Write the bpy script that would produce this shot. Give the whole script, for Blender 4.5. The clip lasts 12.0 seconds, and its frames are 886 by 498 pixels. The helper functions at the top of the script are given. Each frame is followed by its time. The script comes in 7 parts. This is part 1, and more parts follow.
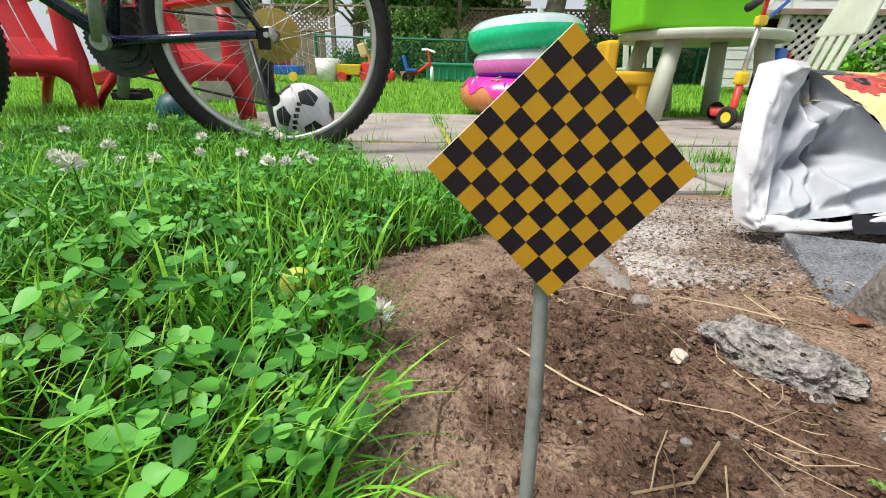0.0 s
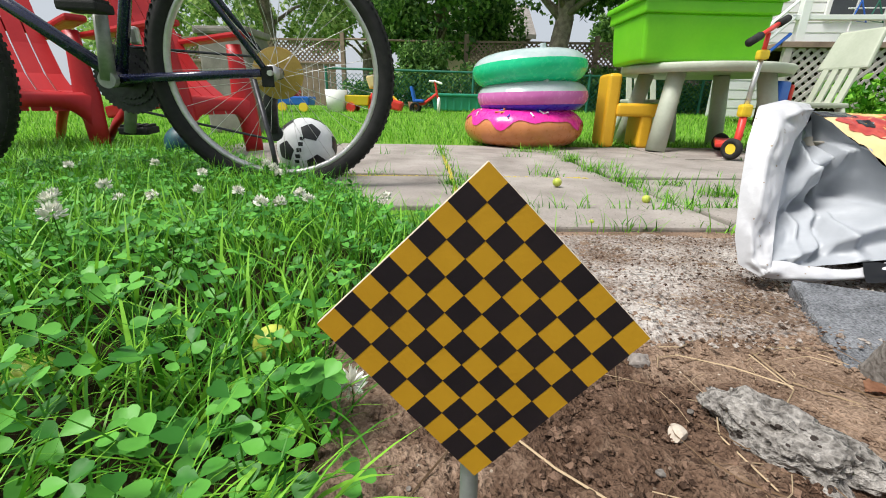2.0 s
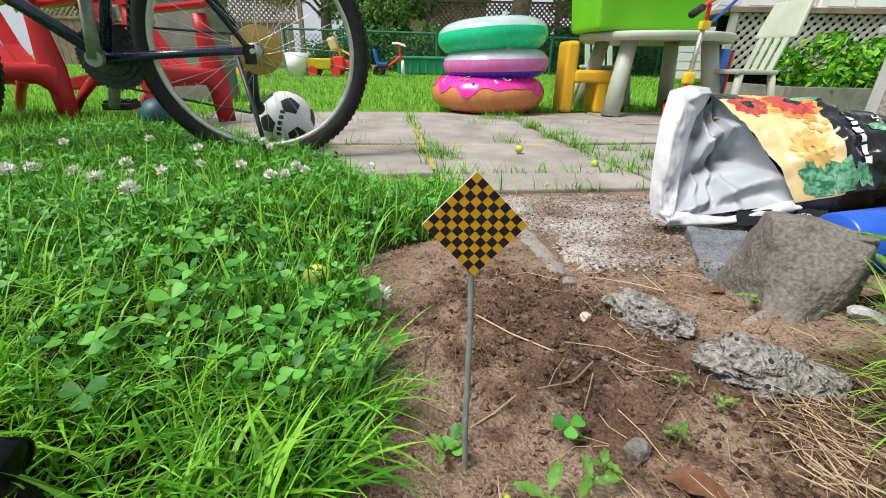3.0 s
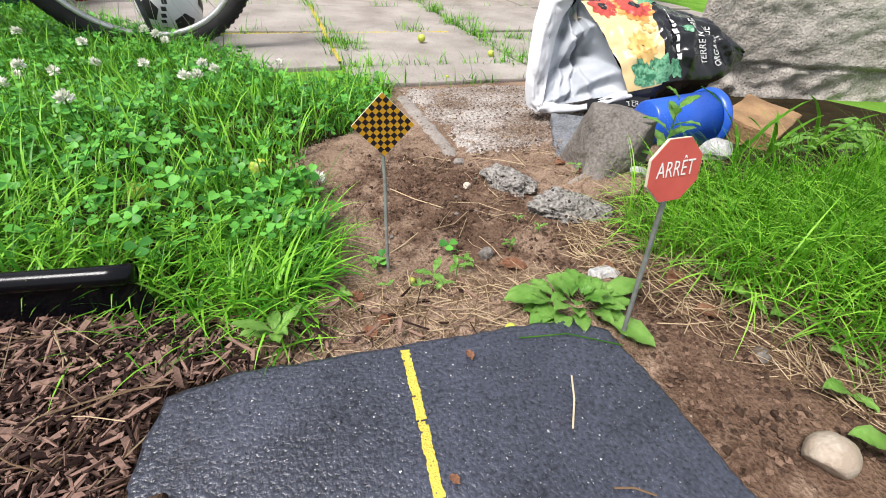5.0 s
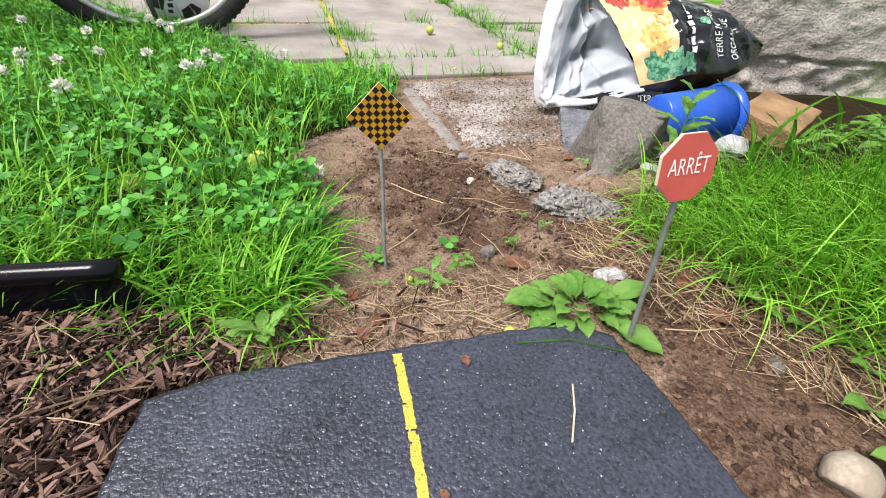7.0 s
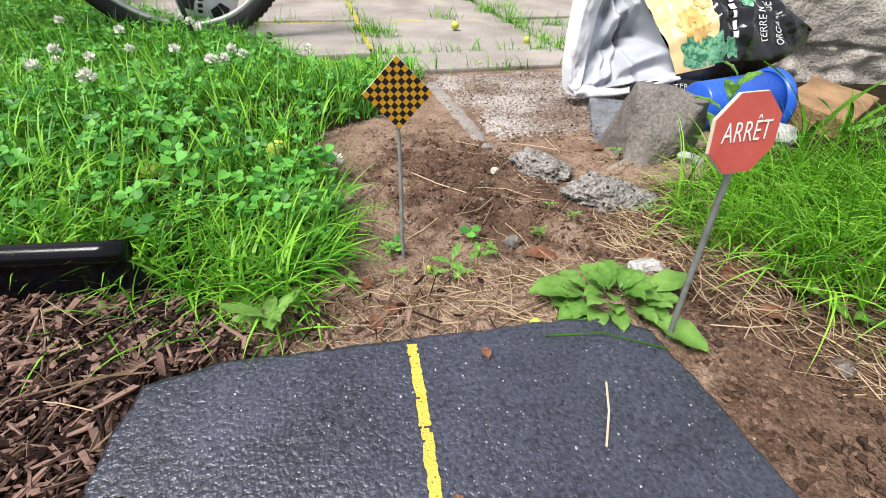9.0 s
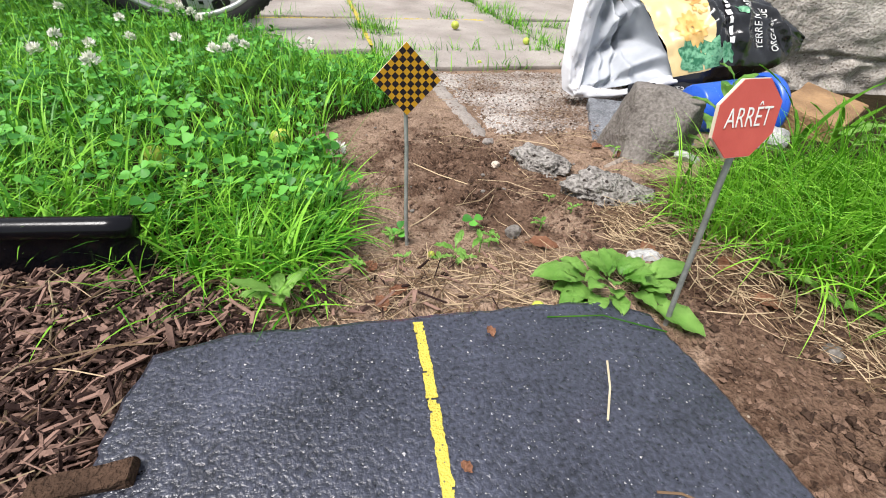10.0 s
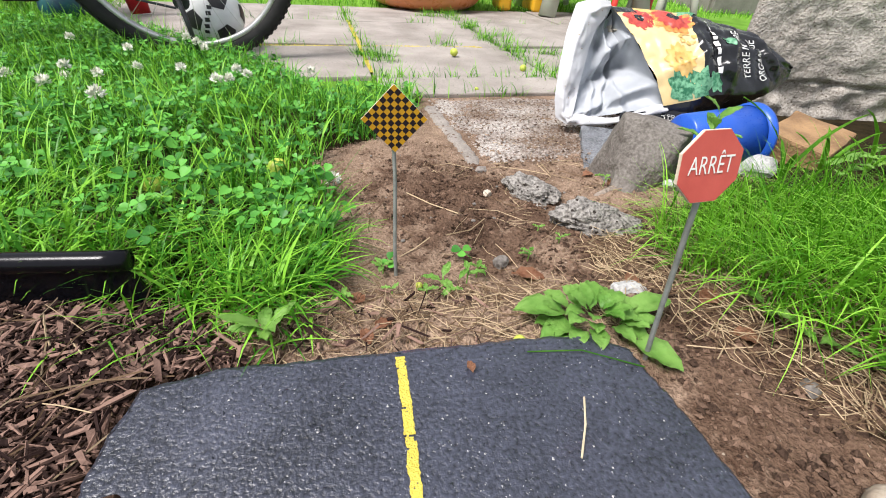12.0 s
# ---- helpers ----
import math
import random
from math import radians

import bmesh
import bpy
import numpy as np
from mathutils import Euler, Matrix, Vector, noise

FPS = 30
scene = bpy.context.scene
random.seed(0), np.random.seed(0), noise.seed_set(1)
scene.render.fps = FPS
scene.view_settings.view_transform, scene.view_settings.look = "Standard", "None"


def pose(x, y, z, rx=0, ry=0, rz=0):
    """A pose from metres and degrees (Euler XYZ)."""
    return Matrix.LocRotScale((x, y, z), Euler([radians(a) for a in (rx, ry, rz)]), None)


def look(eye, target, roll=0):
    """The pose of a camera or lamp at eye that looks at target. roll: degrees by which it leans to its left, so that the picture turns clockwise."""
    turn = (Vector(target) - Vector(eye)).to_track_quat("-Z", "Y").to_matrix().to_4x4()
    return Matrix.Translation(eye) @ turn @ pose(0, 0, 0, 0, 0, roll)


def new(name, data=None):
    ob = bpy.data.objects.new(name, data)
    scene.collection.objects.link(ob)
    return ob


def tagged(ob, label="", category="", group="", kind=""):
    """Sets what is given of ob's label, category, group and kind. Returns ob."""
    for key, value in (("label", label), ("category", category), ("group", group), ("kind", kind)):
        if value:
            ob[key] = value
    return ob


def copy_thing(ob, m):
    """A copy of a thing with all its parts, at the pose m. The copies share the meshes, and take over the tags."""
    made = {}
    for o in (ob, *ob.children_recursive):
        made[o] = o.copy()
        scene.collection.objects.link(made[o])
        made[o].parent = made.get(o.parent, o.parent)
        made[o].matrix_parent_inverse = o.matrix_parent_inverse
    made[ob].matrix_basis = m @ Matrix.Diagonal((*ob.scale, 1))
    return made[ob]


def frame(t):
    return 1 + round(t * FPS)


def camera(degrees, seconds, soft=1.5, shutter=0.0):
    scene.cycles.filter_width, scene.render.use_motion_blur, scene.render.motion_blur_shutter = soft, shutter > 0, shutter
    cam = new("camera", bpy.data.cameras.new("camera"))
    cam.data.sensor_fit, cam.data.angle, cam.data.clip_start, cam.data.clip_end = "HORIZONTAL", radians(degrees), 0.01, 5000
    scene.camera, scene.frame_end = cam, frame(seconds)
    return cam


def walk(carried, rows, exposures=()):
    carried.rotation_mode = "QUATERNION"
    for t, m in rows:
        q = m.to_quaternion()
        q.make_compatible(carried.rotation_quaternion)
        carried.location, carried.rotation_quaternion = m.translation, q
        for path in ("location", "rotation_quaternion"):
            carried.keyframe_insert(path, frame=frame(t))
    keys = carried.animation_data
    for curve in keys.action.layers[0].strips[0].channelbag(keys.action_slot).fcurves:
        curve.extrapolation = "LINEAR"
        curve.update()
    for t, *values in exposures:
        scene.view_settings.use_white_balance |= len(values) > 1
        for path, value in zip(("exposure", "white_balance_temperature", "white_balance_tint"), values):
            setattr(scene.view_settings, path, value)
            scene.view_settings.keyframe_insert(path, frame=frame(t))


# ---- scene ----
cam = camera(92.2, 12.0, soft=1.0)
PATH = [
    (0, (0.014, 0.038, 0.185), (-0.045, 1.885, -0.58), 1.3),
    (0.5, (0.035, 0.085, 0.189), (-0.049, 1.979, -0.447), 1.3),
    (1, (0.037, 0.084, 0.191), (-0.065, 1.983, -0.428), 1.2),
    (1.5, (0.035, 0.082, 0.198), (-0.065, 1.975, -0.439), 1.2),
    (2, (0.035, 0.068, 0.206), (-0.062, 1.956, -0.448), 1.2),
    (2.5, (0.022, -0.002, 0.227), (-0.033, 1.866, -0.485), 1.8),
    (3, (0.012, -0.103, 0.255), (0.068, 1.728, -0.548), 1.1),
    (3.5, (0.01, -0.18, 0.284), (0.193, 1.598, -0.612), 2.7),
    (3.7, (0.009, -0.211, 0.291), (0.209, 1.53, -0.673), 2.9),
    (5.3, (-0.007, -0.29, 0.338), (0.436, 1.22, -0.895), 4.4),
    (5.5, (-0.007, -0.293, 0.335), (0.436, 1.216, -0.901), 4.5),
    (6, (-0.008, -0.294, 0.331), (0.43, 1.206, -0.917), 4.8),
    (6.5, (-0.007, -0.289, 0.329), (0.41, 1.205, -0.933), 5.0),
    (7, (0.008, -0.271, 0.327), (0.392, 1.248, -0.915), 4.2),
    (8.8, (0.01, -0.256, 0.301), (0.277, 1.291, -0.938), 1.8),
    (9, (0.016, -0.259, 0.297), (0.289, 1.287, -0.942), 2.1),
    (9.5, (0.01, -0.276, 0.294), (0.294, 1.272, -0.941), 3.0),
    (10, (0.003, -0.273, 0.288), (0.31, 1.273, -0.943), 4.1),
    (10.5, (0.003, -0.272, 0.298), (0.311, 1.279, -0.927), 4.5),
    (11, (0.008, -0.269, 0.306), (0.316, 1.293, -0.905), 4.8),
    (11.5, (0.016, -0.273, 0.31), (0.322, 1.307, -0.878), 4.4),
    (12, (0.018, -0.275, 0.307), (0.318, 1.324, -0.857), 3.9),
]
walk(cam, [(t, look(eye, target, roll)) for t, eye, target, roll in PATH], ((0, 0.30, 6500, 10), (2.0, 0.24, 6450, 10), (3.5, 0.2, 6400, 10), (5.3, 0.49, 6400, 13), (12, 0.49, 6400, 13)))

# ---- world, sun, exposure ----
world = bpy.data.worlds.new("overcast_sky")
scene.world = world
world.use_nodes = True
wn, wl = world.node_tree.nodes, world.node_tree.links
sky = wn.new("ShaderNodeTexSky")
sky.sky_type, sky.sun_disc = "NISHITA", False
sky.sun_elevation, sky.sun_rotation = radians(60), radians(246)
sky.air_density, sky.dust_density = 1.0, 4.0
cloud = wn.new("ShaderNodeMix")
cloud.data_type = "RGBA"
cloud.inputs[0].default_value = 0.72
cloud.inputs[7].default_value = (9.4, 10.0, 10.8, 1)
wl.new(sky.outputs[0], cloud.inputs[6])
wl.new(cloud.outputs[2], wn["Background"].inputs[0])
wn["Background"].inputs[1].default_value = 0.068
sun = new("sun", bpy.data.lights.new("sun", "SUN"))
sun.data.energy, sun.data.angle, sun.data.color = 4.3, radians(22), (1, 0.97, 0.92)
sun.matrix_world = look((-4.2, -1.9, 8), (0, 0, 0))

# ---- materials ----


def material(name, c1, c2, scale=30.0, fine=300.0, rough=0.75, bump=0.3, depth=0.004, metal=0.0, vary=0.0, leaf=0.0, spec=0.4, coat=0.0,
             spots=None, contrast=0.25, span=(0.3, 0.7)):
    """Two colours mixed by a broad noise and shaded by a fine one. vary: change from piece to piece; leaf: share of light let through;
    spots: (colour, cells per metre, size, share)."""
    m = bpy.data.materials.new(name)
    m.use_nodes = True
    n, l = m.node_tree.nodes, m.node_tree.links
    bsdf, out = n["Principled BSDF"], n["Material Output"]
    geo = n.new("ShaderNodeNewGeometry")

    def noisy(s, detail):
        t = n.new("ShaderNodeTexNoise")
        t.inputs["Scale"].default_value, t.inputs["Detail"].default_value = s, detail
        l.new(geo.outputs["Position"], t.inputs["Vector"])
        return t.outputs["Fac"]

    def maths(op, a, b):
        k = n.new("ShaderNodeMath")
        k.operation = op
        for i, v in enumerate((a, b)):
            if isinstance(v, (int, float)):
                k.inputs[i].default_value = v
            else:
                l.new(v, k.inputs[i])
        return k.outputs[0]

    broad, small = noisy(scale, 4), noisy(fine, 3)
    fac = n.new("ShaderNodeMapRange")
    fac.inputs[1].default_value, fac.inputs[2].default_value = span
    mixed = maths("ADD", maths("MULTIPLY", broad, 1 - contrast), maths("MULTIPLY", small, contrast))
    if vary:
        mixed = maths("ADD", mixed, maths("MULTIPLY", maths("SUBTRACT", geo.outputs["Random Per Island"], 0.5), vary))
    l.new(mixed, fac.inputs[0])
    mix = n.new("ShaderNodeMix")
    mix.data_type = "RGBA"
    mix.inputs[6].default_value, mix.inputs[7].default_value = (*c1, 1), (*c2, 1)
    l.new(fac.outputs[0], mix.inputs[0])
    colour = mix.outputs[2]
    if spots:
        v = n.new("ShaderNodeTexVoronoi")
        v.inputs["Scale"].default_value = spots[1]
        l.new(geo.outputs["Position"], v.inputs["Vector"])
        hit = maths("LESS_THAN", v.outputs["Distance"], spots[2])
        sep = n.new("ShaderNodeSeparateColor")
        l.new(v.outputs["Color"], sep.inputs[0])
        hit = maths("MULTIPLY", hit, maths("LESS_THAN", sep.outputs[0], spots[3]))
        top = n.new("ShaderNodeMix")
        top.data_type = "RGBA"
        top.inputs[7].default_value = (*spots[0], 1)
        l.new(hit, top.inputs[0])
        l.new(colour, top.inputs[6])
        colour = top.outputs[2]
    l.new(colour, bsdf.inputs["Base Color"])
    bsdf.inputs["Metallic"].default_value = metal
    bsdf.inputs["Specular IOR Level"].default_value = spec
    bsdf.inputs["Coat Weight"].default_value = coat
    bsdf.inputs["Coat Roughness"].default_value = 0.12
    r = maths("ADD", maths("MULTIPLY", small, 0.3), rough - 0.15)
    l.new(r, bsdf.inputs["Roughness"])
    if bump:
        b = n.new("ShaderNodeBump")
        b.inputs["Strength"].default_value, b.inputs["Distance"].default_value = bump, depth
        l.new(maths("ADD", maths("MULTIPLY", broad, 0.5), small), b.inputs["Height"])
        l.new(b.outputs[0], bsdf.inputs["Normal"])
    if leaf:
        tr = n.new("ShaderNodeBsdfTranslucent")
        l.new(colour, tr.inputs[0])
        ms = n.new("ShaderNodeMixShader")
        ms.inputs[0].default_value = leaf
        l.new(bsdf.outputs[0], ms.inputs[1])
        l.new(tr.outputs[0], ms.inputs[2])
        l.new(ms.outputs[0], out.inputs[0])
    return m


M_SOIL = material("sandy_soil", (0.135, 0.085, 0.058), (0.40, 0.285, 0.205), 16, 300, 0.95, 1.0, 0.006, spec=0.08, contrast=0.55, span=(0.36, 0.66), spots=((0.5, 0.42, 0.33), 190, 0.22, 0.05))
M_DAMP = material("damp_soil", (0.06, 0.037, 0.026), (0.22, 0.14, 0.098), 26, 300, 0.9, 1.0, 0.005, spec=0.1, vary=0.6, contrast=0.5, span=(0.34, 0.68))
# earth taken near black: the shade between blades is put into its colour
M_EARTHSHADE = material("shade_dark_earth", (0.012, 0.009, 0.005), (0.04, 0.03, 0.014), 20, 300, 0.95, 0.8, 0.006, spec=0.05)
M_TURF = material("turf_earth", (0.08, 0.19, 0.018), (0.17, 0.34, 0.045), 6, 120, 0.95, 0.8, 0.01, spec=0.1)
M_MULCHEARTH = material("mulch_earth", (0.03, 0.018, 0.012), (0.1, 0.06, 0.04), 40, 300, 0.95, 1.0, 0.006, spec=0.1)
M_SLAB = material("weathered_concrete_slab", (0.19, 0.165, 0.145), (0.40, 0.36, 0.325), 6, 160, 0.85, 0.5, 0.003, spec=0.25, vary=0.3, contrast=0.35, spots=((0.1, 0.09, 0.075), 110, 0.2, 0.16))
M_FOOT = material("eroded_concrete", (0.17, 0.115, 0.08), (0.60, 0.56, 0.52), 5.5, 170, 0.9, 1.0, 0.008, spec=0.2, contrast=0.45, span=(0.40, 0.64), spots=((0.11, 0.075, 0.055), 150, 0.25, 0.15))
M_LIP = material("smooth_worn_concrete", (0.16, 0.135, 0.115), (0.36, 0.325, 0.295), 14, 220, 0.85, 0.7, 0.003, spec=0.25, contrast=0.45, span=(0.34, 0.68), spots=((0.12, 0.08, 0.06), 90, 0.3, 0.35))
M_WALL = material("rough_concrete_wall", (0.25, 0.222, 0.19), (0.53, 0.49, 0.44), 4, 150, 0.9, 1.0, 0.005, spec=0.2, contrast=0.6, span=(0.36, 0.64), spots=((0.16, 0.13, 0.105), 90, 0.22, 0.3))
M_ROADTOP = material("black_painted_asphalt", (0.006, 0.007, 0.012), (0.062, 0.067, 0.098), 16, 340, 0.32, 0.6, 0.0025, spec=0.6, contrast=0.6, coat=0.5, span=(0.38, 0.72), spots=((0.45, 0.45, 0.47), 400, 0.15, 0.12))
M_ROADSIDE = material("road_block_side", (0.1, 0.09, 0.07), (0.4, 0.38, 0.33), 60, 400, 0.9, 0.8, 0.003)
M_YELLOWLINE = material("yellow_road_paint", (0.42, 0.33, 0.04), (0.64, 0.52, 0.08), 90, 700, 0.6, 0.8, 0.0015, contrast=0.5, spots=((0.12, 0.11, 0.06), 420, 0.25, 0.14))
M_GRASS = material("grass_blade", (0.03, 0.13, 0.006), (0.17, 0.42, 0.03), 9, 60, 0.5, 0, vary=1.4, leaf=0.2, spec=0.18)
M_LIME = material("fine_grass_blade", (0.05, 0.21, 0.01), (0.235, 0.53, 0.045), 7, 50, 0.45, 0, vary=1.3, leaf=0.27, spec=0.25)
M_STRAW = material("pale_straw", (0.42, 0.35, 0.23), (0.6, 0.52, 0.37), 40, 200, 0.7, 0, spec=0.2)
# lighter copy of the fine blade colour: sunlight on the grass put into it
M_LITGRASS = material("sun_tinted_grass_blade", (0.085, 0.28, 0.012), (0.31, 0.63, 0.06), 7, 50, 0.45, 0, vary=1.4, leaf=0.3, spec=0.25)
M_DRYGRASS = material("dry_straw", (0.15, 0.095, 0.055), (0.46, 0.35, 0.22), 40, 200, 0.8, 0, vary=1.3, spec=0.2)
M_CLOVER = material("clover_leaf", (0.035, 0.165, 0.02), (0.125, 0.39, 0.055), 12, 120, 0.45, 0.15, 0.001, vary=0.9, leaf=0.18, spec=0.22)
M_LEAF = material("broad_leaf", (0.16, 0.39, 0.055), (0.39, 0.63, 0.17), 25, 160, 0.42, 0.5, 0.0015, vary=0.7, leaf=0.22, spec=0.4)
M_TREE = material("tree_leaf", (0.05, 0.13, 0.03), (0.19, 0.35, 0.08), 1.5, 20, 0.6, 0, vary=1.2, leaf=0.38, spec=0.3)
M_TREELIGHT = material("pale_tree_leaf", (0.16, 0.30, 0.07), (0.42, 0.56, 0.18), 1.5, 20, 0.6, 0, vary=1.0, leaf=0.42, spec=0.3)
M_BARK = material("tree_bark", (0.11, 0.085, 0.068), (0.34, 0.28, 0.23), 9, 60, 0.95, 1.0, 0.02)
M_CHIP = material("bark_chip", (0.022, 0.011, 0.009), (0.235, 0.145, 0.112), 60, 400, 0.85, 0.6, 0.002, vary=1.3, spec=0.15)
M_ROCK = material("grey_brown_rock", (0.085, 0.074, 0.064), (0.27, 0.245, 0.22), 9, 210, 0.85, 0.8, 0.003, spec=0.2, contrast=0.5, span=(0.34, 0.68))
M_STONE = material("blue_grey_granite", (0.05, 0.054, 0.06), (0.31, 0.32, 0.34), 30, 340, 0.7, 1.0, 0.004, spec=0.35, contrast=0.6, span=(0.36, 0.68))
M_WHITESTONE = material("whitish_stone", (0.2, 0.2, 0.2), (0.58, 0.57, 0.55), 34, 260, 0.8, 0.9, 0.004, spec=0.3, contrast=0.5, span=(0.34, 0.64))
M_CEMENT = material("crumbled_cement", (0.10, 0.09, 0.08), (0.46, 0.43, 0.395), 46, 220, 0.95, 1.0, 0.009, spec=0.15, contrast=0.6, span=(0.36, 0.66), spots=((0.05, 0.04, 0.035), 120, 0.3, 0.4))
M_PALE = material("pale_pebble", (0.3, 0.24, 0.18), (0.6, 0.53, 0.44), 60, 300, 0.75, 0.5, 0.002, vary=0.6)
M_SIGNYELLOW = material("sign_amber_print", (0.40, 0.205, 0.008), (0.46, 0.245, 0.012), 60, 900, 0.7, 0.25, 0.0003, spec=0.2)
M_SIGNBLACK = material("sign_dark_print", (0.010, 0.007, 0.009), (0.018, 0.012, 0.013), 80, 900, 0.7, 0.25, 0.0003, spec=0.15)
M_BOARD = material("cut_board_edge", (0.52, 0.44, 0.33), (0.68, 0.6, 0.48), 90, 900, 0.8, 0.4, 0.0005)
M_SIGNRED = material("sign_red_print", (0.46, 0.075, 0.06), (0.55, 0.10, 0.08), 60, 700, 0.55, 0.2, 0.0003, spec=0.35)
M_WHITE = material("white_print", (0.72, 0.7, 0.67), (0.8, 0.79, 0.77), 50, 600, 0.6, 0.1, 0.0003)
M_ROD = material("grey_steel_rod", (0.17, 0.18, 0.165), (0.30, 0.31, 0.29), 120, 900, 0.5, 0.3, 0.0004, metal=0.35)
M_BLACKPIPE = material("black_polyethylene", (0.003, 0.003, 0.004), (0.005, 0.005, 0.007), 30, 300, 0.2, 0, spec=0.22)
M_WOOD = material("split_wood_block", (0.14, 0.075, 0.035), (0.38, 0.235, 0.115), 14, 160, 0.8, 0.9, 0.004)
M_BLUE = material("blue_plastic", (0.012, 0.075, 0.42), (0.02, 0.10, 0.5), 20, 300, 0.32, 0.05, 0.001, spec=0.5)
M_BAGWHITE = material("white_polythene", (0.44, 0.44, 0.455), (0.56, 0.56, 0.575), 10, 60, 0.4, 0.3, 0.004, spec=0.35, spots=((0.3, 0.24, 0.18), 70, 0.12, 0.2))
M_BAGGREY = material("grey_polythene_inside", (0.30, 0.32, 0.345), (0.46, 0.48, 0.51), 7, 40, 0.42, 0.25, 0.004, spec=0.4)
M_BAGCREAM = material("cream_bag_print", (0.60, 0.44, 0.19), (0.70, 0.55, 0.3), 14, 50, 0.38, 0.25, 0.003, spec=0.45)
M_BAGBLACK = material("black_bag_print", (0.006, 0.006, 0.007), (0.013, 0.013, 0.014), 12, 50, 0.22, 0.3, 0.004, spec=0.5)
M_BAGORANGE = material("orange_petal_print", (0.60, 0.14, 0.04), (0.70, 0.32, 0.08), 60, 120, 0.4, 0.1, 0.001)
M_BAGRED = material("red_petal_print", (0.30, 0.025, 0.03), (0.52, 0.09, 0.06), 70, 120, 0.4, 0.1, 0.001)
M_BAGGREEN = material("green_leaf_print", (0.02, 0.13, 0.06), (0.16, 0.38, 0.22), 90, 180, 0.4, 0.1, 0.001, span=(0.4, 0.6))
M_BAGYELLOW = material("yellow_petal_print", (0.60, 0.34, 0.08), (0.70, 0.47, 0.18), 70, 120, 0.4, 0.1, 0.001)
M_BAGTAN = material("tan_line_print", (0.5, 0.26, 0.06), (0.62, 0.38, 0.12), 50, 90, 0.4, 0.1, 0.001)
M_GHOSTGREEN = material("green_showing_through", (0.22, 0.30, 0.25), (0.29, 0.36, 0.31), 30, 60, 0.5, 0.1, 0.001)
M_GHOSTTAN = material("tan_showing_through", (0.30, 0.27, 0.22), (0.36, 0.33, 0.27), 30, 60, 0.5, 0.1, 0.001)
M_TYRE = material("black_tyre_rubber", (0.012, 0.012, 0.012), (0.028, 0.027, 0.026), 40, 300, 0.75, 0.5, 0.002, spec=0.3)
M_ALLOY = material("dull_aluminium", (0.5, 0.49, 0.47), (0.66, 0.65, 0.63), 40, 300, 0.42, 0.1, 0.001, metal=0.85)
M_STEEL = material("dark_steel", (0.03, 0.03, 0.032), (0.075, 0.075, 0.08), 50, 400, 0.45, 0.2, 0.001, metal=0.6)
M_NAVY = material("navy_frame_paint", (0.006, 0.008, 0.032), (0.01, 0.013, 0.05), 20, 200, 0.25, 0.05, 0.001, spec=0.5, coat=0.4)
M_CRANK = material("scuffed_grey_crank", (0.2, 0.21, 0.19), (0.36, 0.37, 0.34), 40, 300, 0.5, 0.2, 0.001, metal=0.5)
M_AMBERDISC = material("yellowed_plastic_disc", (0.5, 0.32, 0.06), (0.66, 0.46, 0.12), 25, 200, 0.35, 0.1, 0.001, leaf=0.25)
M_BALLWHITE = material("white_ball_panel", (0.68, 0.68, 0.68), (0.8, 0.8, 0.8), 30, 300, 0.45, 0.1, 0.001)
M_BALLBLACK = material("black_ball_panel", (0.012, 0.012, 0.014), (0.03, 0.03, 0.03), 30, 300, 0.45, 0.1, 0.001)
M_REDPLASTIC = material("red_resin_plastic", (0.36, 0.012, 0.016), (0.46, 0.026, 0.028), 6, 60, 0.42, 0.1, 0.002, spec=0.3)
M_DONUTBROWN = material("caramel_vinyl", (0.5, 0.17, 0.055), (0.6, 0.24, 0.09), 6, 30, 0.3, 0.1, 0.004, spec=0.5)
M_DONUTPINK = material("hot_pink_vinyl", (0.72, 0.02, 0.28), (0.8, 0.04, 0.36), 6, 30, 0.28, 0.1, 0.004, spec=0.5)
M_RINGPINK = material("orchid_vinyl", (0.70, 0.16, 0.50), (0.80, 0.26, 0.60), 5, 30, 0.25, 0.1, 0.004, spec=0.5, leaf=0.25)
M_RINGGREEN = material("sea_green_vinyl", (0.012, 0.60, 0.27), (0.03, 0.72, 0.36), 5, 30, 0.25, 0.1, 0.004, spec=0.5, leaf=0.25)
M_CLEAR = material("milky_clear_vinyl", (0.5, 0.62, 0.62), (0.72, 0.78, 0.78), 8, 50, 0.2, 0.3, 0.005, spec=0.6, leaf=0.3)
M_RINGBLUE = material("violet_blue_vinyl", (0.03, 0.025, 0.4), (0.05, 0.04, 0.5), 6, 30, 0.3, 0.1, 0.004)
M_YELLOWPLASTIC = material("sun_yellow_plastic", (0.68, 0.36, 0.015), (0.78, 0.46, 0.03), 6, 60, 0.42, 0.08, 0.002)
M_SAGE = material("sage_grey_plastic", (0.38, 0.41, 0.32), (0.5, 0.53, 0.43), 6, 60, 0.55, 0.1, 0.002)
M_LIMEBOX = material("lime_green_plastic", (0.13, 0.5, 0.008), (0.18, 0.58, 0.015), 5, 60, 0.38, 0.06, 0.002, spec=0.45)
M_FENCE = material("weathered_fence_wood", (0.15, 0.10, 0.075), (0.34, 0.245, 0.19), 6, 60, 0.9, 0.5, 0.005, vary=0.4)
M_LATTICE = material("grey_painted_lattice", (0.42, 0.38, 0.35), (0.58, 0.54, 0.5), 6, 60, 0.85, 0.3, 0.003)
M_GREENPOST = material("green_coated_steel", (0.012, 0.11, 0.07), (0.03, 0.18, 0.12), 8, 80, 0.5, 0.1, 0.002)
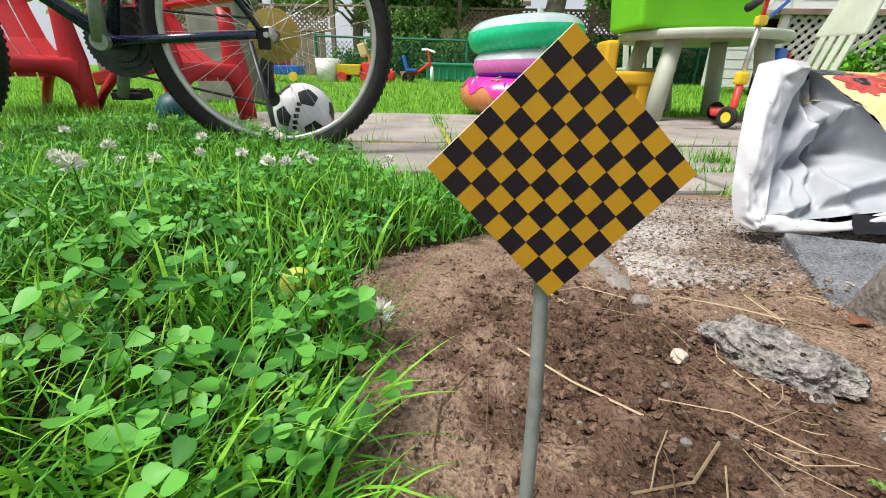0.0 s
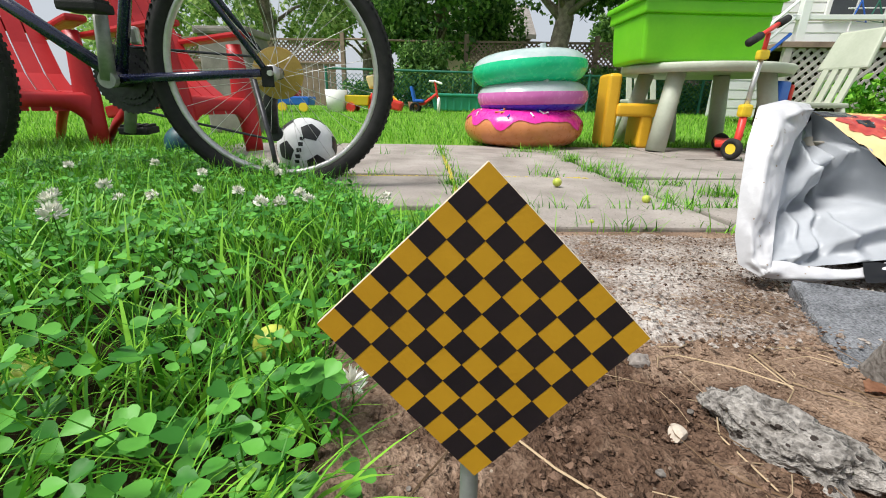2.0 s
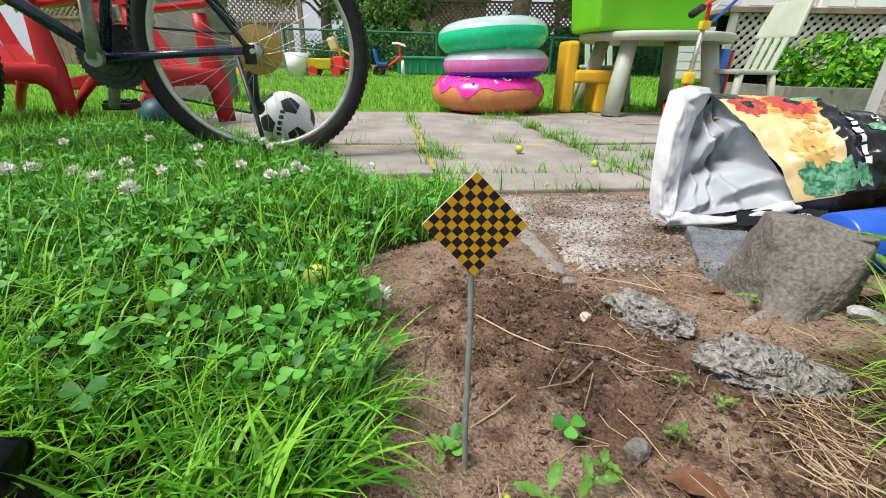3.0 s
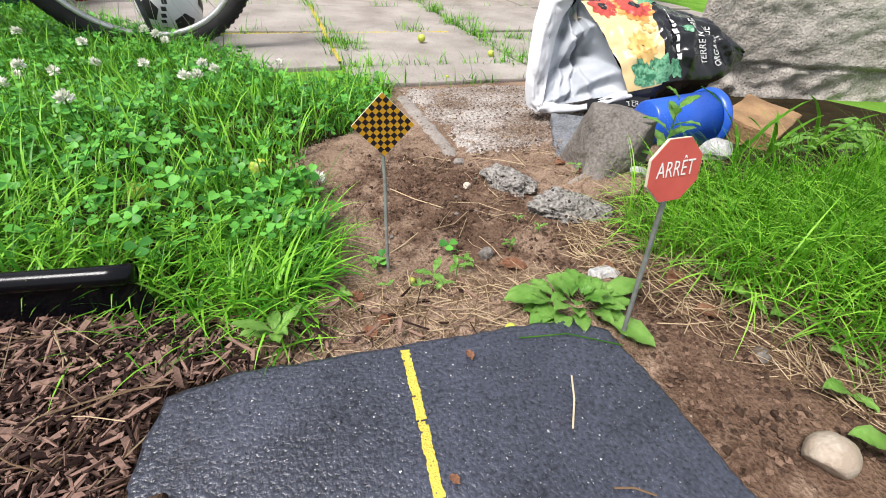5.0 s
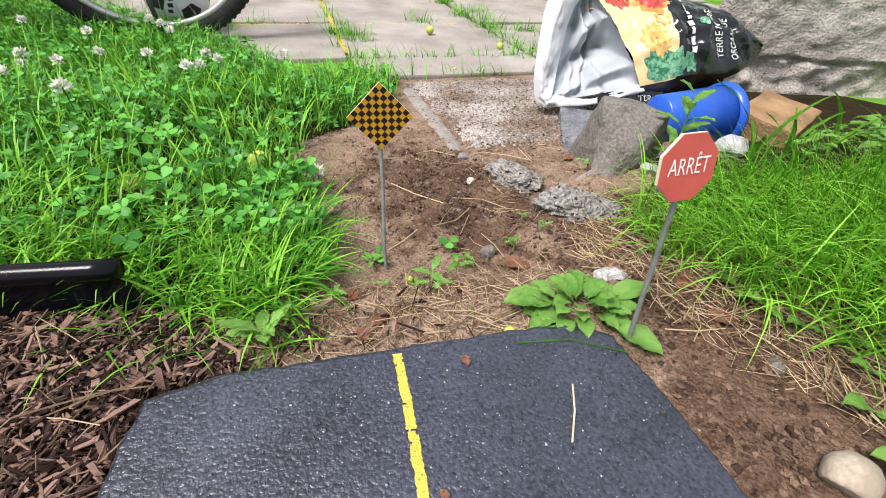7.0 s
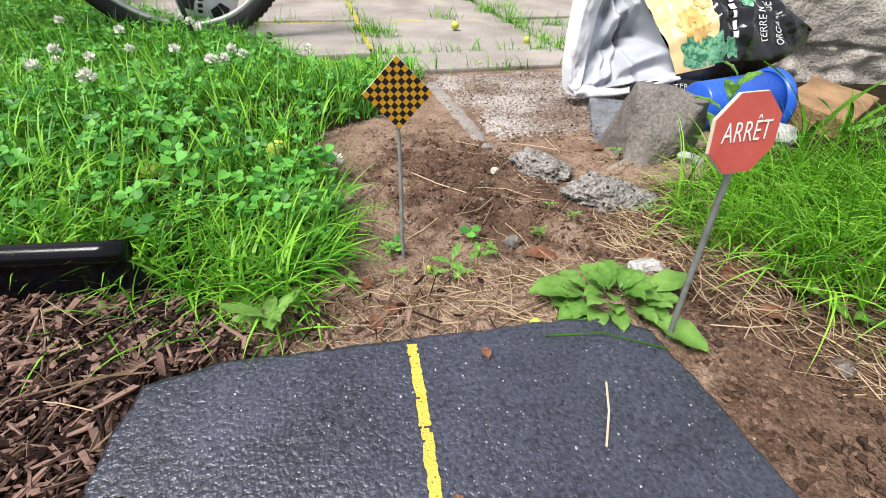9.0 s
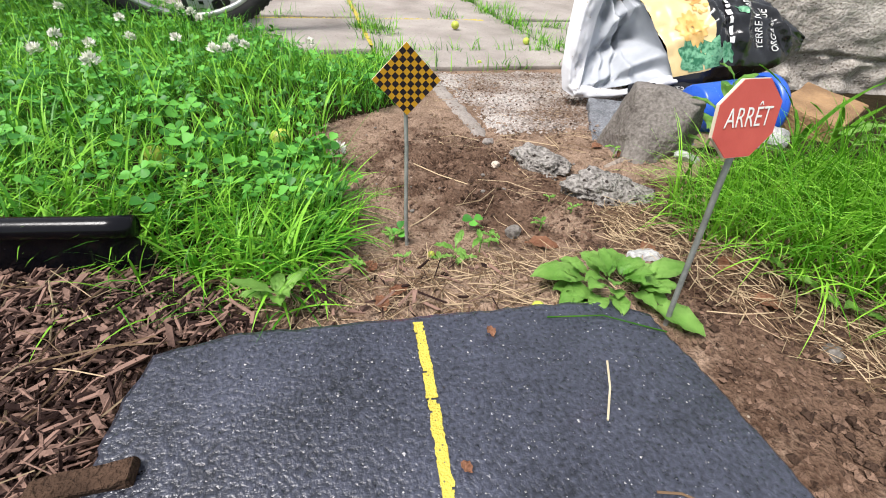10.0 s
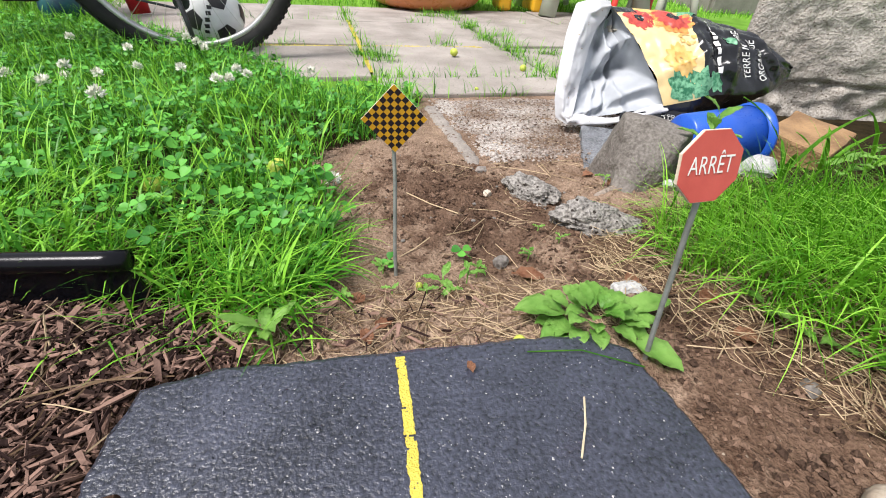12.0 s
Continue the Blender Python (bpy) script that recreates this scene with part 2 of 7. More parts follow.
M_SANDBOX = material("bottle_green_plastic", (0.02, 0.24, 0.14), (0.04, 0.32, 0.2), 6, 60, 0.45, 0.1, 0.002)
M_TOYRED = material("toy_red_plastic", (0.62, 0.03, 0.025), (0.72, 0.06, 0.04), 10, 90, 0.4, 0.05, 0.002)
M_TOYBLUE = material("toy_blue_plastic", (0.02, 0.1, 0.5), (0.03, 0.16, 0.62), 10, 90, 0.4, 0.05, 0.002)
M_TOYYELLOW = material("toy_yellow_plastic", (0.75, 0.5, 0.02), (0.82, 0.6, 0.05), 10, 90, 0.4, 0.05, 0.002)
M_TEAL = material("teal_rubber", (0.003, 0.025, 0.05), (0.006, 0.08, 0.085), 14, 90, 0.5, 0.1, 0.002, span=(0.42, 0.58))
M_SIDING = material("white_house_siding", (0.78, 0.78, 0.78), (0.86, 0.86, 0.86), 2, 30, 0.7, 0.1, 0.003)
M_PIER = material("pale_grey_paint", (0.36, 0.37, 0.35), (0.5, 0.51, 0.48), 6, 80, 0.8, 0.3, 0.003)
M_STUCCO = material("pinkish_render", (0.6, 0.44, 0.37), (0.72, 0.56, 0.48), 1, 30, 0.9, 0.3, 0.004)
M_TIMBER = material("grey_bed_timber", (0.15, 0.135, 0.12), (0.3, 0.275, 0.25), 8, 80, 0.9, 0.5, 0.004)
M_DEADLEAF = material("brown_dead_leaf", (0.2, 0.075, 0.035), (0.42, 0.22, 0.13), 60, 200, 0.8, 0.4, 0.001, vary=0.9)
M_APPLE = material("green_crab_apple", (0.3, 0.38, 0.04), (0.56, 0.6, 0.1), 60, 200, 0.4, 0.1, 0.001)
M_PETAL = material("white_clover_petal", (0.80, 0.78, 0.66), (0.88, 0.87, 0.82), 120, 400, 0.7, 0, vary=0.3, spec=0.1)
M_GLASS = material("dark_window_glass", (0.03, 0.035, 0.04), (0.05, 0.055, 0.06), 3, 30, 0.12, 0, spec=0.6)

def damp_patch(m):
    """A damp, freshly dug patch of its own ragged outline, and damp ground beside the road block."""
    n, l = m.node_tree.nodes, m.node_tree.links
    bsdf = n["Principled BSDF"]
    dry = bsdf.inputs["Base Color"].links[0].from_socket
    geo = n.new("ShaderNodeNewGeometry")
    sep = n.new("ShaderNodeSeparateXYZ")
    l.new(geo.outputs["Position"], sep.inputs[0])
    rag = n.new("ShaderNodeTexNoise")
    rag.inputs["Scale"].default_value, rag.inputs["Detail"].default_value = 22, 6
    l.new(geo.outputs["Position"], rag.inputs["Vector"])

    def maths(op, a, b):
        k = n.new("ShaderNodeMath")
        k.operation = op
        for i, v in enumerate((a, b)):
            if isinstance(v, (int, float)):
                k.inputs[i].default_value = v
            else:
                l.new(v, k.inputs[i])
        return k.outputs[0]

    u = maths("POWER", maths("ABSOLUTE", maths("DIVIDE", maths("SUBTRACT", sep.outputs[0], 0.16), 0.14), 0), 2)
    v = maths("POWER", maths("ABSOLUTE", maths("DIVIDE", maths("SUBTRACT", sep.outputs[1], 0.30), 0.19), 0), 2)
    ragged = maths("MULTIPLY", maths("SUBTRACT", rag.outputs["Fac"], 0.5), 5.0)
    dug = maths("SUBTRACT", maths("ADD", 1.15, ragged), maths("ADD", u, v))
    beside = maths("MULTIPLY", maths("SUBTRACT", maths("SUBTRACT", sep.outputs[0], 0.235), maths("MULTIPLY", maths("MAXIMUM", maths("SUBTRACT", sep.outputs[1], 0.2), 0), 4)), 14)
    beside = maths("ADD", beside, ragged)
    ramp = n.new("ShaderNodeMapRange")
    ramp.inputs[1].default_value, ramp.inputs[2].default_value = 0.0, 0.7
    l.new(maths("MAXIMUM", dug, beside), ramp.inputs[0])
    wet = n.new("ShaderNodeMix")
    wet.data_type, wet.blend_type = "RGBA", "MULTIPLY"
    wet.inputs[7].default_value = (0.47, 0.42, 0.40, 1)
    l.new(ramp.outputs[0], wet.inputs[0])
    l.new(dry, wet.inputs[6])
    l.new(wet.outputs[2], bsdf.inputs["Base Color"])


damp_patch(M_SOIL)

# ---- building helpers ----


def part(name, bm, mat, parent=None, label="", smooth=False):
    """Links a bmesh as one mesh object under a thing or a part."""
    me = bpy.data.meshes.new(name)
    if smooth:
        for f in bm.faces:
            f.smooth = True
    bm.to_mesh(me)
    bm.free()
    me.materials.append(mat)
    ob = new(name, me)
    ob.parent = parent
    if label:
        ob["label"] = label
    return ob


def thing(name, m, label, category, group=""):
    """An Empty at a thing's base, to hold its parts."""
    ob = new(name)
    ob.empty_display_size = 0.05
    ob.matrix_world = m
    return tagged(ob, label, category, group)


def arrays(name, verts, faces, mat, smooth=False):
    me = bpy.data.meshes.new(name)
    me.from_pydata(np.asarray(verts).tolist(), [], faces if isinstance(faces, list) else np.asarray(faces).tolist())
    if smooth:
        me.polygons.foreach_set("use_smooth", [True] * len(me.polygons))
    for one in mat if isinstance(mat, (list, tuple)) else [mat]:
        me.materials.append(one)
    me.update()
    return new(name, me)


def box(sx, sy, sz, at=(0, 0, 0), bevel=0.0, turn=None, taper=1.0, bm=None, segments=2):
    """A bevelled box standing on at; taper scales its top."""
    b = bmesh.new()
    bmesh.ops.create_cube(b, size=1)
    for v in b.verts:
        k = taper if v.co.z > 0 else 1.0
        v.co = Vector((v.co.x * sx * k, v.co.y * sy * k, (v.co.z + 0.5) * sz))
    if bevel:
        bmesh.ops.bevel(b, geom=b.edges[:], offset=bevel, segments=segments, profile=0.6, affect="EDGES")
    m = Matrix.Translation(at) @ (turn.to_4x4() if turn else Matrix())
    b.transform(m)
    return merge(bm, b)


def merge(bm, b):
    if bm is None:
        return b
    me = bpy.data.meshes.new("join")
    b.to_mesh(me)
    bm.from_mesh(me)
    bpy.data.meshes.remove(me)
    b.free()
    return bm


def tube(points, radius, sides=8, bm=None, closed=False, cap=True, flat=1.0):
    """A round bar along points; radius may be a list; flat squeezes its cross-section."""
    bm = bm or bmesh.new()
    pts = [Vector(p) for p in points]
    n = len(pts)
    rings, up = [], None
    for i, p in enumerate(pts):
        a = pts[i - 1] if (i or closed) else p
        b = pts[(i + 1) % n] if (i < n - 1 or closed) else p
        d = (b - a).normalized()
        if up is None:
            up = d.orthogonal().normalized()
        up = (up - d * up.dot(d)).normalized()
        side = d.cross(up)
        r = radius[i] if isinstance(radius, (list, tuple)) else radius
        rings.append([bm.verts.new(p + r * (math.cos(k * math.tau / sides) * up + flat * math.sin(k * math.tau / sides) * side)) for k in range(sides)])
    for i in range(n if closed else n - 1):
        a, b = rings[i], rings[(i + 1) % n]
        for k in range(sides):
            bm.faces.new((a[k], a[(k + 1) % sides], b[(k + 1) % sides], b[k]))
    if cap and not closed:
        bm.faces.new(rings[0][::-1])
        bm.faces.new(rings[-1])
    return bm


def lathe(profile, sides=32, bm=None, sweep=None):
    """Turns (radius, height) pairs about z."""
    bm = bm or bmesh.new()
    rings = []
    for r, z in profile:
        rings.append([bm.verts.new((r * math.cos(k * math.tau / sides), r * math.sin(k * math.tau / sides), z)) for k in range(sides)])
    for a, b in zip(rings, rings[1:]):
        for k in range(sides):
            bm.faces.new((a[k], a[(k + 1) % sides], b[(k + 1) % sides], b[k]))
    return bm


def torus(R, r, squash=1.0, sides=48, ring=16, wrinkle=0.0, top=None, bm=None, low=-1.0, high=1.0):
    """A ring lying flat, its tube from angle low*pi to high*pi; wrinkle: seam puckers."""
    bm = bm or bmesh.new()
    rows = []
    for k in range(sides):
        a = k * math.tau / sides
        row = []
        for j in range(ring + 1):
            b = math.pi * (low + (high - low) * j / ring)
            w = 1 + wrinkle * math.sin(a * 26) * abs(math.cos(b)) ** 6
            row.append(bm.verts.new(((R + r * w * math.cos(b)) * math.cos(a), (R + r * w * math.cos(b)) * math.sin(a), r * squash * math.sin(b))))
        rows.append(row)
    for k in range(sides):
        a, b = rows[k], rows[(k + 1) % sides]
        for j in range(ring):
            bm.faces.new((a[j], b[j], b[j + 1], a[j + 1]))
    if high - low >= 2:
        bmesh.ops.remove_doubles(bm, verts=bm.verts[:], dist=1e-5)
    return bm


def ball_mesh(r, u=24, v=14, bm=None, at=(0, 0, 0), scale=(1, 1, 1)):
    b = bmesh.new()
    bmesh.ops.create_uvsphere(b, u_segments=u, v_segments=v, radius=r)
    b.transform(Matrix.Translation(at) @ Matrix.Diagonal((*scale, 1)))
    return merge(bm, b)


def rock_mesh(size, seed, rough=0.25, cuts=3, facets=7, grain=9.0):
    """A faceted stone standing on z = 0: a round lump cut by random planes, then worn."""
    rnd = random.Random(seed)
    b = bmesh.new()
    bmesh.ops.create_icosphere(b, subdivisions=cuts, radius=1)
    planes = []
    for _ in range(facets):
        d = Vector((rnd.uniform(-1, 1), rnd.uniform(-1, 1), rnd.uniform(-0.6, 1))).normalized()
        planes.append((d, rnd.uniform(0.5, 0.8)))
    for v in b.verts:
        for d, k in planes:
            over = v.co.dot(d) - k
            if over > 0:
                v.co -= d * over * 0.92
        pit = rough * 0.16 * max(0.0, noise.noise(v.co * grain * 1.7 + Vector((seed, seed, 3))) - 0.05) if rough > 0.7 else 0.0
        v.co *= 1 + rough * 0.35 * noise.noise(v.co * 2.1 + Vector((seed, 0, 0))) + rough * 0.14 * noise.noise(v.co * grain + Vector((0, seed, 0))) - pit
    low = min(v.co.z for v in b.verts)
    for v in b.verts:
        v.co = Vector((v.co.x * size[0] / 2, v.co.y * size[1] / 2, (v.co.z - low) * size[2] / (1.75)))
    return b


# ---- the ground ----


def fade(a, b, x):
    t = np.clip((np.asarray(x, float) - a) / (b - a), 0, 1)
    return t * t * (3 - 2 * t)


def left_edge(y):
    """Where the clover lawn ends and the bare soil begins."""
    return np.interp(y, (-0.05, 0.02, 0.12, 0.22, 0.40, 0.47, 0.55, 0.62, 0.75, 1.05, 1.2), (-0.16, -0.06, -0.035, -0.04, -0.075, -0.10, -0.085, 0.0, 0.10, 0.16, 0.18))


def back_edge(x):
    """How far back the clover lawn reaches over the patio."""
    return np.interp(-np.asarray(x, float), (-0.2, 0.10, 0.17, 0.31, 0.45, 0.60, 0.78, 1.05, 1.32, 1.7), (1.08, 1.06, 1.09, 1.34, 1.47, 1.61, 1.77, 2.02, 2.26, 2.7))


def right_edge(y):
    """Where the fine grass begins."""
    return np.interp(y, (-0.4, -0.15, -0.04, 0.1, 0.2, 0.3), (0.56, 0.47, 0.40, 0.37, 0.42, 0.52))


def ground_z(x, y):
    x, y = np.asarray(x, float), np.asarray(y, float)
    z = 0.024 - 0.037 * fade(-0.02, 0.13, y) - 0.035 * fade(0.13, 0.52, y) - 0.05 * fade(0.5, 1.08, y)
    z = z + 0.15 * fade(3.2, 9.5, y)
    z = z + 0.026 * fade(0.0, 0.12, back_edge(x) - y) * fade(0.95, 1.1, y) * fade(0.15, 0.25, -x)
    z = z + 0.028 * fade(0.05, 0.25, left_edge(y) - x) * fade(-0.05, 0.25, y) * (1 - fade(0.7, 1.1, y))
    z = z + 0.02 * fade(0.3, 0.6, x) * (1 - fade(0.25, 0.5, y))
    z = z + 0.02 * np.exp(-((x - 0.03) ** 2 + (y - 0.42) ** 2) / 0.02)
    return z


def lumps(x, y):
    """Small unevenness of bare soil."""
    return (0.5 * np.sin(61 * x + 13 * y) * np.sin(47 * y - 9 * x) + 0.3 * np.sin(143 * x - 31 * y) * np.sin(119 * y + 57 * x)
            + 0.25 * np.sin(271 * x + 97 * y) * np.sin(233 * y - 41 * x))


def spread(lo, hi, step, far, grow=1.16):
    mid = list(np.arange(lo, hi + 1e-6, step))
    a, d = hi, step
    up = []
    while a < far:
        d *= grow
        a += d
        up.append(a)
    b, d = lo, step
    down = []
    while b > -far:
        d *= grow
        b -= d
        down.append(b)
    return np.array(down[::-1] + mid + up)


gx, gy = spread(-0.45, 0.95, 0.007, 300), spread(-0.35, 1.1, 0.007, 300)
GX, GY = np.meshgrid(gx, gy)
rng = np.random.default_rng(3)
near = fade(-0.6, -0.4, GX) * (1 - fade(0.9, 1.2, GX)) * (1 - fade(1.0, 1.1, GY))
GZ = ground_z(GX, GY) + near * (0.003 * lumps(GX, GY) + rng.normal(0, 0.0011, GX.shape))
clod = np.exp(-(((GX - 0.14) / 0.15) ** 2 + ((GY - 0.33) / 0.17) ** 2))
GZ += clod * rng.normal(0, 0.003, GX.shape) + clod * 0.004 * lumps(GX * 1.3, GY * 1.3)
nx, ny = len(gx), len(gy)
idx = np.arange(nx * ny).reshape(ny, nx)
quads = np.stack([idx[:-1, :-1], idx[:-1, 1:], idx[1:, 1:], idx[1:, :-1]], -1).reshape(-1, 4)
ground = arrays("ground", np.stack([GX, GY, GZ], -1).reshape(-1, 3), quads, (M_SOIL, M_DAMP, M_EARTHSHADE, M_TURF, M_MULCHEARTH), True)
cx, cy = GX[:-1, :-1].ravel(), GY[:-1, :-1].ravel()
wob = 0.02 * lumps(cx * 0.5, cy * 0.5)
kind = np.zeros(len(cx), int)
# under lawn and fine grass: earth darkened in place of shade between blades
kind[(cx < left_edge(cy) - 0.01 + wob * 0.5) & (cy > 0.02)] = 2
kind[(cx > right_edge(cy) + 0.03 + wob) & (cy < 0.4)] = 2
# ground by the wood block and wall: its shadow painted as near-black earth
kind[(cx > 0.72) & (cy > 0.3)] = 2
kind[(cx < -0.1) & (cy < 0.045 + wob)] = 4
kind[(cy > 1.15) | (cx < -0.9) | (cx > 1.6) | (cy < -0.9)] = 3
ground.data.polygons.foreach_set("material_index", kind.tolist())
tagged(ground, "bare sandy soil, turf and dark mulch earth", "ground", kind="structure")


def gz(x, y):
    return float(ground_z(x, y))

# ---- patio, footing, wall ----
PATIO = -0.085
patio = thing("patio", pose(0.03, 1.08, PATIO, 0, 0, 6), "grey concrete slab patio with grass in its joints", "patio")
patio["kind"] = "structure"
tagged(arrays("patio_bed", [(-1.9, 1.0, PATIO - 0.03), (3.6, 1.25, PATIO - 0.03), (3.4, 3.6, PATIO - 0.03), (-2.1, 3.35, PATIO - 0.03)], [(0, 1, 2, 3)], M_EARTHSHADE),
       "earth bed under the patio slabs", "ground", kind="structure")


def slab(name, w, d, at, seed):
    b = box(w - 0.014, d - 0.014, 0.05, (0, 0, -0.05), 0.006)
    bmesh.ops.subdivide_edges(b, edges=[e for e in b.edges if e.calc_length() > 0.15], cuts=5, use_grid_fill=True)
    for v in b.verts:
        v.co.z += 0.003 * noise.noise(Vector((v.co.x * 6 + seed, v.co.y * 6, seed)))
        v.co.x += 0.004 * noise.noise(Vector((v.co.y * 14, seed, 3)))
        v.co.y += 0.004 * noise.noise(Vector((v.co.x * 14, 7, seed)))
    ob = part(name, b, M_SLAB, patio, smooth=False)
    ob.matrix_basis = pose(*at)
    return ob


rnd = random.Random(5)
ROWS_Y = ((0.0, 0.21), (0.21, 0.555), (0.765, 0.69), (1.455, 0.66))
for r, (y0, d) in enumerate(ROWS_Y):
    for c in range(-2, 4):
        if r == 0 and c < 0:
            continue
        slab("patio_slab", 0.69, d, (c * 0.69 + 0.345 + 0.02, y0 + d / 2, rnd.uniform(-0.006, 0.006), rnd.uniform(-0.4, 0.4), rnd.uniform(-0.4, 0.4), 0), r * 10 + c)

fx, fy = np.meshgrid(np.linspace(0, 1, 90), np.linspace(0, 1, 100))
FX = 0.165 + 0.055 * (1 - fy) + fx * (0.62 + 0.1 * fy)
FY = 0.47 + fy * 0.60 + fx * (0.06 - 0.02 * fy)
edge = np.minimum(np.minimum(fx, 1 - fx) * 0.6, fy * 0.6) / 0.05
edge = np.clip(edge + 0.5 * lumps(FX * 0.6, FY * 0.6), 0, 1)
FZ = ground_z(FX, FY) - 0.012 + 0.021 * fade(0, 1, edge) * (0.75 + 0.25 * lumps(FX * 0.25, FY * 0.25)) + 0.0022 * lumps(FX * 1.7, FY * 1.7) + np.random.default_rng(8).normal(0, 0.0012, FX.shape)
fi = np.arange(FX.size).reshape(FX.shape)
tagged(arrays("concrete_footing", np.stack([FX, FY, FZ], -1).reshape(-1, 3), np.stack([fi[:-1, :-1], fi[:-1, 1:], fi[1:, 1:], fi[1:, :-1]], -1).reshape(-1, 4), M_FOOT, True),
       "worn flush concrete footing strewn with soil and needles", "footing", kind="structure")
# its worn straight lip along the soil
kerb = bmesh.new()
lip = []
for i in range(71):
    t = i / 70
    q = Vector((0.168 + 0.032 * t ** 1.6, 1.0 - 0.545 * t, 0))
    row = []
    for j in range(11):
        c = j / 10
        broken = 0.010 * float(fade(0.72, 1.0, t)) * noise.noise(Vector((t * 30, c * 3, 2)))
        x = q.x + c * (0.05 - 0.016 * t) + 0.005 * noise.noise(Vector((t * 16, c * 1.5, 7))) + broken
        y = q.y + 0.004 * noise.noise(Vector((t * 22, c * 4, 1)))
        arch = min(1.0, 3.5 * min(c, 1 - c) + 0.25) * min(1.0, 9 * (1 - t) + 0.1)
        row.append(kerb.verts.new((x, y, gz(x, y) - 0.007 + 0.013 * arch + 0.0025 * noise.noise(Vector((x * 60, y * 60, 3))) + 0.0012 * noise.noise(Vector((x * 210, y * 210, 3))))))
    lip.append(row)
for a, c in zip(lip, lip[1:]):
    for j in range(10):
        kerb.faces.new((a[j], c[j], c[j + 1], a[j + 1]))
kerb_ob = part("footing_edge", kerb, M_LIP, smooth=True)
tagged(kerb_ob, "worn pale concrete lip half sunk in soil", "kerb", kind="structure")

# the low concrete wall: a rough-cast pier with a trowelled arris, undercut along a crack near its foot
WALL_LEN, WALL_H, ARRIS = 1.5, 0.41, 0.055
wall = bmesh.new()
wall_u = [k * 0.0075 for k in range(25)] + [0.19 + (WALL_LEN - 0.19) * (k / 90) ** 1.15 for k in range(91)]
wall_w = [k / 62 for k in range(63)]


def wall_point(u, w):
    p = Vector((u * 1.0, 0.4, w * WALL_H))
    smooth = 1 - float(fade(ARRIS * 0.8, ARRIS * 1.5, u + 0.012 * noise.noise(p * 20)))
    rough = (0.007 * noise.noise(p * 13) + 0.006 * noise.noise(p * 31) + 0.004 * noise.noise(p * 70) + 0.0025 * noise.noise(p * 140)) * (1 - 0.85 * smooth)
    line = 0.255 + 0.035 * noise.noise(Vector((u * 6, 2, 0))) + 0.05 * u
    foot = float(fade(line + 0.012, line - 0.012, w))
    gap = math.exp(-((w - line) / 0.014) ** 2) * 0.022 * float(fade(0.08, 0.16, u)) * (0.6 + 0.6 * noise.noise(Vector((u * 11, 5, 0))))
    ledge = foot * (0.014 * noise.noise(p * 9 + Vector((4, 0, 0))) + 0.018 * noise.noise(p * 24) - 0.012)
    round_off = 0.02 * float(fade(0.93, 1.0, w)) + 0.018 * float(fade(0.02, 0.0, u))
    return Vector((p.x, -rough + gap - ledge + round_off, p.z))


wg = [[wall.verts.new(wall_point(u, w)) for w in wall_w] for u in wall_u]
for a, c in zip(wg, wg[1:]):
    for j in range(len(wall_w) - 1):
        wall.faces.new((a[j], c[j], c[j + 1], a[j + 1]))
for row in ([g[-1] for g in wg], wg[0], wg[-1]):
    deep = [wall.verts.new(v.co + Vector((0.22, 0.30 - v.co.y, 0))) for v in row]
    for k in range(len(row) - 1):
        wall.faces.new((row[k], row[k + 1], deep[k + 1], deep[k]))
wall_ob = part("wall_east", wall, M_WALL, smooth=True)
wall_ob.matrix_world = pose(1.135, 0.985, -0.095, 0, 0, -16)
tagged(wall_ob, "low rough-cast grey concrete wall, cracked near its foot", "wall", kind="structure")

# ---- the toy road ----
road = thing("toy_road_block", pose(0.04, 0, 0, 0, 1.6, 0), "black-painted toy road block with a yellow centre line", "toy road")
ROAD_Z = 0.041


def road_outline():
    pts = []
    corner = ((-0.19, -0.62), (-0.197, -0.098), (-0.190, -0.064), (-0.140, -0.050), (-0.008, -0.043), (0.09, -0.037), (0.163, -0.037), (0.186, -0.056),
              (0.196, -0.105), (0.203, -0.16), (0.212, -0.23), (0.23, -0.62))
    for (x0, y0), (x1, y1) in zip(corner, corner[1:]):
        n = max(2, int(math.hypot(x1 - x0, y1 - y0) / 0.006))
        for k in range(n):
            t = k / n
            x, y = x0 + (x1 - x0) * t, y0 + (y1 - y0) * t
            w = 0.0022 * noise.noise(Vector((x * 70, y * 70, 1))) + 0.0012 * noise.noise(Vector((x * 220, y * 220, 4)))
            pts.append((x + w, y + w))
    return pts


out = road_outline()
b = bmesh.new()
levels = ((1.0, -0.03), (1.0, ROAD_Z - 0.006), (0.994, ROAD_Z - 0.0015), (0.982, ROAD_Z))
rings = [[b.verts.new(((x - 0.01) * s + 0.01, (y + 0.33) * s - 0.33, z)) for x, y in out] for s, z in levels[:2]]
for i in range(len(out) - 1):
    b.faces.new((rings[0][i + 1], rings[0][i], rings[1][i], rings[1][i + 1]))
part("block_side", b, M_ROADSIDE, road)
b = bmesh.new()
rings = [[b.verts.new(((x - 0.01) * s + 0.01, (y + 0.33) * s - 0.33, z)) for x, y in out] for s, z in levels[1:]]
for lo, hi in zip(rings, rings[1:]):
    for i in range(len(out) - 1):
        b.faces.new((lo[i + 1], lo[i], hi[i], hi[i + 1]))
b.faces.new(rings[-1][::-1])
part("road_surface", b, M_ROADTOP, road)
# grains standing out of the paint


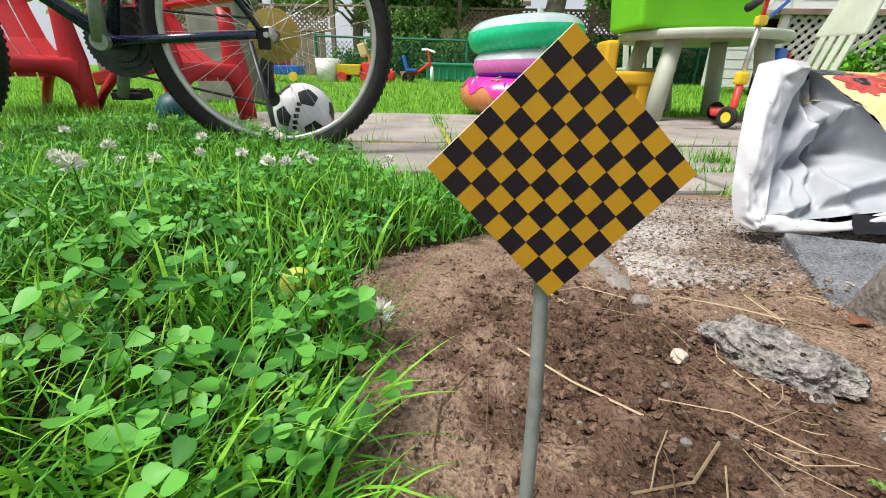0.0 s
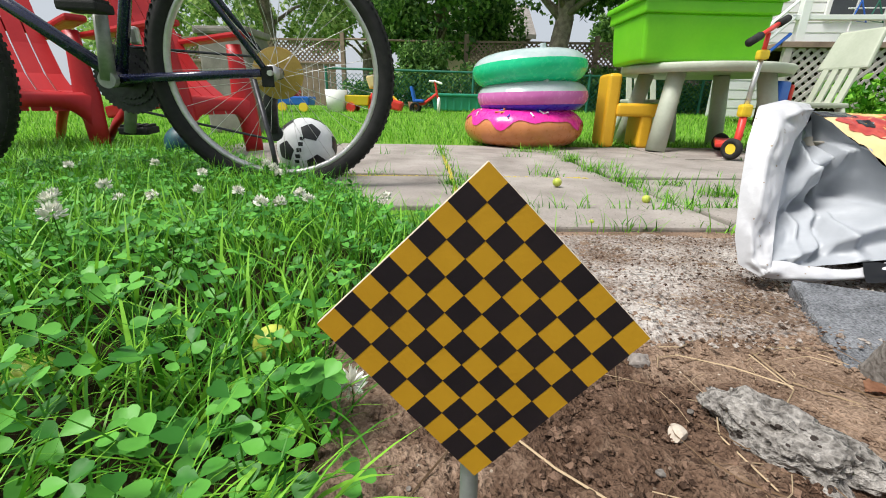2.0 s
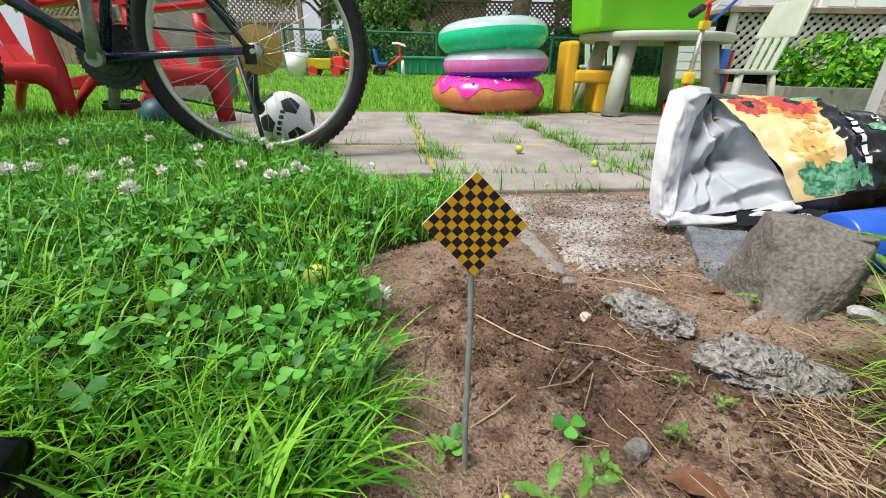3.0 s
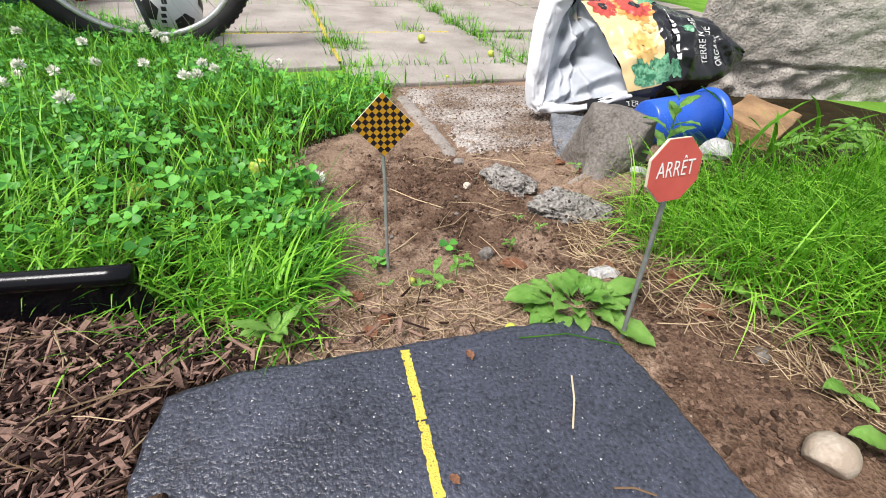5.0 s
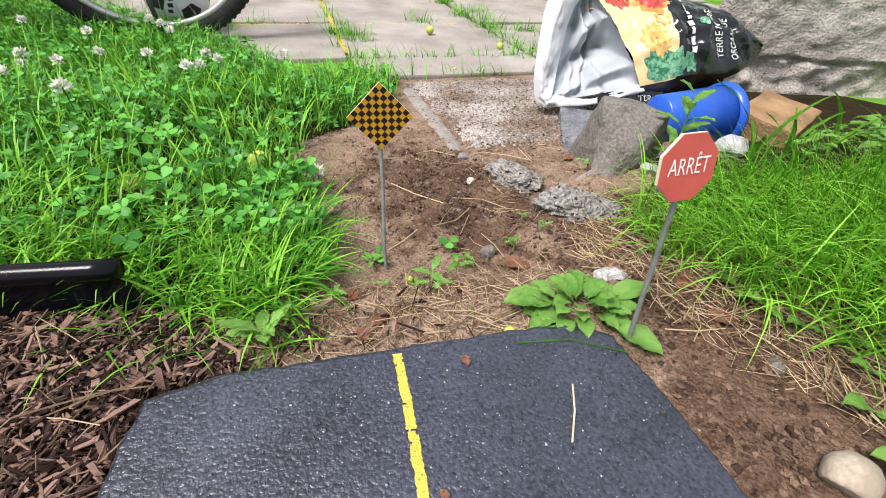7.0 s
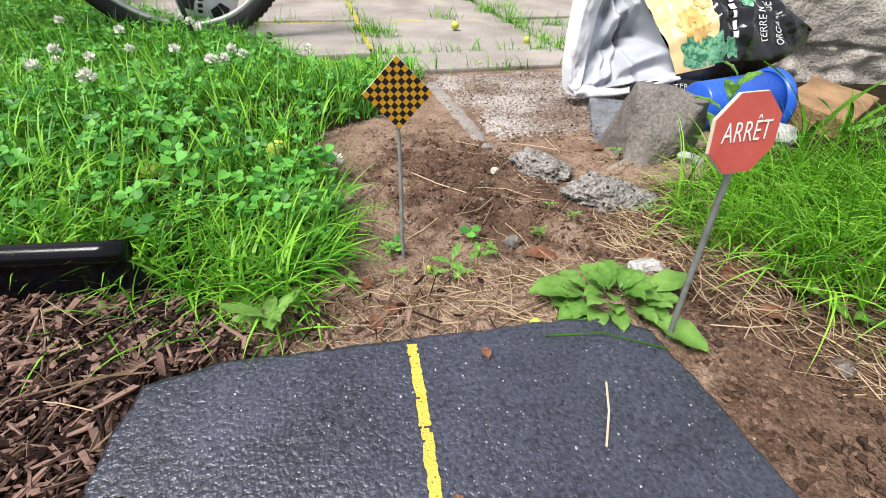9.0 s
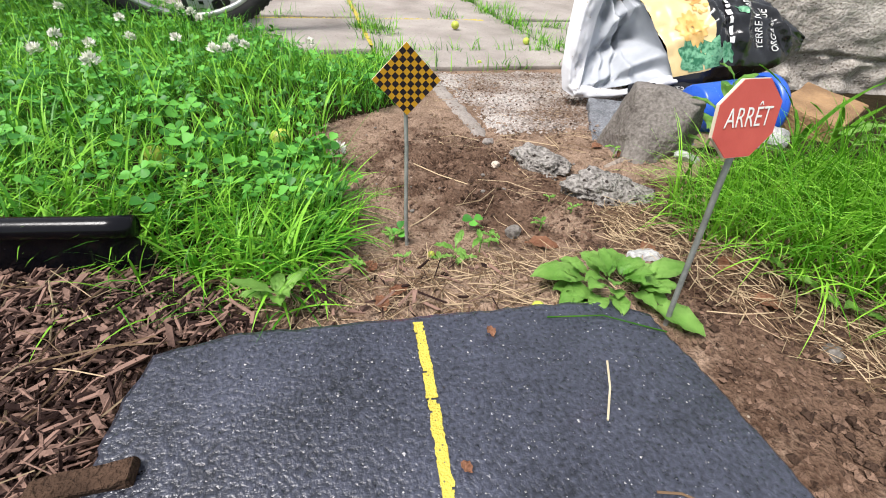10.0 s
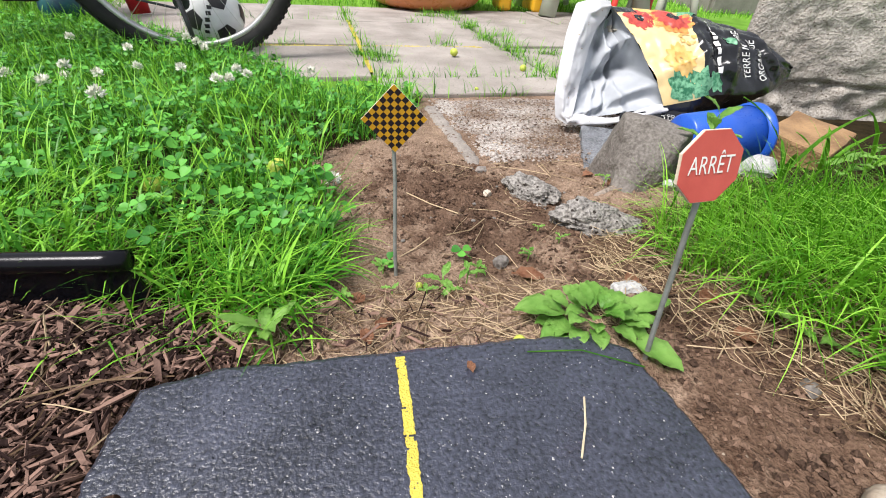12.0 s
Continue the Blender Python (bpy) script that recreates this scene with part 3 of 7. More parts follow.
def grains(n, place, size, squash, mat, name, seed, jitter=0.35, lift=0.3):
    """Many small uneven lumps as one mesh."""
    r = np.random.default_rng(seed)
    octa = np.array([(1, 0, 0), (-1, 0, 0), (0, 1, 0), (0, -1, 0), (0, 0, 1), (0, 0, -1)], float)
    tri = np.array([(0, 2, 4), (2, 1, 4), (1, 3, 4), (3, 0, 4), (2, 0, 5), (1, 2, 5), (3, 1, 5), (0, 3, 5)])
    p = place(r, n)
    n = len(p)
    s = size(r, n)
    v = octa[None] * (1 + r.uniform(-jitter, jitter, (n, 6, 1))) + r.uniform(-0.2, 0.2, (n, 6, 3))
    a = r.uniform(0, math.tau, n)
    c, d = np.cos(a)[:, None], np.sin(a)[:, None]
    v = np.stack([v[..., 0] * c - v[..., 1] * d, v[..., 0] * d + v[..., 1] * c, v[..., 2] * squash + lift], -1) * s[:, None, None] + p[:, None, :]
    f = (tri[None] + 6 * np.arange(n)[:, None, None]).reshape(-1, 3)
    return arrays(name, v.reshape(-1, 3), f, mat)


speck = grains(900, lambda r, n: np.stack([r.uniform(-0.17, 0.19, n), r.uniform(-0.45, -0.06, n), np.full(n, ROAD_Z)], -1),
               lambda r, n: r.uniform(0.0006, 0.0017, n), 0.5, M_ROADTOP, "aggregate", 2, lift=0.1)
speck.parent = road
speck["kind"] = "stuff"
pale = grains(900, lambda r, n: np.stack([r.uniform(-0.17, 0.19, n), r.uniform(-0.45, -0.055, n), np.full(n, ROAD_Z)], -1),
              lambda r, n: 0.00025 + 0.0007 * r.uniform(0, 1, n) ** 3, 0.4, M_WHITESTONE, "pale_grit", 6, lift=0.1)
pale.parent = road
pale["kind"] = "stuff"
b = bmesh.new()
prev = None
for k in range(300):
    y = -0.052 - k * 0.0015
    cxl = -0.0125 + 0.006 * math.sin(-y * 9) + 0.0009 * noise.noise(Vector((y * 90, 0, 0)))
    w = 0.0037 + 0.0010 * noise.noise(Vector((y * 160, 3, 0))) + 0.0008 * noise.noise(Vector((y * 500, 9, 0)))
    cur = [b.verts.new((cxl + w * (-1 + 0.4 * i) + 0.0003 * noise.noise(Vector((y * 900, i, 0))), y, ROAD_Z + 0.0008)) for i in range(6)]
    if prev:
        for i in range(5):
            worn = noise.noise(Vector((y * 260, i * 0.6, 5))) + (0.28 if i in (0, 4) else 0)
            if worn < 0.66 and not (0.1188 < -y < 0.1206 and i != 1) and not (0.079 < -y < 0.0805 and i < 3):
                b.faces.new((prev[i], cur[i], cur[i + 1], prev[i + 1]))
    prev = cur
part("centre_line", b, M_YELLOWLINE, road, "chipped yellow painted centre line")


def text_mesh(words, size, at, turn, mat, name, parent, depth=0.0006, surface=None, spacing=1.0, shear=0.0):
    """Letters as a thin mesh, laid on a plane (at, turn) or bent onto a surface(u, v)."""
    cu = bpy.data.curves.new(name, "FONT")
    cu.body, cu.size, cu.extrude, cu.align_x, cu.align_y = words, size, depth, "CENTER", "CENTER"
    cu.space_character, cu.shear, cu.resolution_u, cu.offset = spacing, shear, 3, -0.006 * size
    tmp = bpy.data.objects.new(name, cu)
    scene.collection.objects.link(tmp)
    dg = bpy.context.evaluated_depsgraph_get()
    me = bpy.data.meshes.new_from_object(tmp.evaluated_get(dg))
    bpy.data.objects.remove(tmp)
    bm = bmesh.new()
    bm.from_mesh(me)
    bpy.data.meshes.remove(me)
    if surface:
        bmesh.ops.triangulate(bm, faces=bm.faces[:])
        for _ in range(3):
            bmesh.ops.subdivide_edges(bm, edges=[e for e in bm.edges if e.calc_length() > size * 0.2], cuts=1)
            bmesh.ops.triangulate(bm, faces=[f for f in bm.faces if len(f.verts) > 3])
        for v in bm.verts:
            v.co = surface(v.co.x, v.co.y, v.co.z)
    else:
        bm.transform(Matrix.Translation(at) @ turn.to_4x4())
    return part(name, bm, mat, parent)


# ---- the two small signs ----
def rod(bottom, top, r, parent):
    bot, top = Vector(bottom), Vector(top)
    pts = [bot.lerp(top, k / 6) + 0.0006 * Vector((math.sin(k * 2.1), math.cos(k * 1.7), 0)) for k in range(7)]
    return part("post", tube(pts, r, 12), M_ROD, parent, "thin grey metal rod", True)


# chequered diamond
chk = thing("chequered_sign", pose(0.036, 0.101, gz(0.036, 0.1)), "small amber and black chequered diamond sign on a rod in soil", "sign")
cz = gz(0.036, 0.1)
rod((0, 0, -0.04), (0.003, 0.0525, 0.172 - cz), 0.0021, chk)
PLATE = 0.0465
face = Matrix.Translation((0.003, 0.0415, 0.1635 - cz)) @ Euler((radians(90 - 7), 0, radians(0.5))).to_matrix().to_4x4() @ Matrix.Rotation(radians(45), 4, "Z")
b = box(PLATE, PLATE, 0.0022, (0, 0, -0.0022), 0.0003)
b.transform(face)
part("plate", b, M_BOARD, chk, "thin cut board with pale edges")
b = box(PLATE * 0.992, PLATE * 0.992, 0.0004, (0, 0, 0.0001), 0)
b.transform(face)
part("amber_face", b, M_SIGNYELLOW, chk)
cell = PLATE * 0.992 / 9
sq = bmesh.new()
for i, (x, y) in enumerate(((-1, -1), (1, -1), (1, 1), (-1, 1))):
    sq.verts.new((x * cell * 0.505, y * cell * 0.505, 0))
sq.faces.new(sq.verts[:])
sqm = bpy.data.meshes.new("dark_square")
sq.to_mesh(sqm)
sq.free()
sqm.materials.append(M_SIGNBLACK)
for i in range(9):
    for j in range(9):
        if (i + j) % 2:
            o = new("dark_square", sqm)
            o.parent = chk
            o.matrix_basis = face @ Matrix.Translation(((i - 4) * cell, (j - 4) * cell, 0.00056))

# red octagon
stop = thing("stop_sign", pose(0.244, -0.063, 0.02), "small red octagonal stop sign on a leaning rod", "sign")
rod((0, 0, -0.03), (-0.014, 0.012, 0.17), 0.0021, stop)
fz = Vector((0.10, -0.96, 0.22)).normalized()
fxv = Vector((0, 0, 1)).cross(fz).normalized()
fyv = fz.cross(fxv)
spin = Matrix((fxv, fyv, fz)).transposed().to_4x4()
face = Matrix.Translation((-0.0155, 0.0105, 0.181)) @ spin @ Matrix.Rotation(radians(1), 4, "Z")


def octagon(r, z0, z1):
    bm = bmesh.new()
    a = [bm.verts.new((r * math.cos(radians(22.5 + 45 * k)), r * math.sin(radians(22.5 + 45 * k)), z0)) for k in range(8)]
    c = [bm.verts.new((v.co.x, v.co.y, z1)) for v in a]
    for k in range(8):
        bm.faces.new((a[k], a[(k + 1) % 8], c[(k + 1) % 8], c[k]))
    bm.faces.new(c)
    bm.faces.new(a[::-1])
    bm.transform(face)
    return bm


OCT = 0.0252
part("plate", octagon(OCT, -0.0022, 0), M_BOARD, stop, "thin cut board with pale edges")
part("red_face", octagon(OCT * 0.985, 0.0001, 0.0005), M_SIGNRED, stop)
lt = text_mesh("ARRÊT", 0.0172, (0, 0, 0), Matrix(), M_WHITE, "lettering", stop, 0.0001, lambda x, y, z: face @ Vector((x * 0.67, y * 0.98 + 0.0008, z + 0.0009)))

# ---- rocks and stones ----


def rock(name, size, at, turn, seed, mat, label, category="rock", rough=0.25, cuts=3, facets=7, grain=9.0, sink=0.006, group=""):
    ob = part(name, rock_mesh(size, seed, rough, cuts, facets, grain), mat, smooth=cuts > 3)
    ob.matrix_world = pose(at[0], at[1], (at[2] if len(at) > 2 else gz(at[0], at[1])) - sink, *turn)
    return tagged(ob, label, category, group)


def boulder():
    """The angular grey-brown rock: a leaning wedge, its pale split face up front and a shaded broken end."""
    b = bmesh.new()
    for p in ((0.450, 0.400, 0.080), (0.470, 0.385, 0.086), (0.571, 0.372, 0.066), (0.560, 0.440, 0.066), (0.475, 0.450, 0.074), (0.522, 0.335, 0.060), (0.500, 0.325, 0.005), (0.502, 0.335, -0.05),
              (0.424, 0.360, -0.055), (0.428, 0.352, -0.020), (0.434, 0.312, -0.055), (0.440, 0.316, -0.024), (0.578, 0.375, -0.055), (0.592, 0.390, 0.010), (0.56, 0.47, -0.055), (0.44, 0.47, -0.055), (0.452, 0.338, 0.020)):
        b.verts.new(Vector(p) - Vector((0.5, 0.38, -0.055)))
    bmesh.ops.convex_hull(b, input=b.verts[:])
    bmesh.ops.delete(b, geom=[v for v in b.verts if not v.link_faces], context="VERTS")
    bmesh.ops.bevel(b, geom=b.edges[:], offset=0.0022, segments=1, affect="EDGES")
    bmesh.ops.triangulate(b, faces=b.faces[:])
    for _ in range(5):
        bmesh.ops.subdivide_edges(b, edges=[e for e in b.edges if e.calc_length() > 0.0055], cuts=1)
        bmesh.ops.triangulate(b, faces=b.faces[:])
    b.normal_update()
    for v in b.verts:
        p = v.co * 16
        split = Vector((p.x * 0.5 + p.z * 0.35, p.y * 0.5, p.x * 1.6 - p.z * 0.5))
        chip = max(0.0, noise.noise(p * 0.9 + Vector((7, 3, 1))) - 0.12) * 0.022
        v.co += v.normal * (0.003 * noise.noise(split) + 0.0022 * noise.noise(p * 2.2) + 0.0012 * noise.noise(p * 6.5) - chip)
    return b


bo = part("boulder", boulder(), M_ROCK)
bo.matrix_world = pose(0.5, 0.38, -0.055)
tagged(bo, "angular grey-brown broken rock beside the soil", "rock")
# squared granite piece, its top sloping towards the soil
b = box(0.20, 0.207, 0.05, (0.10, -0.1035, -0.05), 0.004)
bmesh.ops.subdivide_edges(b, edges=[e for e in b.edges if e.calc_length() > 0.03], cuts=14, use_grid_fill=True)
for v in b.verts:
    wear = 1.0 if v.co.z > -0.01 else 1.7
    v.co += 0.0035 * wear * Vector((noise.noise(v.co * 25), noise.noise(v.co * 25 + Vector((9, 0, 0))), 0.7 * noise.noise(v.co * 30 + Vector((0, 7, 0))))) + 0.0012 * Vector((noise.noise(v.co * 110), noise.noise(v.co * 110 + Vector((5, 0, 0))), noise.noise(v.co * 100)))
st = part("granite_block", b, M_STONE)
st.matrix_world = pose(0.508, 0.662, -0.026, 5.5, -1, -21)
tagged(st, "flat blue-grey granite piece under the soil bag", "stone")
rock("cement_lump", (0.12, 0.068, 0.042), (0.277, 0.342), (0, 0, -68), 21, M_CEMENT, "flat lump of crumbled grey cement in soil", "rock", 0.9, 5, 2, 6, 0.02)
rock("cement_lump", (0.135, 0.075, 0.048), (0.334, 0.215), (0, 0, -14), 23, M_CEMENT, "long lump of crumbled grey cement in soil", "rock", 0.95, 5, 2, 6, 0.02)
rock("cement_lump", (0.03, 0.022, 0.016), (0.215, 0.452), (0, 0, 30), 27, M_LIP, "small chip of grey cement", "rock", 0.4, 4, 4, 12)
rock("white_stone", (0.10, 0.06, 0.04), (0.76, 0.40), (0, 0, 10), 31, M_WHITESTONE, "whitish flat stone among the weeds", "stone", 0.3)
rock("white_stone", (0.05, 0.03, 0.018), (0.285, 0.04), (0, 0, 20), 33, M_WHITESTONE, "pale stone behind the broad-leaved plant", "stone", 0.3)
rock("white_stone", (0.05, 0.035, 0.022), (0.52, 0.31), (0, 0, -10), 35, M_WHITESTONE, "pale stone beside the boulder", "stone", 0.3)
rock("white_stone", (0.09, 0.06, 0.04), (1.06, 0.33), (0, 0, 0), 37, M_ROCK, "grey stone in the long grass", "stone", 0.3)
rock("round_stone", (0.043, 0.034, 0.025), (0.332, -0.2), (0, 0, 10), 39, M_PALE, "rounded tan stone on dark soil", "stone", 0.18, 4, 2)
rock("small_stone", (0.022, 0.016, 0.012), (0.365, -0.105), (0, 0, 40), 41, M_ROCK, "small grey stone on soil", "stone", 0.3)
rock("small_stone", (0.026, 0.02, 0.018), (0.165, 0.125), (0, 0, 40), 43, M_ROCK, "small brown stone on soil", "stone", 0.3)
rock("small_stone", (0.02, 0.016, 0.012), (0.20, 0.335), (0, 0, 70), 45, M_PALE, "small tan stone on loose soil", "stone", 0.3)
rnd = random.Random(12)
peb = rock_mesh((0.012, 0.01, 0.008), 51, 0.3, 2)
pebble = part("pebble", peb, M_ROCK)
pebble.matrix_world = pose(0.28, 0.30, gz(0.28, 0.3))
tagged(pebble, "small pale pebble on bare soil", "pebble", "pebbles on the soil")
for _ in range(22):
    x, y = rnd.uniform(-0.02, 0.5), rnd.uniform(0.02, 0.55)
    s = rnd.uniform(0.25, 0.75)
    pb = copy_thing(pebble, pose(x, y, gz(x, y) - 0.001, 0, 0, rnd.uniform(0, 360)))
    pb.scale = (s, s, s)

# split wood block and blue cup
b = box(0.17, 0.13, 0.075, (0, 0, 0), 0.006)
bmesh.ops.subdivide_edges(b, edges=[e for e in b.edges if e.calc_length() > 0.03], cuts=6, use_grid_fill=True)
for v in b.verts:
    v.co += 0.006 * Vector((noise.noise(v.co * 15), noise.noise(v.co * 17 + Vector((9, 0, 0))), noise.noise(v.co * 14 + Vector((0, 7, 0)))))
wb = part("wood_block", b, M_WOOD)
wb.matrix_world = pose(0.985, 0.53, -0.062, 8, -6, 30)
tagged(wb, "tan split wood block lying against the wall", "wood block")

cup = thing("blue_pail", pose(0.675, 0.535, -0.006), "blue plastic pail lying on its side", "pail")
lie = Matrix.Rotation(radians(3), 4, "Z") @ Matrix.Rotation(radians(91), 4, "Y")
b = lathe([(0, 0.001), (0.044, 0), (0.048, 0.004), (0.067, 0.175), (0.0645, 0.175), (0.046, 0.008), (0, 0.008)], 40)
b.transform(lie)
part("body", b, M_BLUE, cup, "", True)
b = lathe([(0.0665, 0.160), (0.0705, 0.161), (0.0715, 0.169), (0.0735, 0.171), (0.0735, 0.178), (0.066, 0.178)], 40)
b.transform(lie)
part("rim", b, M_BLUE, cup, "", True)
b = box(0.02, 0.0006, 0.026, (0, 0, 0))
b.transform(Matrix.Translation((0.115, -0.034, -0.04)) @ Euler((radians(-40), 0, radians(-12))).to_matrix().to_4x4())
part("label", b, M_WHITE, cup, "small white printed label")

# black garden edging: a hollow bead along the top of an upright skirt
pipe = thing("garden_edging", pose(-0.2, 0.06, 0.0), "black plastic garden edging strip at the mulch edge", "edging")
R0, R1 = 0.0098, 0.0082
run = [(-1.3, 0.07, 0.060), (-0.6, 0.032, 0.063), (-0.25, 0.010, 0.0645), (-0.02, 0, 0.0645), (0, 0, 0.0645)]
part("bead", tube(run + [(0, 0, 0.0645)], [R0, R0, R0, R0, R0, R1], 28, cap=False), M_BLACKPIPE, pipe, "round hollow top bead", True)
part("bead_inside", tube([(0, 0, 0.0645), (-0.12, 0.004, 0.0645), (-0.12, 0.004, 0.0645)], [R1, R1, 0.0005], 24, cap=False), M_BLACKPIPE, pipe)
b = bmesh.new()
side = []
for x, y, z in run[:-1] + [(0.0, 0, 0.0645)]:
    low = 0.012 if x >= 0 else 0.0
    side.append([b.verts.new(q) for q in ((x, y - 0.0045, z - 0.006), (x + low, y - 0.007, 0.024), (x + 2.2 * low, y - 0.010, -0.02), (x + 2.2 * low, y - 0.007, -0.02), (x + low, y - 0.004, 0.024), (x, y - 0.001, z - 0.006))])
for a, c in zip(side, side[1:]):
    for k in range(5):
        b.faces.new((a[k], a[k + 1], c[k + 1], c[k]))
b.faces.new(side[-1])
part("skirt", b, M_BLACKPIPE, pipe, "flat upright skirt")

# ---- the soil bag ----
bag = thing("soil_bag", pose(0.75, 0.75, -0.03), "crumpled open potting soil bag with flower print", "bag")
BAG0 = Vector((0.75, 0.75, -0.03))


def polyline(pts, t):
    """The point at share t of a polyline, by equal steps."""
    s = min(max(t, 0.0), 1.0) * (len(pts) - 1)
    i = min(int(s), len(pts) - 2)
    return Vector(pts[i]).lerp(Vector(pts[i + 1]), s - i)


BAG_TOP = ((0.611, 0.865, 0.203), (0.70, 0.87, 0.200), (0.79, 0.868, 0.195), (0.88, 0.86, 0.186), (0.99, 0.835, 0.160), (1.098, 0.775, 0.092))
BAG_LOW = ((0.703, 0.660, 0.021), (0.765, 0.652, 0.036), (0.83, 0.656, 0.050), (0.90, 0.668, 0.046), (1.00, 0.69, 0.046), (1.092, 0.745, 0.062))
OUT = Vector((-0.22, -0.66, 0.72))


def ridge(x, sharp=1.0):
    """A fold line: a tent over x = 0."""
    return max(0.0, 1 - abs(x) / sharp)


def bag_front(u, v, lift=0.0):
    """Printed front: u from the slanting mouth edge to the closed tail, v from the lower edge up."""
    p = polyline(BAG_LOW, u).lerp(polyline(BAG_TOP, u), v)
    puff = math.sin(math.pi * v) ** 0.8 * (0.018 + 0.03 * math.sin(math.pi * min(1, u * 0.9 + 0.05)))
    q = Vector((u * 4.2, v * 2.2, 0.3))
    folds = 0.013 * ridge(u - 0.30 - 0.16 * v, 0.07) - 0.012 * ridge(u - 0.47 + 0.10 * v, 0.06) + 0.010 * ridge(u - 0.60 - 0.22 * (v - 0.5), 0.05)
    folds += -0.012 * ridge(u - 0.78 + 0.25 * (v - 0.4), 0.05) + 0.011 * ridge(u - 0.88 + 0.12 * v, 0.05) + 0.008 * ridge(v - 0.22 - 0.3 * u, 0.09) - 0.008 * ridge(v - 0.72 + 0.25 * u, 0.1)
    crumple = 0.010 * noise.noise(q) + 0.011 * abs(noise.noise(q * 2.1 + Vector((3, 1, 0)))) + 0.005 * abs(noise.noise(q * 4.7)) + 0.002 * noise.noise(q * 11)
    rim = min(1.0, 6 * v + 0.15, 6 * (1 - v) + 0.15)
    return p + OUT * (puff + (folds + crumple) * rim + lift) - BAG0


def cream_edge(v):
    return 0.27 + 0.17 * v + 0.012 * math.sin(v * 9)


def sheet(fn, u0, u1, v0, v1, nu, nv, thick=0.0):
    b = bmesh.new()
    g = [[b.verts.new(fn(u0 + (u1 - u0) * i / nu, v0 + (v1 - v0) * j / nv)) for j in range(nv + 1)] for i in range(nu + 1)]
    for i in range(nu):
        for j in range(nv):
            b.faces.new((g[i][j], g[i + 1][j], g[i + 1][j + 1], g[i][j + 1]))
    if thick:
        bmesh.ops.solidify(b, geom=b.faces[:], thickness=thick)
    return b


part("cream_panel", sheet(lambda u, v: bag_front(u * cream_edge(v), v), 0, 1, 0, 1, 26, 44), M_BAGCREAM, bag, "cream printed panel with flowers", True)
part("black_panel", sheet(lambda u, v: bag_front(cream_edge(v) + (1 - cream_edge(v)) * u, v), 0, 1, 0, 1, 56, 44), M_BAGBLACK, bag, "glossy black printed panel", True)


def bag_under(u, v):
    """The slack underside, from the front's lower edge down to the ground and back."""
    p = bag_front(u, 0.0) + BAG0
    foot = Vector((0.70 + 0.37 * u, 0.70 + 0.10 * u, -0.06 + 0.06 * u))
    q = p.lerp(foot, v)
    q += Vector((0, -0.03, -0.01)) * math.sin(math.pi * v) * (1 - u) + Vector((0, -1, 0.2)) * (0.012 * noise.noise(Vector((u * 8, v * 3, 9))) + 0.01 * abs(noise.noise(Vector((u * 15, v * 4, 2))))) * math.sin(math.pi * v)
    return q - BAG0


def bag_back(u, v):
    p = (bag_front(u, 1.0) + BAG0).lerp(Vector((0.66 + 0.43 * u, 0.93 - 0.11 * u, -0.085)), v)
    p.y += 0.02 * math.sin(math.pi * v)
    return p - BAG0


part("under_panel", sheet(bag_under, 0, 1, 0, 1, 40, 12), M_BAGBLACK, bag, "", True)
part("back_panel", sheet(bag_back, 0, 1, 0, 1, 30, 12), M_BAGBLACK, bag, "", True)

# the open mouth: a broad white turned-out cuff down the side, and a narrow lip along the ground
CUFF_OUT = ((0.612, 0.872, 0.214), (0.558, 0.855, 0.219), (0.512, 0.845, 0.208), (0.484, 0.805, 0.150), (0.466, 0.765, 0.085), (0.458, 0.735, 0.015), (0.462, 0.715, -0.024), (0.482, 0.69, -0.034))
CUFF_IN = ((0.611, 0.858, 0.196), (0.590, 0.830, 0.184), (0.560, 0.805, 0.160), (0.543, 0.785, 0.125), (0.532, 0.765, 0.090), (0.515, 0.735, 0.045), (0.504, 0.71, 0.008), (0.494, 0.688, -0.016))


def cuff(u, v):
    a, c = polyline(CUFF_OUT, u), polyline(CUFF_IN, u)
    p = a.lerp(c, v)
    roll = math.sin(math.pi * (0.12 + 0.88 * v)) * 0.022 * (0.35 + math.sin(math.pi * min(1, u + 0.1)))
    q = Vector((u * 7, v * 1.6, 2))
    dent = 0.008 * noise.noise(q) + 0.008 * abs(noise.noise(q * 2.3)) - 0.010 * ridge(u - 0.62 - 0.2 * v, 0.06) - 0.008 * ridge(u - 0.33 + 0.15 * v, 0.05) + 0.006 * ridge(v - 0.55 + 0.3 * u, 0.12)
    return p + Vector((-0.25, -0.9, 0.1)) * (roll + dent * math.sin(math.pi * v)) - BAG0


part("rolled_cuff", sheet(cuff, 0, 1, 0, 1, 64, 18), M_BAGWHITE, bag, "white turned-out mouth of the bag", True)
LIP = ((0.482, 0.69, -0.034), (0.53, 0.672, -0.034), (0.59, 0.664, -0.024), (0.65, 0.658, -0.010), (0.712, 0.654, 0.008))


def lip_sheet(u, v):
    p = polyline(LIP, u)
    tall = 0.020 + 0.006 * math.sin(u * 9) - 0.006 * u
    fold = Vector((0, -0.010, 0)) * math.sin(math.pi * v) + Vector((0, 0.012, tall)) * v
    return p + fold + Vector((0, -0.006, 0.004)) * noise.noise(Vector((u * 9, v * 2, 4))) - BAG0


part("lower_lip", sheet(lip_sheet, 0, 1, 0, 1, 40, 8), M_BAGWHITE, bag, "white folded lower edge of the mouth", True)


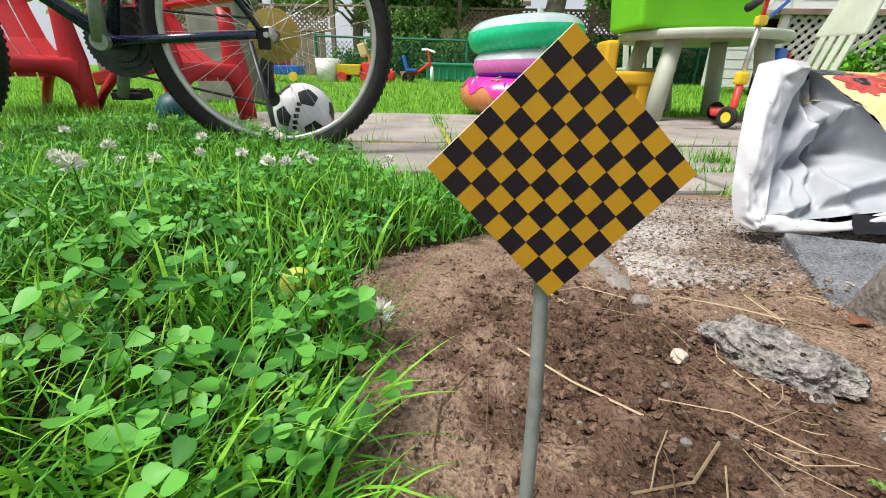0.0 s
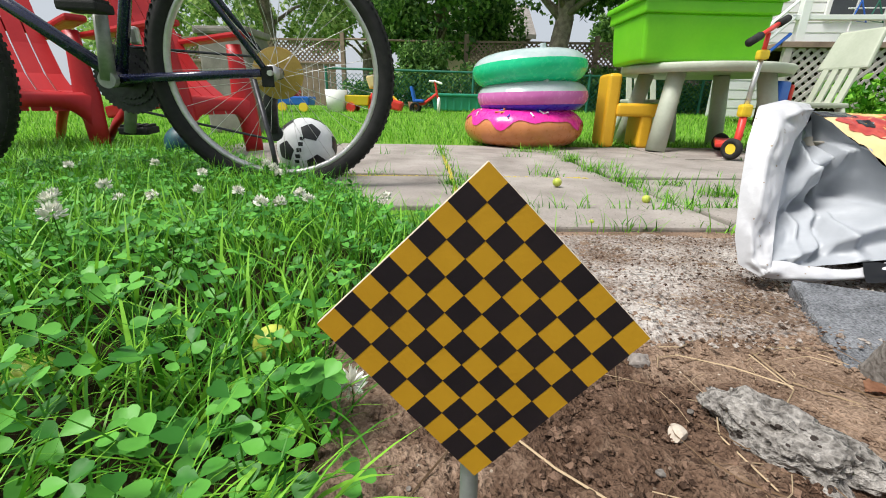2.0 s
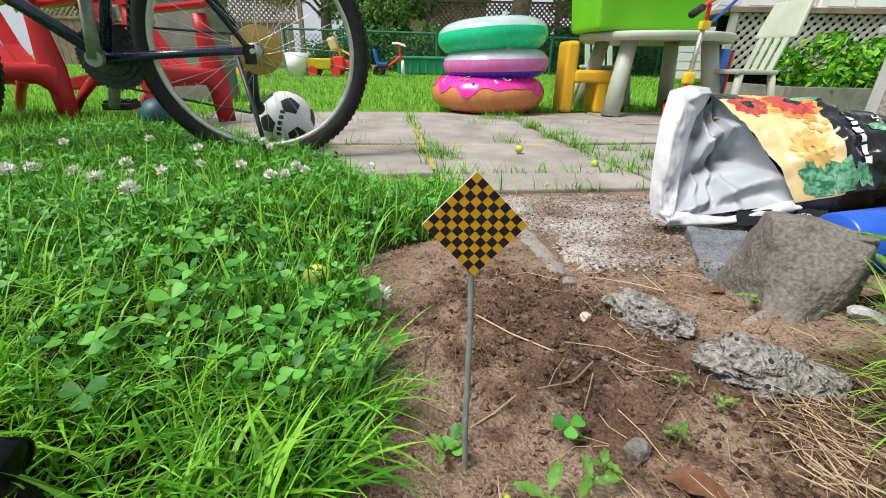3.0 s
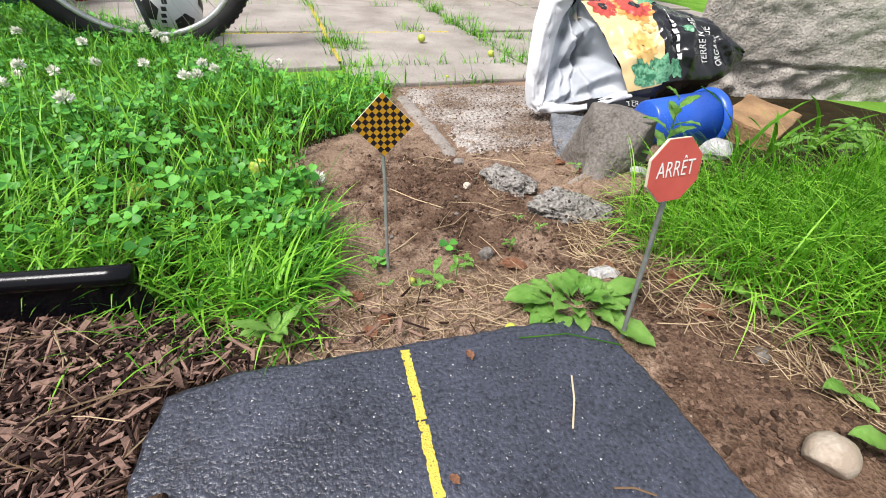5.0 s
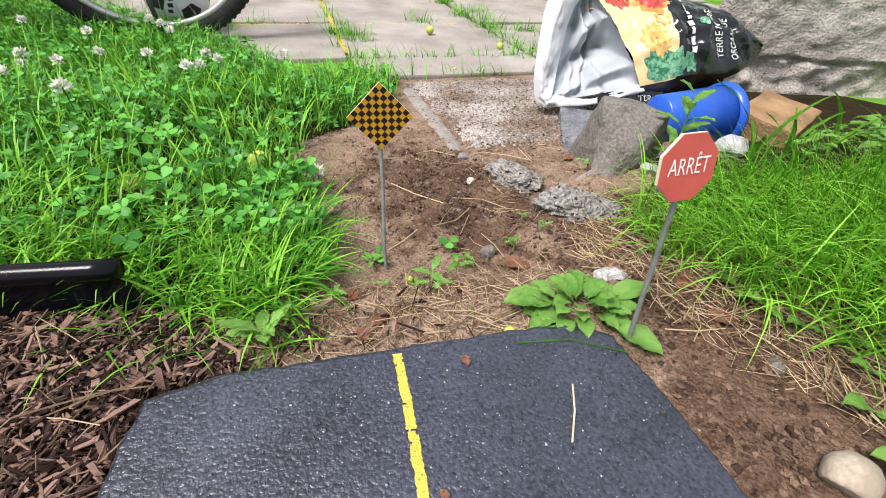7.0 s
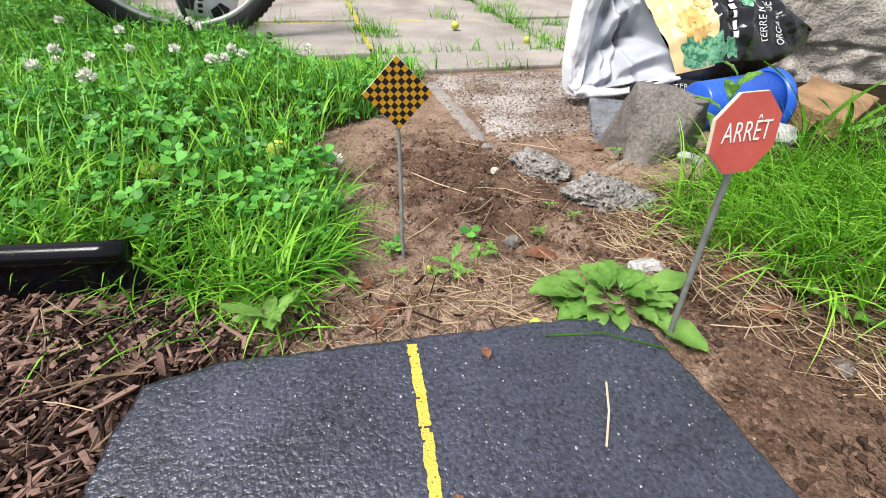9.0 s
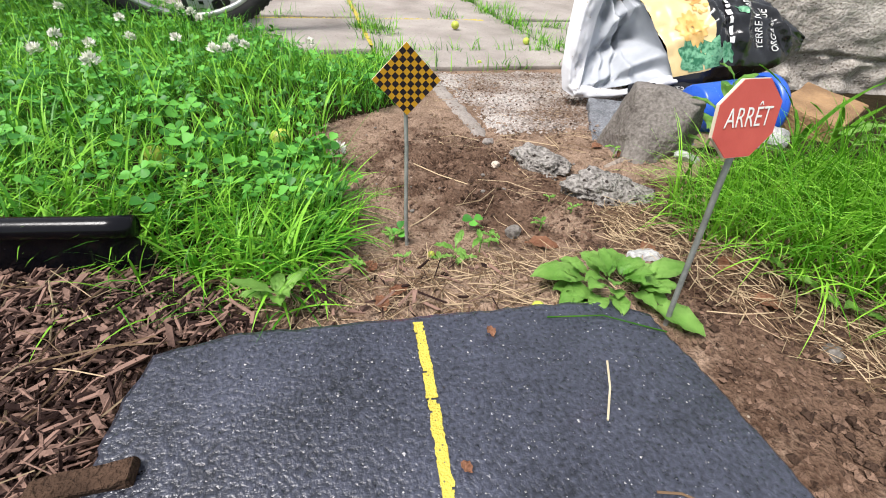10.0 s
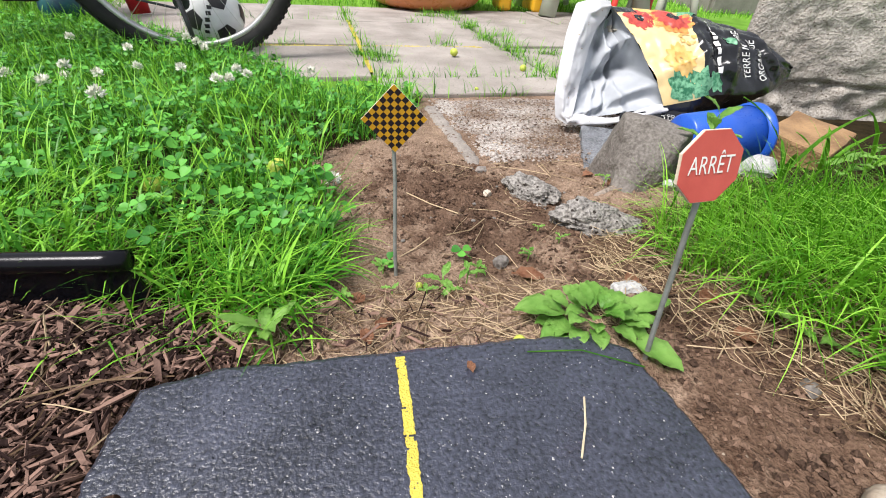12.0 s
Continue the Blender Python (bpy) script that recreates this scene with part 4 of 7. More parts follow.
def inside(u, v):
    """The slack grey inside: u across the mouth from the cuff to the print, v from the lip up."""
    near_edge = polyline(CUFF_IN[::-1], v)
    far_edge = bag_front(0.0, v) + BAG0
    low = polyline(LIP, u) + Vector((0, 0.008, 0.012))
    p = near_edge.lerp(far_edge, u)
    p = p.lerp(low, (1 - v) ** 3)
    hollow = math.sin(math.pi * u) ** 0.7 * math.sin(math.pi * min(1, v * 0.92 + 0.05)) ** 0.8
    fold = 0.040 * ridge(v - 0.40 - 0.22 * u, 0.10) * float(fade(0.15, 0.4, u)) - 0.030 * ridge(v - 0.30 - 0.12 * u, 0.07)
    fold += 0.030 * ridge(v - 0.16 - 0.20 * (u - 0.5), 0.08) - 0.022 * ridge(u - 0.34 - 0.5 * v, 0.06) + 0.02 * ridge(u - 0.62 + 0.5 * v, 0.08) - 0.014 * ridge(v - 0.62 + 0.3 * u, 0.06) + 0.012 * ridge(u - 0.2 - 0.25 * v, 0.05)
    fold *= 1.5
    fold += 0.010 * noise.noise(Vector((u * 4, v * 4, 5))) + 0.006 * abs(noise.noise(Vector((u * 9, v * 8, 5))))
    return p + Vector((0.25, 0.85, 0.05)) * (0.11 * hollow) - Vector((0.1, 0.85, -0.3)) * fold * math.sin(math.pi * u) ** 0.5 * math.sin(math.pi * v) ** 0.4 - BAG0


part("inside_sheet", sheet(inside, 0, 1, 0, 1, 70, 60), M_BAGGREY, bag, "creased grey inside of the bag", True)
# the print shows faintly through the inside
for k, (u0, v0, ru, rv, mt) in enumerate(((0.42, 0.72, 0.10, 0.05, M_GHOSTGREEN), (0.60, 0.66, 0.12, 0.035, M_GHOSTTAN))):
    b = bmesh.new()
    spot = [b.verts.new(inside(u0 + ru * math.cos(a) * (1 + 0.25 * math.sin(3 * a + k)), v0 + rv * math.sin(a)) + Vector((-0.1, -0.85, 0.2)) * 0.003) for a in np.linspace(0, math.tau, 25)[:-1]]
    mid = b.verts.new(inside(u0, v0) + Vector((-0.1, -0.85, 0.2)) * 0.003)
    for i in range(24):
        b.faces.new((mid, spot[i], spot[(i + 1) % 24]))
    part("show_through", b, mt, bag, "", True)


def petals(name, cu, cv, r, n, mat, wide=0.3, lift=0.0015, start=0.2, ragged=0.12):
    """A printed flower lying on the front: r in metres; some petals longer than others."""
    rr = random.Random(int(cu * 1000) + n)
    for k in range(n):
        a = math.tau * k / n + rr.uniform(-0.15, 0.15)
        reach = r * rr.uniform(1 - ragged, 1 + ragged)
        b = bmesh.new()
        rows = []
        for i in range(11):
            t = i / 10
            w = wide * math.sin(math.pi * (0.15 + 0.8 * t)) * r
            row = []
            for c in (-1, -0.5, 0, 0.5, 1):
                du = reach * (start + (1 - start) * t) * math.cos(a) - c * w * math.sin(a)
                dv = reach * (start + (1 - start) * t) * math.sin(a) + c * w * math.cos(a)
                row.append(b.verts.new(bag_front(min(max(cu + du / 0.42, 0), 1), min(max(cv + dv / 0.26, 0.01), 0.985), lift)))
            rows.append(row)
        for i in range(10):
            for j in range(4):
                b.faces.new((rows[i][j], rows[i + 1][j], rows[i + 1][j + 1], rows[i][j + 1]))
        part(name, b, mat, bag, "", True)


part("dark_band", sheet(lambda u, v: bag_front(u, v, 0.0012), 0.0, 0.13, 0.90, 0.985, 10, 4), M_BAGBLACK, bag, "dark printed corner")
petals("petal_print", 0.11, 0.82, 0.036, 11, M_BAGRED, 0.3, 0.0009)
petals("flower_eye", 0.11, 0.82, 0.012, 8, M_BAGBLACK, 0.5, 0.0014)
petals("petal_print", 0.18, 0.86, 0.040, 12, M_BAGYELLOW, 0.28, 0.0007)
petals("petal_print", 0.30, 0.80, 0.052, 14, M_BAGORANGE, 0.3, 0.0012)
petals("petal_print", 0.30, 0.80, 0.040, 13, M_BAGRED, 0.3, 0.0018)
petals("flower_eye", 0.30, 0.80, 0.013, 9, M_BAGBLACK, 0.5, 0.0024)
petals("petal_print", 0.20, 0.33, 0.040, 13, M_BAGYELLOW, 0.26, 0.0015)
petals("petal_print", 0.20, 0.33, 0.020, 9, M_BAGTAN, 0.3, 0.0025)
petals("petal_print", 0.29, 0.52, 0.022, 7, M_BAGTAN, 0.3, 0.0015, 0.5)
petals("leaf_print", 0.15, 0.10, 0.042, 7, M_BAGGREEN, 0.34, 0.0010, 0.02)
petals("leaf_print", 0.28, 0.09, 0.040, 6, M_BAGGREEN, 0.34, 0.0010, 0.02)
petals("leaf_print", 0.40, 0.10, 0.026, 6, M_BAGGREEN, 0.36, 0.0010, 0.02)
petals("leaf_print", 0.43, 0.90, 0.024, 6, M_BAGGREEN, 0.36, 0.0010, 0.02)
petals("leaf_print", 0.56, 0.48, 0.018, 5, M_BAGGREEN, 0.36, 0.0010, 0.02)


def lettering(words, size, u, v, lean=0.0, wide=1.0):
    """Words that read upwards across the panel."""
    return text_mesh(words, size, None, None, M_WHITE, "lettering", bag, 0.0002,
                     lambda x, y, z: bag_front(min(max(u - y / 0.42 + lean * x, 0.0), 0.995), min(max(v + x * wide / 0.22, 0.0), 0.99), 0.003 + z))


lettering("TERRE NOIRE", 0.0255, 0.64, 0.39, -0.10, 0.74)
lettering("ORGANIQUE", 0.0255, 0.74, 0.38, -0.10, 0.80)
# the maker's mark as plain bars
for k, (v0, v1, w) in enumerate(((0.17, 0.22, 0.055), (0.24, 0.31, 0.03), (0.33, 0.39, 0.03), (0.41, 0.47, 0.05), (0.49, 0.52, 0.035), (0.54, 0.60, 0.03), (0.62, 0.68, 0.03), (0.70, 0.76, 0.03))):
    part("brand_bar", sheet(lambda u, v: bag_front(u + 0.08 * v, v, 0.003), 0.425 - w * 0.33, 0.425 + w * 0.33, v0, v1, 3, 4), M_WHITE, bag)


def flap(u, v):
    return Vector((0.60 + 0.16 * u, 0.652 - 0.022 * u, -0.022 + 0.012 * u + 0.024 * v)) + Vector((0, 0.016 * v, 0.006 * noise.noise(Vector((u * 7, v * 3, 1))))) - BAG0


part("lower_flap", sheet(flap, 0, 1, 0, 1, 24, 6), M_BAGBLACK, bag, "black printed fold under the lip", True)
text_mesh("TER", 0.020, None, None, M_WHITE, "lettering", bag, 0.0002, lambda x, y, z: flap(0.72 + x / 0.16, min(max(0.5 + y / 0.026, 0), 1)) + Vector((0, -0.002, 0.001)))

# ---- far setting: fence, hedge, trees, houses ----
LAWN = lambda x, y: gz(x, y)


def board_run(name, x0, x1, y, z0, z1, step, mat, parent, thick=0.02, gap=0.012):
    n = int((x1 - x0) / step)
    for k in range(n):
        ob = part(name, box(step - gap, thick, z1 - z0, (x0 + (k + 0.5) * step, y, z0), 0.003, segments=1), mat, parent)


def lattice(name, x0, x1, z0, z1, y, step, w, mat, parent, label=""):
    """Crossed diagonal laths filling a rectangle."""
    bm = bmesh.new()
    L, H = x1 - x0, z1 - z0
    for sgn, dy in ((1, 0.0), (-1, 0.012)):
        k = -H
        while k < L:
            a, c = max(k, 0.0), min(k + H, L)
            if c - a > 0.03:
                h0, h1 = a - k, c - k
                if sgn < 0:
                    h0, h1 = H - h0, H - h1
                p0, p1 = Vector((x0 + a, y + dy, z0 + h0)), Vector((x0 + c, y + dy, z0 + h1))
                s = Vector((-(p1 - p0).z, 0, (p1 - p0).x)).normalized() * w / 2
                t = Vector((0, 0.005, 0))
                vs = [bm.verts.new(q) for q in (p0 - s - t, p1 - s - t, p1 + s - t, p0 + s - t, p0 - s + t, p1 - s + t, p1 + s + t, p0 + s + t)]
                for f in ((0, 1, 2, 3), (7, 6, 5, 4), (0, 4, 5, 1), (2, 6, 7, 3)):
                    bm.faces.new([vs[i] for i in f])
            k += step
    return part(name, bm, mat, parent, label)


FY0 = 11.0


def fence_panel(x0, x1):
    f = thing("wooden_fence_panel", pose(0, 0, 0), "brown weathered wood fence panel with lattice top", "fence", "fence panels")
    z = LAWN(0, FY0)
    board_run("board", x0 + 0.05, x1 - 0.05, FY0, z, 1.0, 0.145, M_FENCE, f)
    lattice("lattice", x0 + 0.05, x1 - 0.05, 1.03, 1.5, FY0, 0.11, 0.035, M_FENCE, f)
    for zz in (1.0, 1.5):
        part("rail", box(x1 - x0, 0.05, 0.05, ((x0 + x1) / 2, FY0 - 0.01, zz), 0.004, segments=1), M_FENCE, f)
    return f


for a in ((-8.9, -6.0), (-6.0, -3.06), (-0.04, 2.9), (2.9, 5.8), (5.8, 8.7)):
    fence_panel(*a)
post = part("fence_post", box(0.1, 0.1, 1.68, (0, 0, 0), 0.008), M_FENCE)
post.matrix_world = pose(-3.0, FY0, 0.0)
tagged(post, "square brown fence post", "fence post", "fence posts")
for x in (-6.0, -0.08, 2.9, 5.8):
    copy_thing(post, pose(x, FY0, 0.0))
rail = part("top_rail", tube([(-3.0, FY0, 1.55), (-1.5, FY0, 1.53), (-0.08, FY0, 1.5)], 0.025), M_FENCE)
tagged(rail, "thin wooden rail between two fence posts", "rail")

# green chain-link fence
GY0 = 9.3
chain = thing("chain_link_fence", pose(0, 0, 0), "green coated chain-link fence in front of the hedge", "fence")
part("top_rail", tube([(-2.9, GY0, 0.80), (5.5, GY0, 0.70)], 0.022), M_GREENPOST, chain)
for x in (-2.9, -1.75, 0.1, 2.4, 4.6):
    part("post", tube([(x, GY0, 0), (x, GY0, 0.84 - 0.012 * (x + 2.9))], 0.028), M_GREENPOST, chain)
lattice("wire_mesh", -2.9, 5.4, 0.06, 0.72, GY0, 0.09, 0.006, M_GREENPOST, chain)["kind"] = "stuff"


def leaf_cloud(name, centres, spread_r, count, size, mat, seed, flat=1.0):
    """Many small leaves in clumps, as one mesh of four-cornered, folded leaves."""
    r = np.random.default_rng(seed)
    c = np.asarray(centres, float)
    pick = r.integers(0, len(c), count)
    rad = np.asarray(spread_r, float)[pick][:, None] if np.ndim(spread_r) else spread_r
    d = r.normal(0, 1, (count, 3))
    d /= np.linalg.norm(d, axis=1)[:, None]
    p = c[pick] + d * rad * (r.uniform(0.25, 1, (count, 1)) ** 0.5) * np.array([1, 1, flat])
    a = r.normal(0, 1, (count, 3))
    a[:, 2] -= 0.5
    a /= np.linalg.norm(a, axis=1)[:, None]
    s = np.cross(a, r.normal(0, 1, (count, 3)))
    s /= np.linalg.norm(s, axis=1)[:, None]
    n = np.cross(a, s)
    L = size * r.uniform(0.6, 1.3, (count, 1))
    v = np.stack([p, p + a * L * 0.5 + s * L * 0.3 + n * L * 0.08, p + a * L, p + a * L * 0.5 - s * L * 0.3 + n * L * 0.08], 1)
    i = 4 * np.arange(count)[:, None]
    f = np.concatenate([i + np.array([[0, 1, 2]]), i + np.array([[0, 2, 3]])])
    return arrays(name, v.reshape(-1, 3), f, mat)


def tree(at, height, trunk_r, clumps, clump_r, leaves, size, mat, seed, lean=(0, 0), fork=0.45, label="", low=0.5, wide=2.0):
    rn = random.Random(seed)
    t = thing("tree", pose(*at), label, "tree")
    top = Vector((lean[0], lean[1], height * 0.75))
    pts = [Vector((0, 0, -0.1)).lerp(top, k / 8) + Vector((0.06 * math.sin(k * 1.3 + seed), 0.05 * math.cos(k + seed), 0)) for k in range(9)]
    part("trunk", tube(pts, [trunk_r * (1.25 - 0.9 * k / 8) for k in range(9)], 14), M_BARK, t, "", True)
    cs = []
    for k in range(clumps):
        a, h = rn.uniform(0, math.tau), rn.uniform(low, 1.0)
        w = wide * (0.35 + 0.65 * math.sin(math.pi * min(1, (h - low) / (1 - low) * 0.8 + 0.2))) * rn.uniform(0.3, 1)
        base = Vector((0, 0, -0.1)).lerp(top, min(1, h * 0.9))
        end = Vector((lean[0] * h + w * math.cos(a), lean[1] * h + w * math.sin(a), height * h))
        cs.append(end)
        if k % 3 == 0:
            mid = base.lerp(end, 0.5) + Vector((0, 0, 0.15))
            part("limb", tube([base, mid, end], [trunk_r * 0.35, trunk_r * 0.22, 0.01], 7), M_BARK, t, "", True)
    crown = leaf_cloud("crown", cs, [clump_r * rn.uniform(0.6, 1.2) for _ in cs], leaves, size, mat, seed)
    crown.parent = t
    return t


tree((1.72, 10.0, 0.05), 6.5, 0.2, 70, 0.7, 26000, 0.16, M_TREE, 4, (0.45, 0.3), label="large leafy shade tree with a rough brown trunk", low=0.36, wide=3.4)
tree((-0.9, 12.6, 0.05), 5.5, 0.2, 60, 0.65, 20000, 0.15, M_TREE, 9, (0.1, 0.2), label="dark leafy tree behind the fence", low=0.32, wide=2.6)
tree((-3.2, 14.5, 0.05), 6.0, 0.16, 40, 0.5, 11000, 0.15, M_TREELIGHT, 14, (0.2, 0), label="pale green tree behind the fence", low=0.25, wide=1.9)
tree((-6.6, 15.0, 0.05), 8.0, 0.2, 60, 0.6, 16000, 0.17, M_TREELIGHT, 17, (0.2, 0), label="tall pale green tree beyond the fence", low=0.2, wide=2.8)
tree((6.2, 14.5, 0.05), 6.0, 0.2, 50, 0.7, 14000, 0.17, M_TREE, 21, (0.2, 0), label="dark tree beyond the fence", low=0.25, wide=2.6)
tree((-11.5, 17.0, 0.05), 8.0, 0.2, 50, 0.8, 12000, 0.2, M_TREELIGHT, 25, (0.2, 0), label="pale leafy tree far off", low=0.2, wide=3)
rn = random.Random(3)
hedge = leaf_cloud("hedge", [(-2.5 + 0.14 * k + rn.uniform(-0.1, 0.1), 9.9 + rn.uniform(-0.2, 0.3), rn.uniform(0.15, 0.75)) for k in range(56)], 0.3, 15000, 0.09, M_TREE, 31)
tagged(hedge, "dense dark green hedge behind the chain-link fence", "hedge", kind="stuff")
for cx0, h0 in ((-1.0, 1.25), (2.1, 0.75), (3.2, 0.8)):
    sh = leaf_cloud("shrub", [(cx0 + rn.uniform(-0.4, 0.4), 10.3 + rn.uniform(-0.2, 0.2), rn.uniform(0.2, h0)) for k in range(16)], 0.28, 5000, 0.09, M_TREE, 40 + int(cx0 * 3))
    tagged(sh, "dark green shrub by the fence", "shrub", kind="stuff")

# neighbour's pinkish house
def house(name, x0, x1, y, h, mat, label):
    t = thing(name, pose(0, 0, 0), label, "house")
    part("wall", box(x1 - x0, 6, h, ((x0 + x1) / 2, y + 3, 0), 0.01), mat, t)
    b = bmesh.new()
    xs = (x0 - 0.4, x1 + 0.4)
    vs = [b.verts.new(p) for p in ((xs[0], y - 0.4, h), (xs[1], y - 0.4, h), (xs[1], y + 3, h + 1.6), (xs[0], y + 3, h + 1.6), (xs[1], y + 6.4, h), (xs[0], y + 6.4, h),
                                   (xs[0], y - 0.4, h - 0.15), (xs[1], y - 0.4, h - 0.15))]
    for f in ((0, 1, 2, 3), (3, 2, 4, 5), (0, 3, 5), (1, 4, 2), (6, 7, 1, 0)):
        b.faces.new([vs[i] for i in f])
    part("roof", b, M_TIMBER, t)
    return t


house("neighbour_house", -2.6, 2.0, 18.0, 2.6, M_STUCCO, "low pinkish rendered house beyond the fence")

# porch with lattice skirt on the far side
porch = thing("porch", pose(3.5, 5.45, 0.0, 0, 0, -4), "white-railed porch with a grey lattice skirt", "porch")
lattice("lattice_skirt", 0.06, 3.9, 0.22, 0.84, 0.0, 0.105, 0.036, M_LATTICE, porch, "grey painted wooden lattice")
part("deck_edge", box(4.1, 0.09, 0.06, (1.98, 0.0, 0.84), 0.006), M_FENCE, porch, "brown deck board edge")
part("skirt_post", box(0.08, 0.06, 0.86, (0.02, 0.0, 0.0), 0.006), M_LATTICE, porch)
part("deck", box(4.1, 2.0, 0.05, (1.98, 1.05, 0.845), 0.006), M_FENCE, porch)
# near-black sheet added behind the lattice as the shade under the deck
part("deck_shade_sheet", box(3.9, 0.03, 0.84, (1.98, 0.35, 0.0), 0.0), M_EARTHSHADE, porch, "dark sheet standing in for the shade under the deck")
for x in (0.12, 1.0, 1.95, 2.9, 3.9):
    part("rail_post", box(0.085, 0.085, 1.0, (x, 0.05, 0.9), 0.006), M_SIDING, porch)
part("hand_rail", box(4.0, 0.09, 0.05, (2.0, 0.05, 1.86), 0.006), M_SIDING, porch)
part("lower_rail", box(4.0, 0.06, 0.05, (2.0, 0.05, 1.12), 0.006), M_SIDING, porch)
for k in range(3):
    part("stair_rail", tube([(0.02 - 0.5 * k * 0.0, 0.02, 0.98 + 0.16 * k), (-0.5, -0.25, 0.55 + 0.16 * k)], 0.018), M_TOYBLUE if k == 0 else M_SIDING, porch)
pier = thing("porch_pier", pose(2.30, 1.8, PATIO, 0, 0, -6), "pale grey painted pier with a flat cap", "pier")
part("shaft", box(0.5, 0.3, 0.49, (0, 0, 0), 0.008), M_PIER, pier)
part("cap", box(0.58, 0.38, 0.035, (0, 0, 0.49), 0.008), M_PIER, pier, "overhanging flat cap")
hw = thing("house", pose(5.6, 8.4, 0, 0, 0, -4), "white sided house behind the porch", "house")
part("wall", box(6.4, 0.3, 5.2, (2.0, 0, 0), 0.0), M_SIDING, hw)
for k in range(34):
    part("siding_board", box(6.4, 0.014, 0.14, (2.0, -0.157, 0.05 + 0.15 * k), 0.004, turn=Euler((radians(-3), 0, 0)).to_matrix(), segments=1), M_SIDING, hw)
wd = part("window", box(0.9, 0.05, 1.1, (0.6, -0.19, 1.6), 0.008), M_SIDING, hw)
part("pane", box(0.78, 0.01, 0.98, (0.6, -0.22, 1.66)), M_GLASS, wd)
# clothes hangers and pegs on a line above the porch rail
airer = thing("clothes_airer", pose(4.15, 5.5, 0.92), "white clothes airer with teal and blue hangers", "airer")
for k in range(4):
    part("bar", tube([(0.0, 0.1, 0.25 + 0.09 * k), (1.0, 0.15, 0.28 + 0.09 * k)], 0.008), M_SIDING, airer)
for k in range(2):
    part("leg", tube([(0.05 + 0.85 * k, 0.1, 0), (0.15 + 0.7 * k, 0.15, 0.62)], 0.012), M_SIDING, airer)
for k, mt in enumerate((M_TOYBLUE, M_GREENPOST, M_TOYBLUE, M_SANDBOX, M_TOYBLUE)):
    x = 0.12 + 0.18 * k
    part("hanger", tube([(x, 0.1, 0.42), (x - 0.07, 0.08, 0.22), (x + 0.09, 0.08, 0.20), (x, 0.1, 0.42)], 0.008), mt, airer)

# raised bed
bed = thing("raised_bed", pose(3.25, 3.95, 0, 0, 0, -3), "grey timber raised bed with leafy plants", "planter")
bz = gz(3, 3.9)
part("front_board", box(2.6, 0.05, 0.2, (1.3, 0, bz), 0.006), M_TIMBER, bed)
part("side_board", box(0.05, 1.0, 0.2, (0.0, 0.52, bz), 0.006), M_TIMBER, bed)
part("bed_soil", box(2.5, 0.95, 0.15, (1.3, 0.5, bz), 0.01), M_EARTHSHADE, bed)
rn = random.Random(8)
lv = leaf_cloud("bed_plants", [(3.5 + rn.uniform(0, 2.0), 4.0 + rn.uniform(0, 0.7), rn.uniform(0.12, 0.48)) for _ in range(46)], 0.14, 5200, 0.075, M_LIME, 61)
tagged(lv, "bright leafy vegetable plants in the raised bed", "plants", kind="stuff")

# ---- toys at the far lawn ----
box_g = thing("sandbox", pose(0.0, 8.6, gz(0, 8.6)), "green ribbed plastic sandbox on the lawn", "sandbox")
part("tub", box(1.3, 0.8, 0.26, (0.05, 0, 0), 0.03, taper=1.06), M_SANDBOX, box_g)
part("rim", box(1.44, 0.92, 0.05, (0.05, 0, 0.25), 0.02), M_SANDBOX, box_g)
for k in range(9):
    part("rib", box(0.04, 0.03, 0.22, (-0.52 + 0.14 * k, -0.41, 0.02), 0.008), M_SANDBOX, box_g)
trike = thing("tricycle", pose(-0.52, 7.7, gz(-0.5, 7.7)), "red tricycle with white handlebar and blue seat", "tricycle")
part("front_wheel", tube([(0.04 + 0.0 * math.cos(a), 0.11 * math.cos(a), 0.12 + 0.11 * math.sin(a)) for a in np.linspace(0, math.tau, 20)[:-1]], 0.022, 8, closed=True), M_SIDING, trike)
part("fork", tube([(0.04, 0, 0.12), (0.0, 0.0, 0.34), (-0.03, 0, 0.50)], 0.018), M_TOYRED, trike)
part("handlebar", tube([(-0.13, 0.02, 0.5), (-0.03, 0, 0.50), (0.09, -0.04, 0.46)], 0.018), M_SIDING, trike)
part("frame", tube([(0.0, 0.0, 0.3), (-0.22, 0.05, 0.14), (-0.36, 0.1, 0.12)], 0.024), M_TOYRED, trike)
part("seat", box(0.17, 0.2, 0.05, (-0.3, 0.05, 0.16), 0.02), M_TOYBLUE, trike)
part("backrest", box(0.05, 0.2, 0.26, (-0.37, 0.05, 0.16), 0.02, turn=Euler((0, radians(-14), 0)).to_matrix()), M_TOYBLUE, trike)
for s in (-1, 1):
    part("rear_wheel", tube([(-0.36 + 0.07 * math.cos(a), 0.05 + s * 0.14, 0.08 + 0.07 * math.sin(a)) for a in np.linspace(0, math.tau, 16)[:-1]], 0.02, 8, closed=True), M_TYRE, trike)
bsk = part("toy_basket", lathe([(0, 0), (0.1, 0), (0.13, 0.16), (0.12, 0.16), (0.095, 0.01), (0, 0.01)], 16), M_WOOD, smooth=True)
bsk.matrix_world = pose(-0.92, 8.0, gz(-0.9, 8.0))
tagged(bsk, "small tan basket on the lawn", "basket")
bucket = part("white_bucket", lathe([(0, 0), (0.15, 0), (0.18, 0.34), (0.172, 0.34), (0.14, 0.01), (0, 0.01)], 24), M_WHITE, smooth=True)
bucket.matrix_world = pose(-2.15, 7.4, gz(-2, 7.4))
